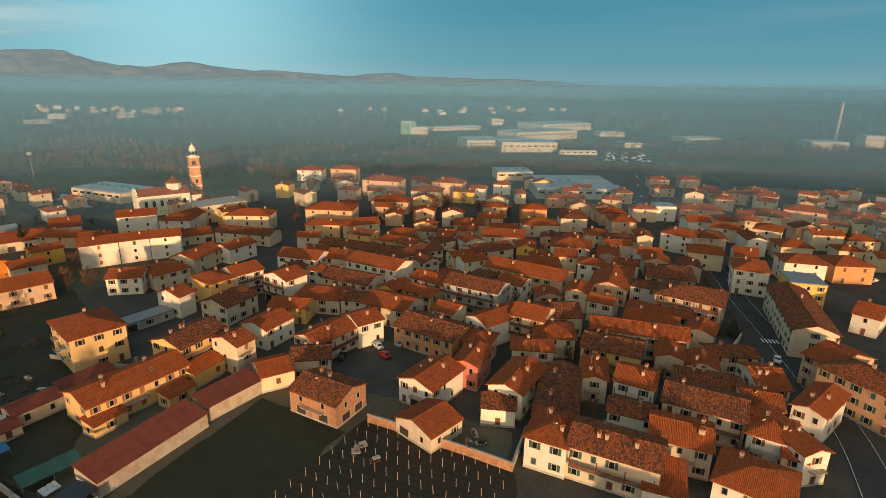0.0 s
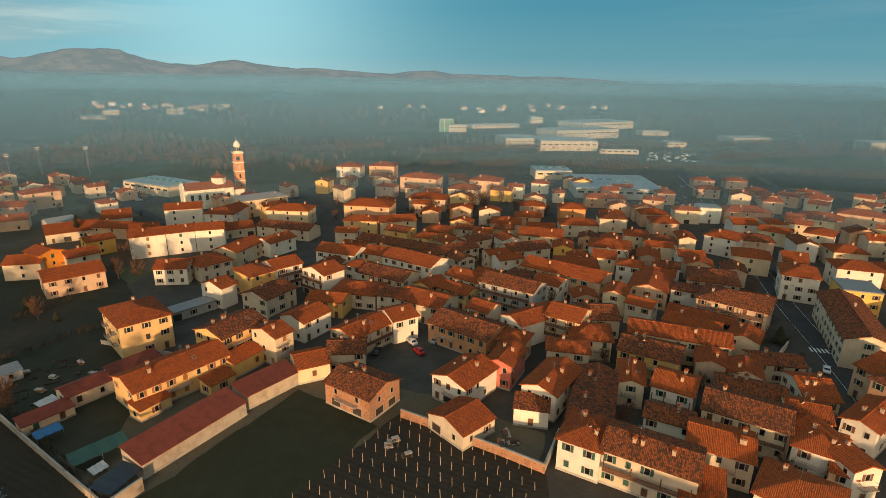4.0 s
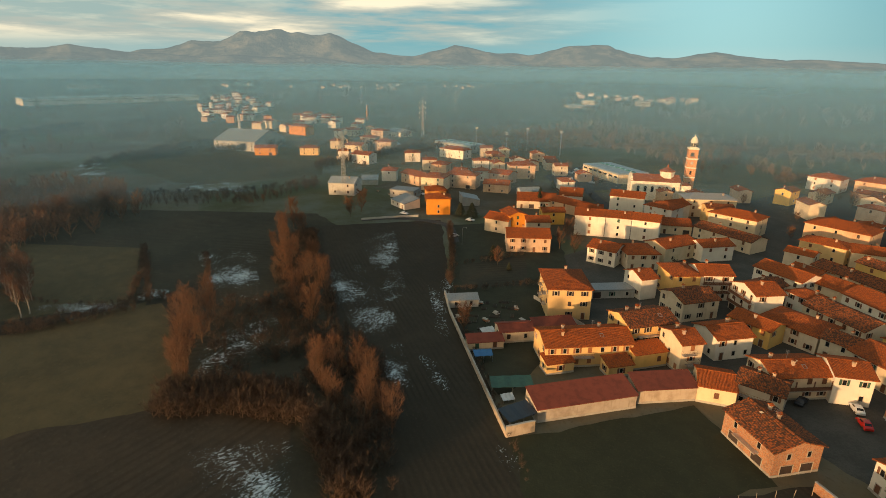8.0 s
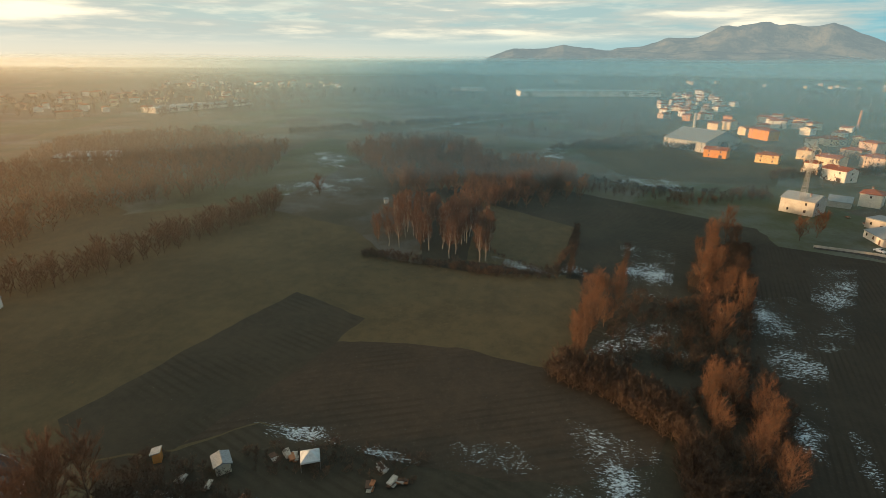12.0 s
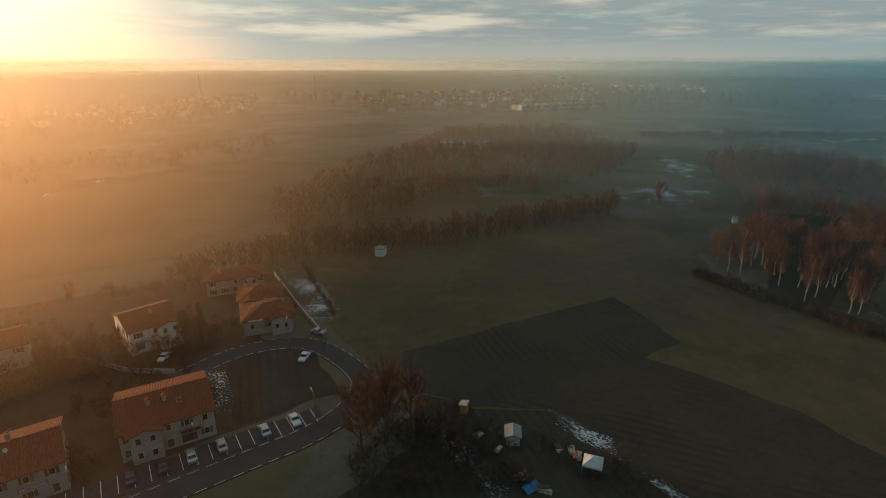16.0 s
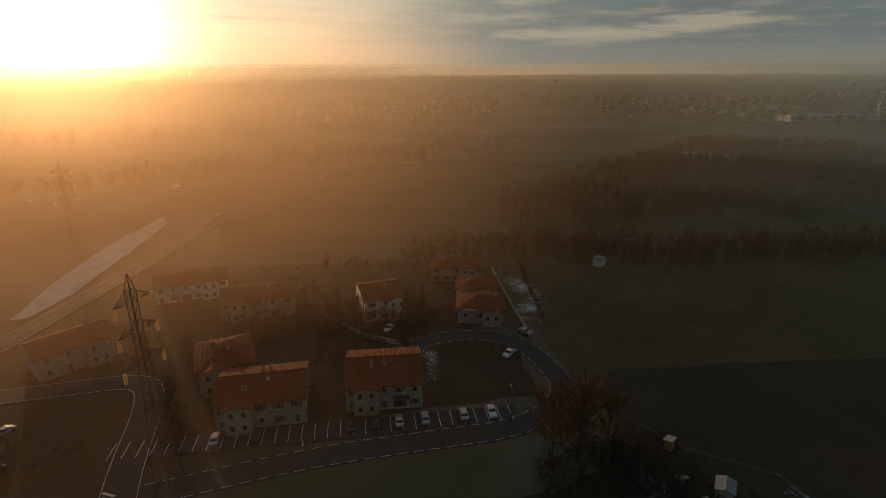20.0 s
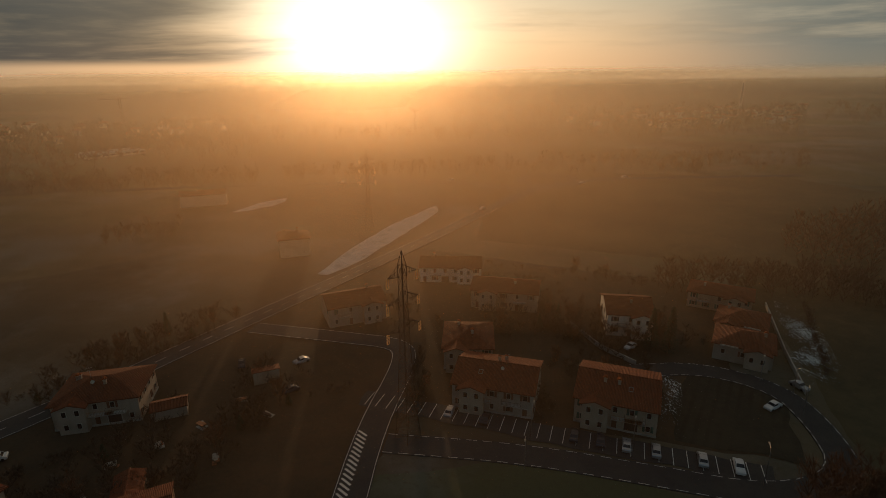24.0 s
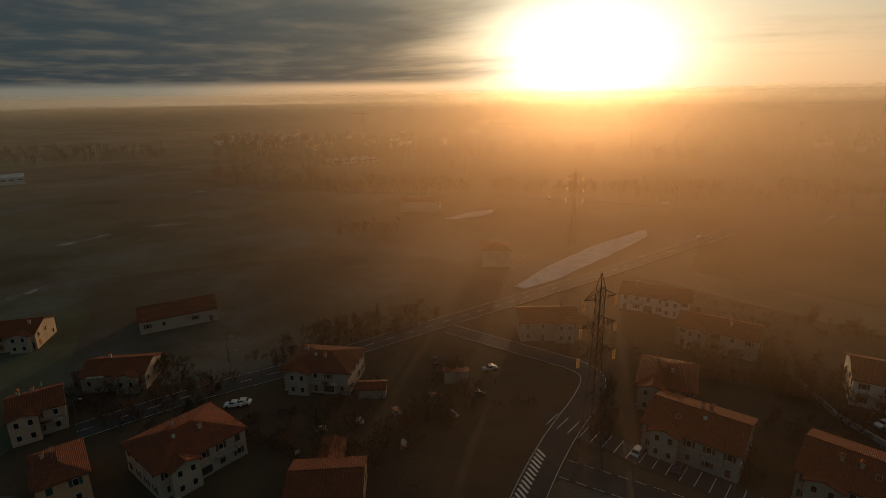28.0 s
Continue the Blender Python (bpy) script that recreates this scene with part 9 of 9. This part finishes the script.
def hills(name, radius, depth, profile, rough, seed, label):
    """A range of hills along an arc; the profile gives (bearing, elevation) in degrees as seen from the plain's middle."""
    az = np.array([p[0] for p in profile], float)
    el = np.array([p[1] for p in profile], float)
    n, m = 420, 22
    v, f = [], []
    for i in range(n):
        a = az[0] + (az[-1] - az[0]) * i / (n - 1)
        top = np.interp(a, az, el)
        top *= 1 + 0.10 * noise.fractal(Vector((a * 0.35, seed, 0)), 0.8, 2.2, 6)
        crest = radius * math.tan(radians(max(top, 0.0))) + 70 * min(1.0, max(top, 0) * 3)
        for j in range(m):
            u = j / (m - 1)
            rr = radius - depth * (1 - u)
            x, y = -math.sin(radians(a)) * rr, math.cos(radians(a)) * rr
            q = Vector((x * 0.0016, y * 0.0016, seed))
            e = noise.fractal(q, 1.0, 2.1, 6)
            ridge = 1 - abs(noise.noise(Vector((x * 0.0026, y * 0.0026, seed + 5)))) * 2
            h = crest * (u ** 1.15) * (1 + rough * (e * 0.6 + (ridge - 0.5) * 0.55) * (1.15 - u * 0.75))
            v.append((x, y, max(-2.0, h - 2)))
    for i in range(n - 1):
        for j in range(m - 1):
            a = i * m + j
            f.append((a, a + 1, a + m + 1, a + m))
    o = len(v)
    for i in range(n):
        x, y, _ = v[i * m + m - 1]
        v.append((x, y, -5.0))
    for i in range(n - 1):
        f.append((i * m + m - 1, o + i, o + i + 1, (i + 1) * m + m - 1))
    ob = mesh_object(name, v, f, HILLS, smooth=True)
    return tagged(ob, label, "hills", kind="structure")


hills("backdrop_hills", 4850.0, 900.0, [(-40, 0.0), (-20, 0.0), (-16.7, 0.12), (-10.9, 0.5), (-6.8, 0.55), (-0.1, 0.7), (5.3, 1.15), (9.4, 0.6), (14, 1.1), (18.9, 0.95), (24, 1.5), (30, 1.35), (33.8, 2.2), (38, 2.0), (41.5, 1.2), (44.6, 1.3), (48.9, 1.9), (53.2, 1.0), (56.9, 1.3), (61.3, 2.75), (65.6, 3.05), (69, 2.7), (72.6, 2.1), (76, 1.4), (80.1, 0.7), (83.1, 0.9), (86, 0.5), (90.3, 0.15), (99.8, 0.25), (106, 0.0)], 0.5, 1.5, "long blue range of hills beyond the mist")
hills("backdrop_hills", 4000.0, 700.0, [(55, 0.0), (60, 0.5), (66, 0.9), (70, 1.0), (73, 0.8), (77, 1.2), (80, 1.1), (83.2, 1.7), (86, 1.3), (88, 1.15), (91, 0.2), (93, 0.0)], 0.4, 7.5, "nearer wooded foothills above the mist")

# ---- mist ----
def mist_material(alpha, low, top0, top1, south, far, sun_tinted=False):
    m, N = material("mist")
    p = N.n("ShaderNodeNewGeometry").outputs["Position"]
    z = N.n("ShaderNodeSeparateXYZ", Vector=p).outputs[2]
    puff = N.noise(N.vmath("MULTIPLY", p, (0.0022, 0.0022, 0.012)), 1.0, 4.0, 0.55)
    up = N.maprange(z, 0.0, low)
    down = N.maprange(N.math("ADD", z, N.math("MULTIPLY", N.math("SUBTRACT", puff, 0.5), (top1 - top0) * 0.9)), top0, top1, 1.0, 0.0)
    a = N.math("MULTIPLY", N.math("MULTIPLY", up, down), N.math("MULTIPLY", N.maprange(puff, 0.1, 0.9, 0.75, 1.2), alpha), clamp=True)
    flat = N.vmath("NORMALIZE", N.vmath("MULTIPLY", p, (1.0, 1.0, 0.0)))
    # bearing towards the sun steers tint and density, imitating its glow
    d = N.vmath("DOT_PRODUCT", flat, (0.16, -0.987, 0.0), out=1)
    colour = N.mix(N.maprange(d, -0.2, 0.95), (0.54, 0.88, 1.0), (1.0, 0.65, 0.35) if sun_tinted else (0.97, 0.85, 0.66))
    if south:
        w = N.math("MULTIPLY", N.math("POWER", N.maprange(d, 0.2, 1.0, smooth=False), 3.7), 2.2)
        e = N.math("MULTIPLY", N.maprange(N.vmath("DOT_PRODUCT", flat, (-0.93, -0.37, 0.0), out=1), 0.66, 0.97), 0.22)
        # imitated glow is cut back east of the sun
        east_dim = N.maprange(N.vmath("DOT_PRODUCT", flat, (0.90, -0.43, 0.0), out=1), 0.72, 1.0, 1.0, 0.4)
        w = N.math("MULTIPLY", w, east_dim)
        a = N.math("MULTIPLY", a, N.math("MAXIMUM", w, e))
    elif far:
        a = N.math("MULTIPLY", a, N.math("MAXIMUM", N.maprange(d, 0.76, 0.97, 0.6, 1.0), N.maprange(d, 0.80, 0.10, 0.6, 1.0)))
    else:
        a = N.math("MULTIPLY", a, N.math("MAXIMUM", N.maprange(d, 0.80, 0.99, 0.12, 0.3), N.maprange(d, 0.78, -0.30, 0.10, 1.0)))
    body = N.n("ShaderNodeMixShader", i0=MIST_BACK, i1=N.n("ShaderNodeBsdfTranslucent", Color=colour).outputs[0], i2=N.n("ShaderNodeBsdfDiffuse", Color=colour).outputs[0])
    # droplets throw most light straight on
    ahead = N.n("ShaderNodeBsdfRefraction", Color=colour, Roughness=0.8, IOR=1.3)
    body = N.n("ShaderNodeMixShader", i0=0.06 if sun_tinted else 0.24, i1=body.outputs[0], i2=ahead.outputs[0])
    mx = N.n("ShaderNodeMixShader", i0=a, i1=N.n("ShaderNodeBsdfTransparent").outputs[0], i2=body.outputs[0])
    N.t.links.new(mx.outputs[0], N.n("ShaderNodeOutputMaterial").inputs[0])
    return m


MIST_BACK = 0.13


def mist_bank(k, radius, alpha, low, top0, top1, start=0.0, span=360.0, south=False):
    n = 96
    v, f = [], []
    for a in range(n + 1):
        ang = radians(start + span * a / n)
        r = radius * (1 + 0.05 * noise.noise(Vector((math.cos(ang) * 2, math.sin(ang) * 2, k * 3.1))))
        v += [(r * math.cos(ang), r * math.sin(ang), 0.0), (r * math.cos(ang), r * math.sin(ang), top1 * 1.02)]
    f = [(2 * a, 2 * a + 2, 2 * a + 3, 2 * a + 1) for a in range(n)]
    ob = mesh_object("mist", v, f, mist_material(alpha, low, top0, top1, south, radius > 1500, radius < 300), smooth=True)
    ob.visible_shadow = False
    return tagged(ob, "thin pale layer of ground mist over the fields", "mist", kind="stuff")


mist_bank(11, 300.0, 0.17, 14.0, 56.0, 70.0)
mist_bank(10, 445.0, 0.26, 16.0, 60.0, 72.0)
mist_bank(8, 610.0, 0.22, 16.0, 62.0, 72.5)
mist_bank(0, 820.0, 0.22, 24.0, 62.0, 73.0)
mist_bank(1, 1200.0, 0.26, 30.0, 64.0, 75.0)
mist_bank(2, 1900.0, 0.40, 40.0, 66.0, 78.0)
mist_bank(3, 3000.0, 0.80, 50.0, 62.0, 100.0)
# low southern and western mist; density and tint put in the sun's glow
# innermost sheet stands in for veiling glare over the near houses
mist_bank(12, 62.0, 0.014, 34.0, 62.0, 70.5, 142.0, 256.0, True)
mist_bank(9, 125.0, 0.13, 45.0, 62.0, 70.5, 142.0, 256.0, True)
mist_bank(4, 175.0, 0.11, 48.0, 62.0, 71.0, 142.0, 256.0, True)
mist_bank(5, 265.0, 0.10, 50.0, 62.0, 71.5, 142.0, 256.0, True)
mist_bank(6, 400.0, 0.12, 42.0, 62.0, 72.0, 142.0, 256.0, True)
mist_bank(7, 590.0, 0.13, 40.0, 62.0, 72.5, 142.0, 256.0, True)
scene.cycles.transparent_max_bounces = 16
